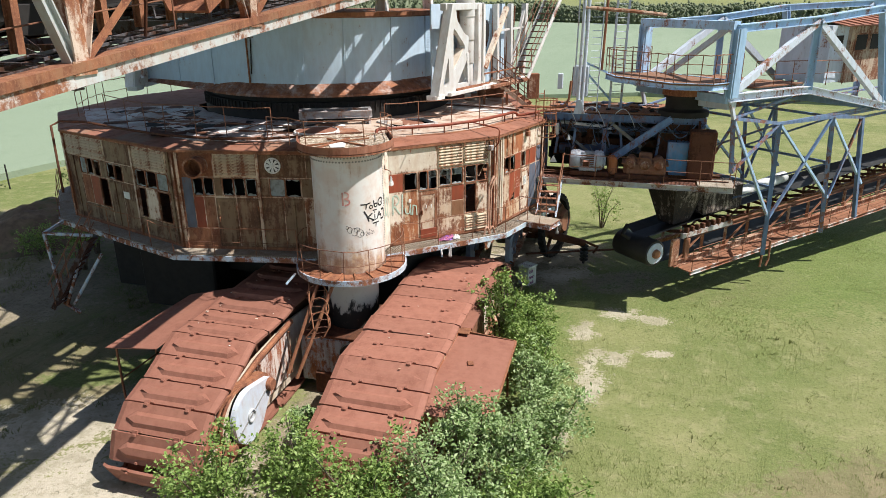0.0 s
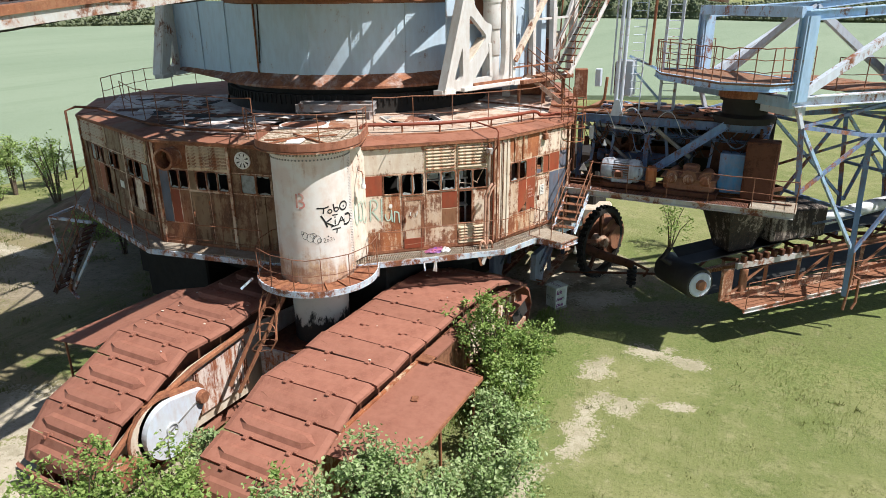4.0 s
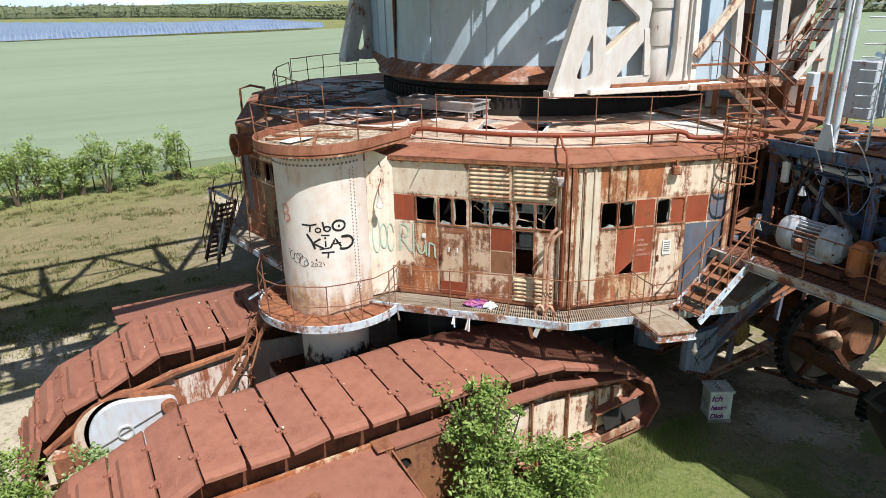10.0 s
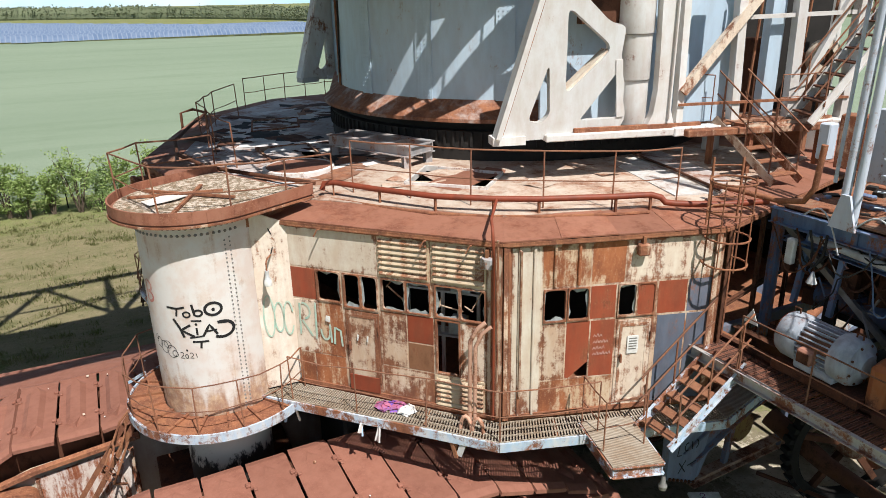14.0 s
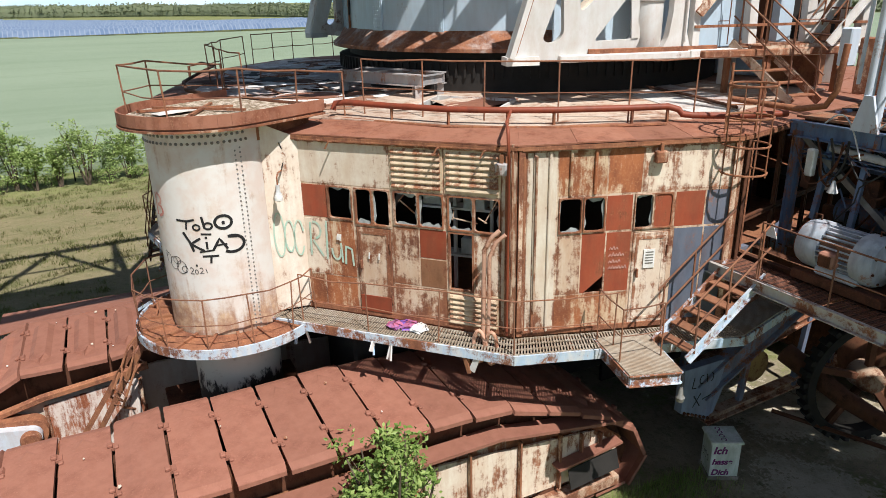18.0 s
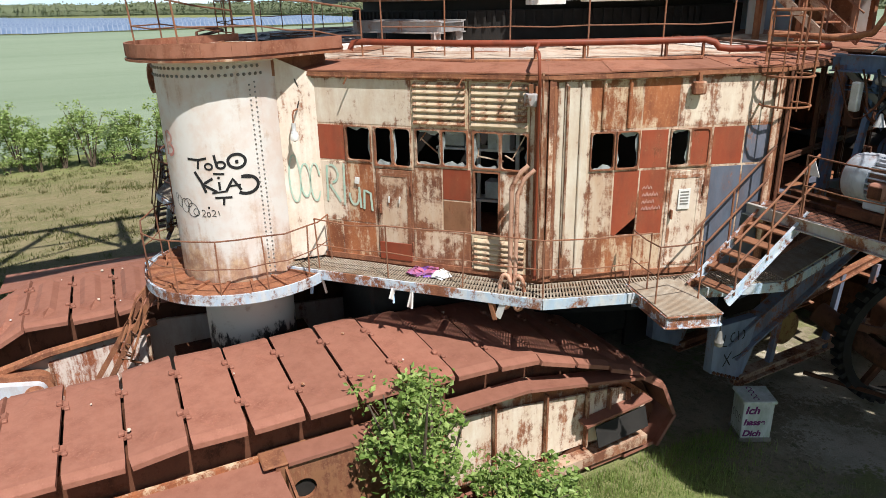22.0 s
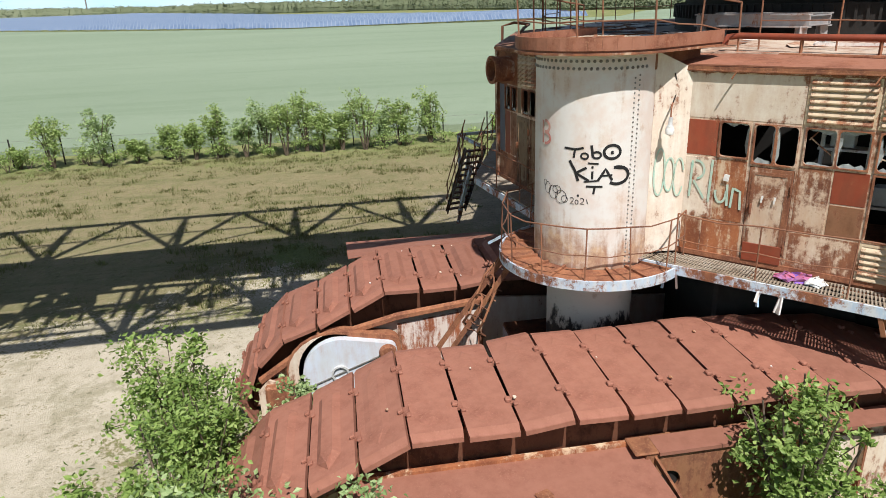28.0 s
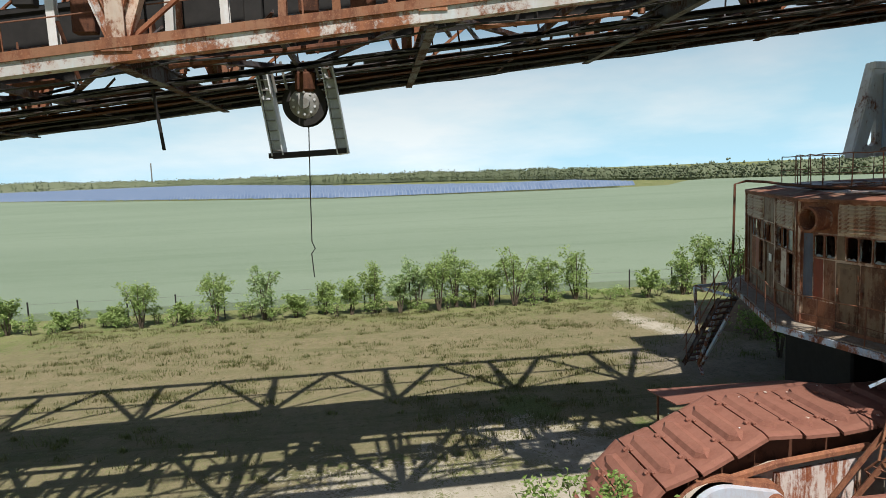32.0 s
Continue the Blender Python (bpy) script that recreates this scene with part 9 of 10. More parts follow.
def roof_details():
    # railing and red pipe along the lit side
    r = thing("roof_railing", (-6.3, 23.5, 7.57), "thin rusty railing along the roof edge", "railing", "railings")
    rails(r, [(-8.2, 22.0, 7.57), (-7.25, 22.8, 7.57), (-6.28, 23.56, 7.57), (-5.5, 24.6, 7.57), (-4.85, 25.6, 7.57), (-4.5, 26.75, 7.57)], 1.06, 1.25, 0.018, mids=(0.5,), wobble=0.03, seed=41)
    p = thing("roof_pipe", (-6.3, 22.9, 7.6), "red-painted service pipe on brackets along the roof", "pipe")
    line = [(-8.3, 21.4, 7.72), (-8.3, 21.45, 7.84), (-8.2, 21.62, 7.86), (-7.3, 22.2, 7.85), (-6.36, 22.89, 7.85), (-5.7, 23.7, 7.85), (-5.29, 24.37, 7.85), (-4.75, 25.6, 7.85), (-4.55, 26.2, 7.85), (-4.45, 26.35, 7.8), (-4.4, 26.4, 7.72), (-4.3, 26.55, 7.7), (-3.9, 27.1, 7.7), (-3.6, 28.0, 7.7)]
    part("tube", Geo().tube(line, 0.055, 10), RED_SHEET, p, smooth=50)
    for q in line[3:9]:
        part("bracket", Geo().beam((q[0], q[1], 7.5), (q[0], q[1], 7.83), 0.04, 0.04), RUST, p)
    part("lower_tube", Geo().tube([(x + 0.12, y - 0.12, 7.58) for x, y, z in line[2:9]], 0.03, 7), RUST, p)
    part("drop_tube", Geo().tube([(-5.6, 23.7, 7.85), (-4.75, 23.1, 7.82), (-4.5, 22.98, 7.8), (-4.42, 22.94, 7.72), (-4.45, 22.98, 7.3), (-4.62, 23.08, 7.1), (-4.62, 23.08, 4.2)], 0.026, 8), RED_SHEET, p, smooth=50)
    # railing round the shaded side and the column cap
    r = thing("roof_railing", (-12.0, 20.4, 7.57), "thin rusty railing along the roof edge", "railing", "railings")
    rails(r, [(-11.6, 20.4, 7.57), (-13.2, 20.2, 7.57), (-15.6, 20.2, 7.57), (-17.7, 20.9, 7.57), (-19.4, 21.9, 7.57)], 1.06, 1.4, 0.02, mids=(0.5,), wobble=0.05, seed=42)
    r = thing("roof_railing", (-22.0, 22.8, 7.57), "thin rusty railing along the roof edge", "railing", "railings")
    rails(r, [(-21.3, 22.5, 7.6), (-22.3, 24.2, 7.6), (-23.0, 26.0, 7.6), (-23.1, 29.0, 7.6), (-22.0, 33.0, 7.6), (-19.6, 35.5, 7.6)], 1.0, 1.25, 0.02, mids=(0.5,), wobble=0.03, seed=43)
    r = thing("cap_railing", (-9.0, 18.2, 7.85), "thin rusty railing over the column cap", "railing", "railings")
    rails(r, [(-11.5, 19.9, 7.6), (-9.9, 18.35, 7.87), (-9.1, 17.85, 7.87), (-7.5, 18.4, 7.87), (-7.05, 19.5, 7.87), (-8.2, 21.6, 7.6)], 0.82, 1.6, 0.02, mids=(0.45,), wobble=0.04, seed=44)
    # pipe along the shaded eave
    p = thing("eave_pipe", (-15, 19.3, 7.5), "dark rusty pipe along the eave", "pipe")
    part("tube", Geo().tube([(-8.8, 21.4, 7.74), (-10.0, 20.6, 7.74), (-11.4, 19.75, 7.74), (-13.2, 19.3, 7.74), (-15.1, 19.45, 7.74), (-17.6, 20.2, 7.74), (-19.6, 20.9, 7.76), (-20.4, 20.6, 7.8), (-20.45, 20.2, 7.7), (-20.45, 20.15, 5.2)], 0.045, 8), DARK_RUST, p, smooth=50)
    # grey steel bench of beams before the drum
    b = thing("steel_bench", (-10.6, 23.2, 7.58), "grey-painted steel girder bench on the roof", "girder bench")
    a0, a1 = Vector((-11.75, 22.65, 8.0)), Vector((-9.35, 23.75, 8.0))
    off = Vector((-0.42, 0.9, 0)) * 0.75
    part("girder", Geo().ibeam(a0, a1, 0.16, 0.26, 0.025), GREY_PAINT, b)
    part("girder", Geo().ibeam(a0 + off, a1 + off, 0.16, 0.26, 0.025), GREY_PAINT, b)
    for f in (0.02, 0.35, 0.7, 0.98):
        part("cross_bar", Geo().ibeam(a0.lerp(a1, f), a0.lerp(a1, f) + off, 0.12, 0.2, 0.02), GREY_PAINT, b)
    for f in (0.06, 0.94):
        for o in (Vector(), off):
            q = a0.lerp(a1, f) + o
            part("leg", Geo().ibeam((q.x, q.y, 7.58), (q.x, q.y, 7.9), 0.16, 0.16, 0.02), GREY_PAINT, b)
    # loose and torn sheets
    rng = random.Random(15)
    for i in range(110):
        a = rng.uniform(-150, -12)
        rr = rng.uniform(6.0, 8.6)
        if a > -62 and (i % 5 or rr > 7.6):
            continue
        c = Vector((CENTRE.x + rr * math.cos(radians(a)), CENTRE.y + rr * math.sin(radians(a)), 7.605))
        w, h, tz = rng.uniform(0.2, 1.1), rng.uniform(0.12, 0.7), rng.uniform(0, 180)
        g = Geo()
        n = 4
        m = Matrix.Translation(c) @ Matrix.Rotation(radians(tz), 4, "Z")
        top = [m @ Vector((lerp(-w, w, u / n), lerp(-h, h, v) + rng.uniform(-0.05, 0.05), 0.012 + 0.05 * rng.random() * (1 if v else 0.4))) for v in (0, 0.5, 1) for u in range(n + 1)]
        fs = [(v * (n + 1) + u, v * (n + 1) + u + 1, (v + 1) * (n + 1) + u + 1, (v + 1) * (n + 1) + u) for v in range(2) for u in range(n)]
        k = len(top)
        g.add(top + [p - Vector((0, 0, 0.008)) for p in top], fs + [tuple(x + k for x in f[::-1]) for f in fs])
        mat = rng.choice((ROOF_GREY, ROOF_GREY, LIGHT_GREY, WHITE_STEEL, WHITE_STEEL, ROOF_BROWN, DARK_RUST, DARK) if a < -62 else (ROOF_PALE, ROOF_PALE, ROOF_RED, RUST_PALE))
        solid("loose_sheet", g, mat, "torn loose roofing sheet lying on the roof", "roofing sheet", "loose roof sheets")
    # brown apron before the drum and a raised pale seam across the lit roof
    solid("roof_apron", Geo().plate([(x, y, 7.632) for x, y in ((-10.7, 24.7), (-9.6, 25.35), (-8.3, 26.3), (-7.6, 27.3), (-7.75, 28.3), (-9.4, 28.7), (-11.2, 26.2))], 0.03), ROOF_APRON, "rust-brown sheet lying before the drum on the roof", "roofing sheet", "loose roof sheets")
    solid("roof_seam_sheet", Geo().plate([(x, y, 7.65) for x, y in ((-4.62, 27.98), (-5.2, 28.85), (-8.2, 29.6), (-7.85, 28.74))], 0.03), ROOF_GREY, "raised grey seam sheet across the roof", "roofing sheet", "loose roof sheets")
    solid("roof_pale_sheet", Geo().plate([(x, y, 7.632) for x, y in ((-4.88, 27.1), (-4.66, 27.9), (-7.8, 28.66), (-7.2, 27.7))], 0.03), ROOF_BLUE, "pale blue-white painted sheet on the roof", "roofing sheet", "loose roof sheets")
    seam_line = [(-7.9, 28.7, 7.68), (-6.2, 28.32, 7.7), (-4.62, 27.94, 7.68)]
    solid("roof_seam_bar", Geo().tube(seam_line, 0.03, 6), DARK_RUST, "dark bent bar along the roof seam", "bar")
    # round hatch lid
    h = thing("round_hatch", (-10.6, 21.6, 7.66), "round rusty hatch lid with a pale rim", "hatch")
    part("rim", Geo().lathe([(0.78, 7.56), (0.78, 7.72), (0.72, 7.74), (0.72, 7.7)], 36, (-10.55, 21.55, 0)), WHITE_STEEL, h, smooth=40)
    part("lid", Geo().lathe([(0.0, 7.73), (0.72, 7.715)], 36, (-10.55, 21.55, 0)), ROOF_RED, h, smooth=40)
    # rusty platform with stairs at the portal's foot
    t = thing("portal_platform", (-5.6, 29.4, 8.6), "rusty grating platform at the foot of the portal", "platform")
    part("deck", Geo().box((-6.0, 30.3, 8.66), (1.0, 1.9, 0.05), -12), RUST_PALE, t)
    part("edge", Geo().beam((-5.35, 29.3, 8.6), (-5.2, 31.6, 8.6), 0.08, 0.14), CREAM_RUSTY, t)
    part("edge", Geo().beam((-6.5, 29.3, 8.6), (-5.35, 29.3, 8.6), 0.08, 0.14), CREAM_RUSTY, t)
    for x, y in ((-5.4, 29.5), (-5.25, 31.4), (-6.4, 29.5)):
        part("leg", Geo().beam((x, y, 7.64), (x, y, 8.6), 0.1, 0.1), RUST, t)
    r = thing("platform_railing", (-4.7, 28.4, 8.68), "rusty railing on the portal platform", "railing", "railings")
    rails(r, [(-6.55, 28.9, 8.68), (-6.0, 29.0, 8.68)], 0.9, 0.6, 0.014, seed=51)
    rails(r, [(-5.3, 30.1, 8.68), (-5.2, 31.4, 8.68)], 0.9, 1.3, 0.014, seed=52)
    # tool cupboards and posts further back
    for x, y, w, d, hh, mat in ((-4.6, 31.6, 0.5, 0.4, 1.1, RUST_PALE), (-6.6, 31.8, 1.2, 0.5, 2.2, RUST), (-7.4, 30.6, 0.3, 0.3, 3.4, WHITE_STEEL), (-6.2, 32.6, 0.3, 0.3, 3.4, WHITE_STEEL), (-8.3, 32.6, 2.6, 0.4, 3.2, DRUM_BLUE)):
        c = thing("upper_cabinet", (x, y, 7.64), "weathered steel casing beside the tower stairs", "casing", "tower casings")
        part("body", Geo().box((x, y, 7.66 + hh / 2), (w, d, hh), 18, bevel=0.02), mat, c)


GREY_PAINT = painted("grey_girder_paint", (0.36, 0.38, 0.40), 0.3, 0.3)
roof_details()


def ladder_cage():
    t = thing("caged_ladder", (-3.6, 27.2, 5.3), "rusty caged ladder from the motor deck to the roof", "ladder")
    x0, y0 = -3.75, 26.75
    x1, y1 = -3.5, 27.15
    for x, y in ((x0, y0), (x1, y1)):
        part("rail", Geo().tube([(x, y, 5.3), (x, y, 8.6)], 0.022, 6), RUST, t)
    for k in range(12):
        z = 5.5 + 0.27 * k
        part("rung", Geo().tube([(x0, y0, z), (x1, y1, z)], 0.013, 5), RUST, t)
    c = Vector((-3.3, 26.75))
    for z in (6.9, 7.35, 7.8, 8.3):
        pts = [(c.x + 0.36 * math.cos(2 * math.pi * i / 16), c.y + 0.36 * math.sin(2 * math.pi * i / 16), z) for i in range(17)]
        part("hoop", Geo().tube(pts, 0.018, 6, caps=False), RUST, t)
    for i in range(7):
        a = radians(-150 + i * 42)
        p = (c.x + 0.36 * math.cos(a), c.y + 0.36 * math.sin(a))
        part("cage_bar", Geo().tube([(*p, 6.85), (*p, 8.35)], 0.012, 5), RUST, t)


ladder_cage()


def wall_fittings():
    mb = wall_frame(RING[2], RING[1])[0]
    mc = wall_frame(RING[1], RING[0])[0]
    ma = wall_frame(RING[3], RING[2])[0]

    def w(m, u, out, z):
        return m @ Vector((u, -out, z))

    # bundle of looped pipes at the corner
    t = thing("looped_pipes", w(mb, 5.0, 0.2, 3.9), "pale pink pipe loops strapped to the corner of the house", "pipes")
    part("pipe", Geo().tube([w(mb, 5.1, 0.3, 6.14), w(mb, 5.0, 0.34, 6.05), w(mb, 4.86, 0.36, 5.8), w(mb, 4.84, 0.36, 4.2)], 0.04, 8), PINK, t, smooth=50)
    part("pipe", Geo().tube([w(mb, 5.2, 0.3, 6.08), w(mb, 5.06, 0.34, 5.95), w(mb, 4.95, 0.36, 5.7), w(mb, 4.93, 0.36, 4.3)], 0.035, 8), PINK, t, smooth=50)
    for u in (4.78, 5.0):
        pts = []
        for i in range(17):
            a = 2 * math.pi * i / 16
            pts.append(w(mb, u + 0.1 * math.cos(a), 0.4, 4.05 + 0.3 * math.sin(a)))
        part("pipe_loop", Geo().tube(pts, 0.035, 8, caps=False), PINK, t, smooth=50)
    # cable pipes beside the corner
    for m, u, z0, z1 in ((mb, 5.14, 4.2, 7.3), (mb, 5.24, 4.2, 7.5), (mc, 0.1, 4.2, 7.3), (mc, 0.3, 4.6, 7.3)):
        p = thing("cable_pipe", w(m, u, 0.05, z0), "thin rusty cable pipe on the wall", "pipe", "cable pipes")
        part("tube", Geo().tube([w(m, u, 0.06, z0), w(m, u, 0.06, z1)], 0.022, 6), RUST_PALE, p)
    # junction boxes and lamps under the eave
    for m, u, z, mat in ((mb, 5.06, 7.1, GREY_PAINT), (mc, 2.35, 7.2, RUST_PALE)):
        p = thing("junction_box", w(m, u, 0.1, z), "small weathered junction box under the eave", "junction box", "junction boxes")
        part("box", Geo().box((0, 0, 0), (0.2, 0.12, 0.2), m=m @ Matrix.Translation((u, -0.1, z)), bevel=0.02), mat, p)
        part("bracket", Geo().box((0, 0, 0), (0.05, 0.12, 0.14), m=m @ Matrix.Translation((u, -0.06, z + 0.16))), RUST, p)
    for u in (2.0, 4.0, 4.8):
        p = thing("rain_hook", w(mb, u, 0.05, 7.3), "rusty iron hook under the eave", "hook", "eave hooks")
        part("hook", Geo().tube([w(mb, u, 0.0, 7.36), w(mb, u, 0.2, 7.4), w(mb, u - 0.06, 0.22, 7.28)], 0.015, 5), RUST, p)
    # lamp on a bent arm on the link sheet beside the column
    p = thing("wall_lamp", (-7.5, 20.1, 6.6), "white glass wall lamp on a rusty bent arm", "lamp")
    b = Vector((-7.58, 20.15, 6.85))
    o = Vector((0.62, -0.35, 0))
    part("arm", Geo().tube([b, b + o * 0.3, b + o * 0.42 + Vector((0, 0, -0.05)), b + o * 0.42 + Vector((0, 0, -0.2))], 0.015, 6), RUST, p)
    q = b + o * 0.42
    part("socket", Geo().lathe([(0.0, 0.0), (0.035, 0.0), (0.035, -0.12), (0.06, -0.16)], 14, (q.x, q.y, 6.66)), LIGHT_GREY, p, smooth=40)
    part("globe", Geo().lathe([(0.055, 6.5), (0.075, 6.45), (0.07, 6.38), (0.0, 6.34)], 16, (q.x, q.y, 0)), WHITE, p, smooth=50)
    part("cable", Geo().tube([b, b + Vector((-0.05, 0.1, 0.25)), b + Vector((0.0, 0.0, 0.5))], 0.012, 5), DARK, p)
    # big vent pipe and fan on the shaded wall
    p = thing("vent_pipe", w(ma, 0.8, 0.1, 6.98), "round rusty vent pipe stub", "vent")
    mm = ma @ Matrix.Translation((0.8, 0.05, 6.98)) @ Matrix.Rotation(radians(90), 4, "X")
    part("collar", Geo().lathe([(0.3, 0.02), (0.3, 0.5), (0.335, 0.5), (0.335, 0.57), (0.27, 0.57), (0.27, 0.02)], 28, m=mm), RUST_PALE, p, smooth=40)
    part("duct", Geo().lathe([(0.0, 0.05), (0.26, 0.05)], 24, m=mm), DARK, p)
    p = thing("wall_fan", w(ma, 3.25, 0.06, 7.0), "white wall fan with eight blades", "fan")
    mm = ma @ Matrix.Translation((3.25, 0.0, 7.0)) @ Matrix.Rotation(radians(90), 4, "X")
    part("ring", Geo().lathe([(0.26, 0.02), (0.26, 0.07), (0.22, 0.07), (0.22, 0.02)], 28, m=mm), WHITE, p, smooth=40)
    part("back", Geo().lathe([(0.0, 0.03), (0.22, 0.03)], 24, m=mm), DARK, p)
    blade = mesh_of("blade", Geo().plate([(0.04, -0.02, 0), (0.21, -0.06, 0.01), (0.21, 0.05, 0.03), (0.04, 0.02, 0.01)], 0.006), WHITE)
    for k in range(8):
        piece("blade", blade, p, mm @ Matrix.Translation((0, 0, 0.05)) @ Matrix.Rotation(radians(45 * k), 4, "Z"))
    part("hub", Geo().lathe([(0, 0.08), (0.05, 0.08), (0.05, 0.04)], 14, m=mm), WHITE, p)
    md = wall_frame(RING[4], RING[3])[0]
    p = thing("notice_plate", w(md, 3.75, 0.03, 5.4), "small white notice plate on the wall", "sign")
    part("plate", Geo().box((0, 0, 0), (0.34, 0.015, 0.24), m=md @ Matrix.Translation((3.75, -0.04, 5.5))), WHITE, p)
    # notice on the door of the lit wall
    p = thing("notice_plate", w(mc, 2.3, 0.03, 5.4), "torn pale paper notice on a door", "sign")
    part("plate", Geo().box((0, 0, 0), (0.2, 0.01, 0.34), m=mc @ Matrix.Translation((2.32, -0.03, 5.42))), WHITE, p)
    for k in range(5):
        part("text_bar", Geo().box((0, 0, 0), (0.14, 0.004, 0.02), m=mc @ Matrix.Translation((2.32, -0.038, 5.54 - 0.05 * k))), GREY_STEEL, p)
    part("kick_plate", in_wall(Geo().box((2.67, -0.035, L + 0.2), (0.62, 0.02, 0.32), bevel=0.005), mb), RED_SHEET, WALLS["B"][0], "red sheet across the foot of the door")
    for u, z, a, b in ((1.98, 5.62, 0.09, 0.12), (2.58, 5.33, 0.03, 0.12), (2.78, 5.33, 0.03, 0.12)):
        p = thing("paper_scrap", w(mb, u, 0.05, z), "torn white paper scrap stuck on the wall", "paper", "wall papers")
        part("sheet", Geo().box((0, 0, 0), (a, 0.006, b), m=mb @ Matrix.Translation((u, -0.045, z)) @ Matrix.Rotation(radians(8), 4, "Y")), WHITE, p)
    # clothes left on the walkway
    p = thing("rag_heap", w(mb, 3.2, 0.25, 4.1), "crumpled red and blue cloth on the walkway", "cloth")
    rng = random.Random(2)
    for mat, du in ((CLOTH_RED, 0.0), (CLOTH_BLUE, 0.16), (WHITE, 0.46), (CLOTH_RED, 0.26)):
        g = Geo()
        c = w(mb, 3.15 + du, 0.22 + rng.uniform(-0.05, 0.05), 4.11)
        rows = [(0.0, 0.1), (0.07, 0.09), (0.13, 0.045), (0.17, 0.0)]
        g.lathe(rows, 11, c)
        g.v = [(x + rng.uniform(-0.05, 0.05), y + rng.uniform(-0.05, 0.05), z + rng.uniform(-0.015, 0.03)) for x, y, z in g.v]
        part("cloth", g, mat, p)


PINK = painted("pink_primer", (0.60, 0.36, 0.27), 0.34, 0.3)
CLOTH_RED = plain("red_cloth", (0.42, 0.10, 0.16), (0.30, 0.14, 0.34), scale=14)
CLOTH_BLUE = plain("blue_cloth", (0.12, 0.1, 0.45), (0.4, 0.1, 0.3), scale=14)
wall_fittings()


# ---- spray paint ----
def ribbon(pts, width, place, material, parent, name="stroke"):
    """A painted stroke: pts are (across, up) in metres; place gives the point and the outward normal."""
    g = Geo()
    n = len(pts)
    left, right = [], []
    for i in range(n):
        a, b = Vector(pts[max(i - 1, 0)]), Vector(pts[min(i + 1, n - 1)])
        d = (b - a).normalized() if (b - a).length else Vector((1, 0))
        s = Vector((-d.y, d.x)) * width / 2
        for side, out in ((s, left), (-s, right)):
            out.append(place(pts[i][0] + side.x, pts[i][1] + side.y))
    g.add(left + right, [(i, i + 1, n + i + 1, n + i) for i in range(n - 1)])
    part(name, g, material, parent)


def arc(cx, cy, rx, ry, a0=0, a1=360, n=14):
    return [(cx + rx * math.cos(radians(lerp(a0, a1, i / n))), cy + ry * math.sin(radians(lerp(a0, a1, i / n)))) for i in range(n + 1)]


def fine_line(pts, k=4):
    out = []
    for a, b in zip(pts, pts[1:]):
        out += [(lerp(a[0], b[0], i / k), lerp(a[1], b[1], i / k)) for i in range(k)]
    return out + [pts[-1]]


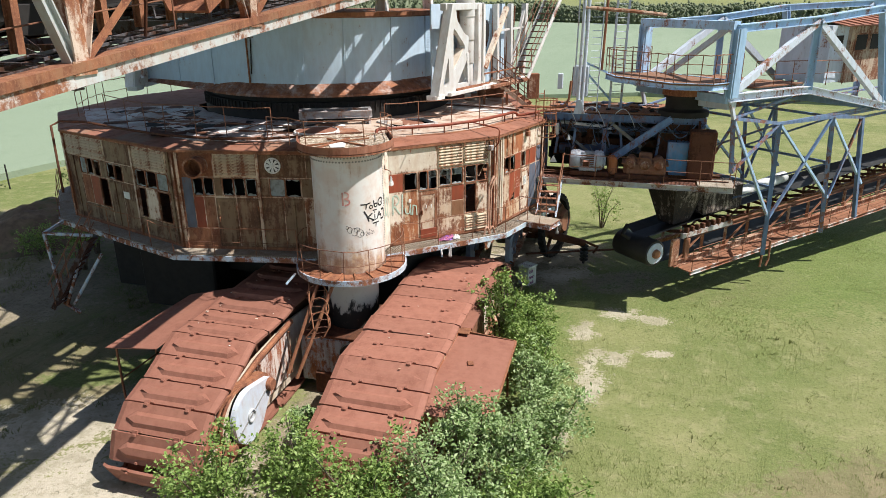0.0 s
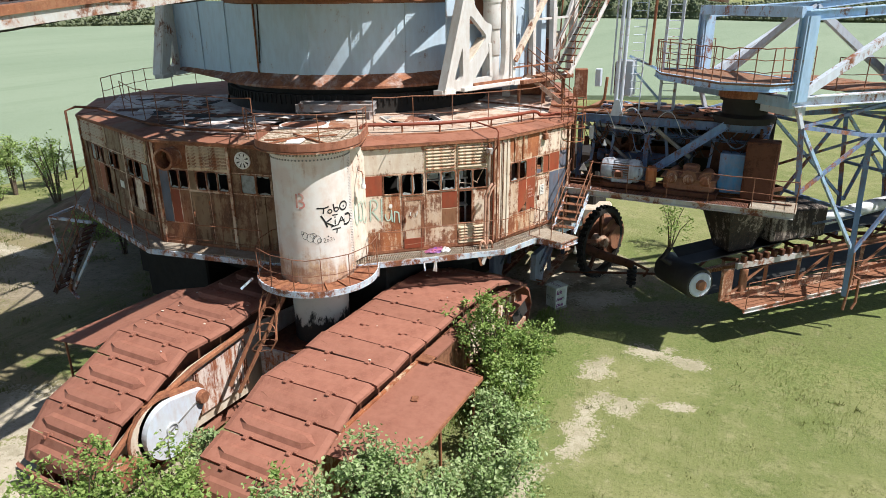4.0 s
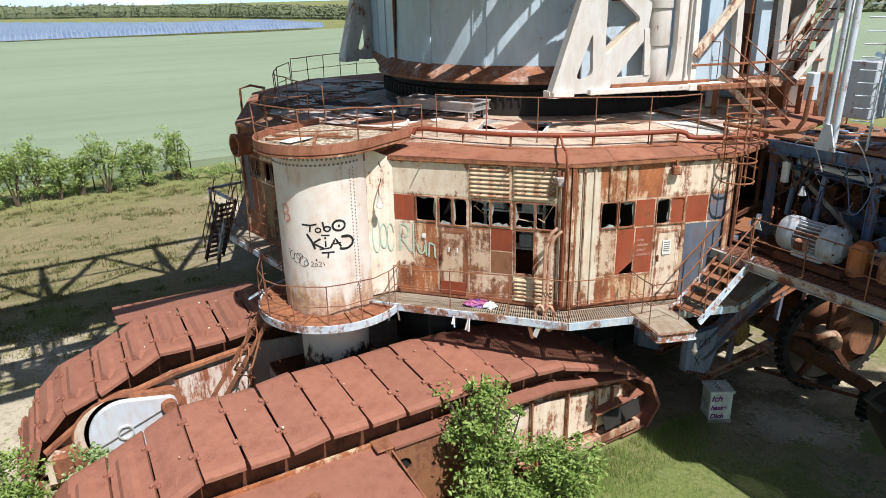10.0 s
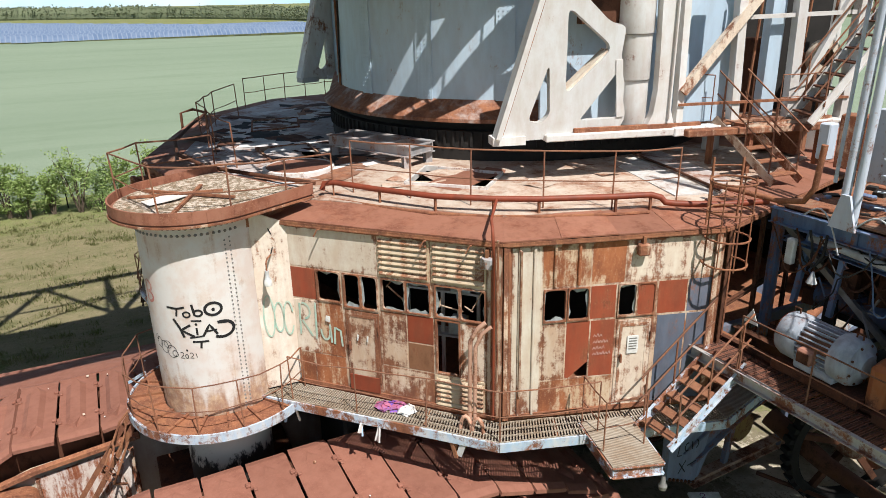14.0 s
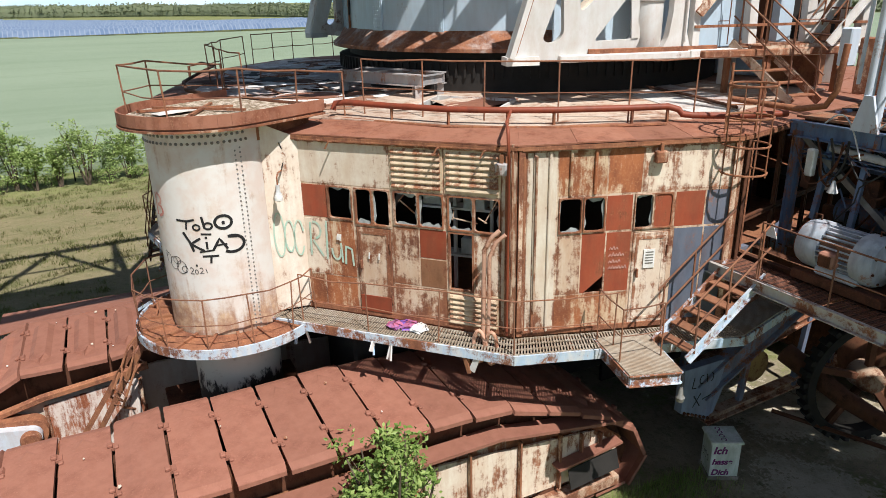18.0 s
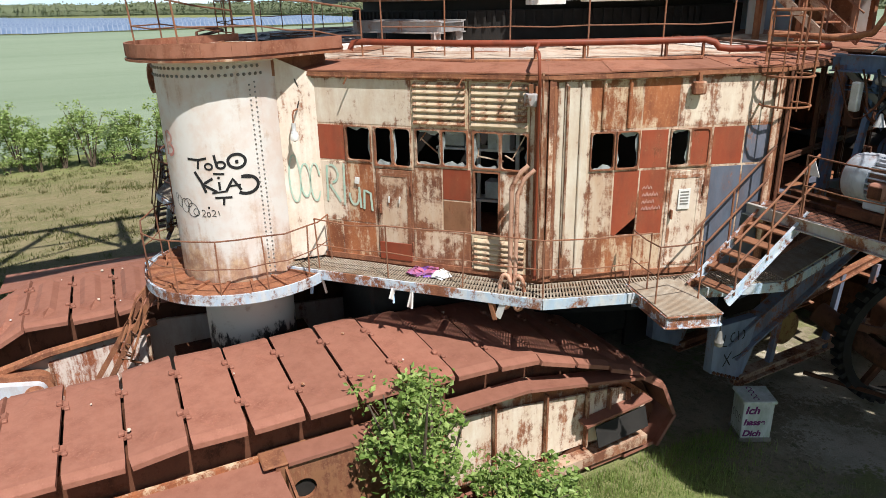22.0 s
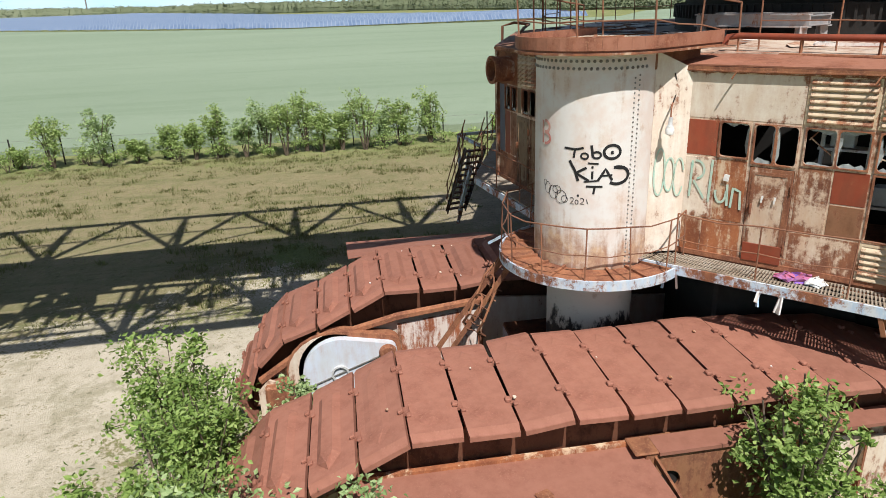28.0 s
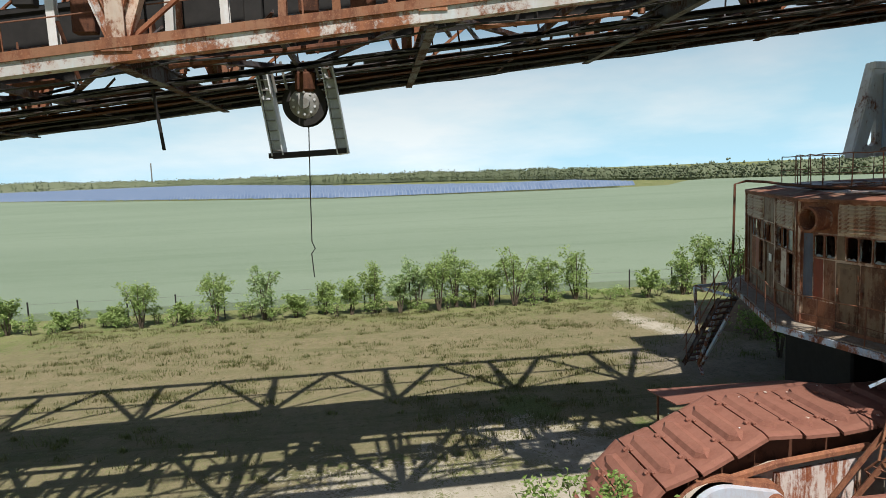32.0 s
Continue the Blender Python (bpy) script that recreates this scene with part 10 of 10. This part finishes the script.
def graffiti():
    def on_column(s, z):
        a = radians(-48) + s / 1.08
        return Vector((COL.x + 1.086 * math.cos(a), COL.y + 1.086 * math.sin(a), z))

    t = column_shell
    K = GRAFFITI_BLACK
    for pts, w in (
        (fine_line([(0.0, 6.185), (0.2, 6.17), (0.34, 6.2)]), 0.035), (fine_line([(0.2, 6.19), (0.17, 6.02)]), 0.035),
        (arc(0.36, 6.06, 0.06, 0.05), 0.03), (fine_line([(0.47, 6.25), (0.5, 6.04)]), 0.04), (arc(0.56, 6.08, 0.07, 0.055), 0.035),
        (arc(0.82, 6.13, 0.14, 0.115, n=20), 0.045), (arc(0.82, 6.12, 0.015, 0.02, n=6), 0.03), (fine_line([(0.42, 5.94), (0.6, 5.93)]), 0.03),
        (fine_line([(0.1, 5.97), (0.2, 5.8), (0.26, 5.62)]), 0.045), (fine_line([(0.4, 5.86), (0.22, 5.76), (0.45, 5.63)]), 0.04),
        (fine_line([(0.5, 5.8), (0.5, 5.66)]), 0.035), (arc(0.5, 5.87, 0.012, 0.012, n=6), 0.025), (fine_line([(0.36, 5.61), (0.62, 5.64)]), 0.028),
        (fine_line([(0.6, 5.64), (0.72, 5.84), (0.84, 5.64)]), 0.04), (fine_line([(0.64, 5.72), (0.84, 5.73)]), 0.03), (arc(0.93, 5.72, 0.2, 0.15, -130, 110), 0.05), (fine_line([(0.86, 5.86), (1.02, 5.84)]), 0.04),
        (fine_line([(0.4, 5.53), (0.68, 5.53)]), 0.035), (fine_line([(0.55, 5.53), (0.53, 5.4)]), 0.035), (arc(0.27, 5.36, 0.012, 0.012, n=6), 0.02),
    ):
        ribbon(pts, w * 1.08, on_column, K, t)
    # thin tag of loops and a year
    rng = random.Random(6)
    for cx, cy, rx, ry in ((-0.36, 5.42, 0.07, 0.1), (-0.22, 5.36, 0.1, 0.12), (-0.05, 5.3, 0.11, 0.12), (0.02, 5.27, 0.06, 0.06), (-0.14, 5.42, 0.09, 0.07), (-0.43, 5.5, 0.04, 0.05)):
        ribbon(arc(cx, cy, rx, ry, 20, 390, 18), 0.011, on_column, K, t)
    for pts in (arc(0.16, 5.28, 0.03, 0.035, 150, -60) + [(0.13, 5.2), (0.2, 5.2)], arc(0.25, 5.24, 0.028, 0.04), arc(0.34, 5.28, 0.03, 0.035, 150, -60) + [(0.31, 5.21), (0.38, 5.21)], fine_line([(0.42, 5.3), (0.44, 5.22)])):
        ribbon(pts, 0.012, on_column, K, t)
    # big letter in faded red
    for pts in (fine_line([(-0.52, 6.6), (-0.52, 6.2)]), arc(-0.47, 6.5, 0.13, 0.1, 90, -90), arc(-0.47, 6.3, 0.15, 0.1, 90, -90)):
        ribbon(pts, 0.05, on_column, GRAFFITI_RED, t)
    # green bubble strokes over the link sheet and the wall
    def on_link(s, z):
        a, b = Vector((-7.615, 19.86)), Vector((-7.565, 20.48))
        p = a.lerp(b, s / 0.65)
        return Vector((p.x + 0.012, p.y, z))

    for pts in (arc(0.15, 5.65, 0.1, 0.42, 10, 350, 22), arc(0.34, 5.6, 0.09, 0.3, 0, 360, 18), arc(0.52, 5.55, 0.09, 0.34, 20, 330, 18)):
        ribbon(pts, 0.03, on_link, GRAFFITI_GREEN, column_thing, "green_stroke")
    mb = wall_frame(RING[2], RING[1])[0]

    def on_wall(s, z):
        return mb @ Vector((s, -0.022, z))

    wall = WALLS["B"][0]
    for pts in (fine_line([(1.36, 5.2), (1.38, 5.85)]), arc(1.45, 5.7, 0.14, 0.16, 100, -80), fine_line([(1.42, 5.5), (1.62, 5.2)]), fine_line([(1.72, 5.9), (1.7, 5.15)]), arc(1.9, 5.35, 0.09, 0.18, 170, 370), fine_line([(2.0, 5.5), (2.02, 5.12)]), fine_line([(2.08, 5.1), (2.1, 5.45), (2.22, 5.4), (2.24, 5.08)])):
        ribbon(pts, 0.04, on_wall, GRAFFITI_GREEN, wall, "green_stroke")
    mc = wall_frame(RING[1], RING[0])[0]

    def on_c(s, z):
        return mc @ Vector((s, -0.02, z))

    for r, (z, k) in enumerate(((5.62, 3), (5.5, 5), (5.38, 4), (5.27, 6))):
        for i in range(k):
            ribbon(fine_line([(1.6 + i * 0.055, z), (1.63 + i * 0.055, z + 0.05 + 0.02 * (i % 2)), (1.65 + i * 0.055, z)], 2), 0.012, on_c, PINK_CHALK, WALLS["C"][0], "scratch")


graffiti()


def words(body, size, m, material, parent):
    """Sprayed words on a flat side; local x runs along the line and z out of the side."""
    cu = bpy.data.curves.new("letters", "FONT")
    cu.body, cu.size, cu.offset, cu.shear = body, size, 0.009, 0.2
    ob = new("letters", cu)
    me = bpy.data.meshes.new_from_object(ob.evaluated_get(bpy.context.evaluated_depsgraph_get()))
    bpy.data.objects.remove(ob)
    g = Geo().add([m @ v.co for v in me.vertices], [tuple(p.vertices) for p in me.polygons])
    bpy.data.meshes.remove(me)
    part("sprayed_word", g, material, parent)


def strut_tags():
    def on_foot(y, z):
        return Vector((-4.638, y, z))

    for pts in (fine_line([(27.72, 2.05), (27.68, 1.8), (27.8, 1.78)]), arc(27.95, 1.95, 0.07, 0.1, 60, 300, 10), fine_line([(28.08, 2.06), (28.1, 1.84)]), arc(28.2, 1.95, 0.07, 0.1, -90, 90, 8), fine_line([(27.75, 1.6), (27.95, 1.3)]), fine_line([(27.95, 1.62), (27.75, 1.32)]), fine_line([(28.0, 1.45), (28.25, 1.5)])):
        ribbon(pts, 0.03, on_foot, GRAFFITI_BLACK, support_frame, "spray_bar")


strut_tags()


# ---- yard things ----
STREAK_BLUE = painted("greasy_blue_grey_block", (0.36, 0.42, 0.47), 0.42, 0.5, base_b=(0.20, 0.21, 0.22), halo_of=0.3, blotch=0.4)


def yard():
    t = thing("meter_box", (-4.05, 28.0, 0), "white concrete meter box with violet spray tags", "meter box")
    m = pose(-4.02, 28.05, 0, 0, 0, -27)
    part("body", in_wall(Geo().box((0, 0, 0.46), (0.54, 0.60, 0.88), bevel=0.015), m), BOX_PAINT, t)
    part("lid", in_wall(Geo().box((0, 0, 0.90), (0.62, 0.68, 0.07), bevel=0.02), m), BOX_PAINT, t)
    part("base", in_wall(Geo().box((0, 0, 0.03), (0.58, 0.64, 0.1)), m), CONCRETE, t)
    rng = random.Random(5)

    def side(s, z):
        return m @ Vector((0.274, s, z))

    def front(s, z):
        return m @ Vector((s, -0.304, z))

    for body, z, mat in (("Ich", 0.64, GRAFFITI_VIOLET), ("hasse", 0.38, GRAFFITI_VIOLET), ("Dich", 0.12, GRAFFITI_VIOLET)):
        words(body, 0.24 if len(body) < 4 else 0.19, m @ pose(0.276, -0.27, z, 90, 0, 90), mat, t)
    for i in range(3):
        ribbon(arc(-0.15 + 0.14 * i, 0.45, 0.05, 0.08, 0, 300, 8), 0.015, front, GRAFFITI_BLACK, t, "spray_bar")
    for i in range(4):
        ribbon(arc(-0.2 + 0.13 * i, 0.05, 0.05, 0.05, 0, 300, 8), 0.02, lambda s, z: m @ Vector((s, z - 0.1, 0.939)), GRAFFITI_VIOLET, t, "spray_bar")
    # landing below the station stairs
    l = thing("stair_landing", (-3.3, 24.9, 3.9), "grating landing with a light blue edge beam", "landing")
    q = [(-3.95, 24.45), (-2.7, 24.15), (-2.42, 24.95), (-3.7, 25.35)]
    part("grating", Geo().plate([v3(p, 4.12) for p in q], 0.03), GRATING, l)
    for a, b in zip(q, q[1:]):
        part("edge_beam", Geo().channel(v3(a, 4.0), v3(b, 4.0), 0.06, 0.2, 0.015), EDGE_BLUE, l)
    part("prop", Geo().beam((-3.3, 24.8, 3.95), (-4.6, 25.2, 3.3), 0.08, 0.08), SKY_BLUE, l)
    r = thing("landing_railing", (-3.0, 24.3, 4.1), "bent rusty railing on the landing", "railing", "railings")
    rails(r, [(-3.9, 24.45, 4.1), (-3.1, 24.28, 4.1), (-2.95, 25.0, 4.1)], 0.95, 0.9, 0.016, wobble=0.05, seed=61)
    r = thing("walkway_railing", (-6.0, 21.3, 4.1), "bent rusty railing along the walkway", "railing", "railings")
    e = [outward(p, 0.6) for p in (RING[2], RING[1], RING[0])]
    rails(r, [v3(e[0].lerp(e[1], 0.28), 4.1), v3(e[1], 4.1), v3(e[1].lerp(e[2], 0.42), 4.1)], 0.95, 1.35, 0.016, wobble=0.06, seed=62)
    r = thing("walkway_railing", (-14.0, 18.0, 4.1), "bent rusty railing along the shaded walkway", "railing", "railings")
    e = [outward(p, 0.6) for p in (RING[2], RING[3], RING[4], RING[5])]
    rails(r, [v3(e[0].lerp(e[1], 0.32), 4.1), v3(e[1], 4.1), v3(e[2].lerp(e[1], 0.3), 4.1)], 0.95, 1.4, 0.018, wobble=0.05, seed=63)
    rails(r, [v3(e[2], 4.1), v3(e[3], 4.1)], 0.95, 1.4, 0.018, wobble=0.05, seed=64)
    # lamp hanging from the landing
    p = thing("hanging_lamp", (-2.55, 25.1, 3.5), "grey bulkhead lamp hanging by its cable", "lamp")
    part("cable", Geo().tube([(-2.5, 25.05, 4.0), (-2.52, 25.08, 3.72)], 0.012, 5), DARK, p)
    part("housing", Geo().lathe([(0.02, 3.74), (0.035, 3.7), (0.045, 3.6), (0.075, 3.55), (0.06, 3.48), (0.0, 3.46)], 14, (-2.52, 25.08, 0)), GREY_STEEL, p, smooth=40)
    # rags of sheet hanging below the edge beam
    rng = random.Random(9)
    a, b = outward(RING[2], 0.62), outward(RING[1], 0.62)
    for k in range(9):
        f = rng.uniform(0.25, 1.0)
        q = a.lerp(b, f)
        s = thing("sheet_scrap", (q.x, q.y, 3.7), "bent scrap hanging under the walkway", "scrap", "hanging scraps")
        part("scrap", Geo().beam((q.x, q.y, 3.92), (q.x + rng.uniform(-0.1, 0.1), q.y + rng.uniform(-0.1, 0.1), 3.92 - rng.uniform(0.1, 0.32)), 0.03, rng.uniform(0.03, 0.12)), rng.choice((SKY_BLUE, RUST, WHITE_STEEL)), s)
    # bent ladder between the tracks and the gallery
    g = thing("bent_ladder", (-9.3, 17.2, 2.0), "twisted rusty ladder with hoops below the gallery", "ladder")
    top, low = Vector((-9.3, 17.75, 3.9)), Vector((-8.75, 16.75, 2.7))
    s = Vector((0.42, 0.2, 0))
    for o in (Vector(), s):
        part("rail", Geo().tube([top + o, top.lerp(low, 0.5) + o + Vector((0, -0.12, 0.1)), low + o, low + o + Vector((-0.22 + 0.2 * o.x, -0.1, -0.28)), low + o + Vector((-0.35, 0.1, -0.5))], 0.025, 6), RUST, g)
    for k in range(10):
        p0 = top.lerp(low, k / 7) if k < 8 else low + Vector((-0.11 * (k - 7), -0.05 * (k - 7), -0.15 * (k - 7)))
        part("rung", Geo().tube([p0, p0 + s * 0.5 + Vector((0.03 * math.sin(k * 2.1), 0.05 * math.cos(k * 1.7), 0.05 * math.sin(k * 1.3))), p0 + s], 0.014, 5), RAIL_RUST, g)
    for k in range(4):
        c = top.lerp(low, 0.15 + 0.27 * k) + s * 0.5
        pts = [c + Vector((math.cos(radians(a)) * 0.34, math.sin(radians(a)) * 0.18 - 0.1, 0.32 * math.sin(radians(a)) + 0.1)) for a in range(-10, 200, 21)]
        part("hoop", Geo().tube(pts, 0.018, 5), RUST, g)
    part("strut", Geo().beam((-9.75, 17.75, 3.98), (-9.9, 17.4, 3.75), 0.05, 0.05), EDGE_BLUE, g)
    part("strut", Geo().beam((-8.9, 17.5, 3.8), (-9.3, 16.0, 1.5), 0.05, 0.1), RUST, g)
    part("strut", Geo().beam((-8.4, 17.5, 3.8), (-9.1, 16.1, 1.3), 0.05, 0.1), RUST, g)
    # steering block between the tracks
    b = thing("steering_block", (-8.4, 18.5, 0.0), "greasy blue-grey steel block between the tracks", "machine block")
    part("block", Geo().box((-8.5, 19.0, 1.1), (2.5, 2.7, 1.6), bevel=0.06), STREAK_BLUE, b)
    # top plate in darker rust to imitate the gallery's shade
    part("block_top", Geo().box((-8.4, 19.0, 1.94), (2.5, 2.7, 0.1), bevel=0.02), DARK_RUST, b)
    part("ring", Geo().lathe([(0.15, 0), (0.15, 0.12), (0.45, 0.12), (0.5, 0)], 24, m=Matrix.Translation((-7.9, 17.68, 1.4)) @ Matrix.Rotation(radians(90), 4, "X")), DARK, b, smooth=40)
    part("skid", Geo().box((-8.4, 20.0, 0.35), (1.6, 5.0, 0.7)), DARK_RUST, b)
    part("axle", Geo().tube([(-10.0, 19.0, 1.2), (-7.0, 19.0, 1.2)], 0.4, 16), DARK_RUST, b, smooth=40)
    # boarded platform by the yard stairs
    y = thing("yard_stair_frame", (-19.5, 18.6, 1.5), "light blue steel frame round the hanging stairs", "stair frame")
    for p0, p1 in (((-20.0, 18.5, 4.17), (-19.75, 18.5, 1.5)), ((-20.0, 18.5, 4.17), (-18.3, 18.9, 4.1)), ((-19.75, 18.5, 1.5), (-18.8, 18.2, 1.35)), ((-20.0, 18.5, 4.17), (-20.6, 20.0, 4.1)), ((-19.08, 18.3, 1.6), (-17.66, 18.5, 3.6)), ((-19.5, 18.4, 1.5), (-18.4, 18.6, 3.95))):
        part("bar", Geo().beam(p0, p1, 0.09, 0.09), EDGE_BLUE, y)


BOX_PAINT = painted("dirty_white_box", (0.76, 0.78, 0.74), 0.12, 0.3, base_b=(0.42, 0.50, 0.38), rust=((0.12, 0.14, 0.06), (0.2, 0.2, 0.1), (0.3, 0.28, 0.18)))
yard()


# ---- what shows inside the broken windows, and small scraps ----
def inside():
    m = WALLS["B"][1]
    rng = random.Random(31)
    t = thing("inner_rack", (-6.4, 23.0, DECK_Z), "pale steel rack standing behind the broken windows", "rack")
    for u in (3.2, 3.9, 4.6):
        part("upright", in_wall(Geo().beam((u, 0.9, DECK_Z), (u, 0.9, 7.1), 0.06, 0.06), m), WHITE_STEEL, t)
    for z in (5.2, 6.1, 6.75):
        part("shelf", in_wall(Geo().box((3.9, 0.95, z), (1.5, 0.35, 0.04)), m), WHITE_STEEL, t)
    for u, z, w, h in ((3.5, 6.3, 0.35, 0.3), (4.3, 6.3, 0.4, 0.36), (4.2, 5.4, 0.3, 0.3)):
        part("stored_box", in_wall(Geo().box((u, 0.92, z), (w, 0.3, h), bevel=0.01), m), LIGHT_GREY, t)
    # sashes that have fallen aslant in their frames
    for u, z, turn in ((3.32, 6.26, 38), (4.35, 6.12, 8), (4.82, 6.3, -62)):
        mm = m @ Matrix.Translation((u, 0.1, z)) @ Matrix.Rotation(radians(turn), 4, "Y")
        for a, b in (((-0.22, 0.0), (0.24, 0.0)), ((-0.2, -0.04), (-0.2, 0.14))):
            part("sash_bar", in_wall(Geo().beam((a[0], 0, a[1]), (b[0], 0, b[1]), 0.018, 0.018), mm), CREAM_RUSTY, WALLS["B"][0])
    # paint flakes and paper scraps on the track plates
    for i in range(26):
        x, y = rng.choice((rng.uniform(-6.9, -4.7), rng.uniform(-12.2, -10.0))), rng.uniform(14.5, 23.0)
        z = 2.9
        for (ya, za), (yb, zb) in zip(LOOP[4:14], LOOP[5:15]):
            if ya <= y <= yb:
                z = lerp(za, zb, (y - ya) / (yb - ya)) + 0.04
        r = rng.uniform(0.015, 0.05)
        g = Geo().plate([(x + r * math.cos(k * 1.25 + rng.uniform(-0.3, 0.3)), y + r * math.sin(k * 1.25) * 0.7, z + 0.012) for k in range(5)], 0.012)
        solid("paint_flake", g, rng.choice((WHITE, CREAM, RUST_PALE, CREAM)), "pale flake of paint lying on the track", "paint flake", "paint flakes")


inside()
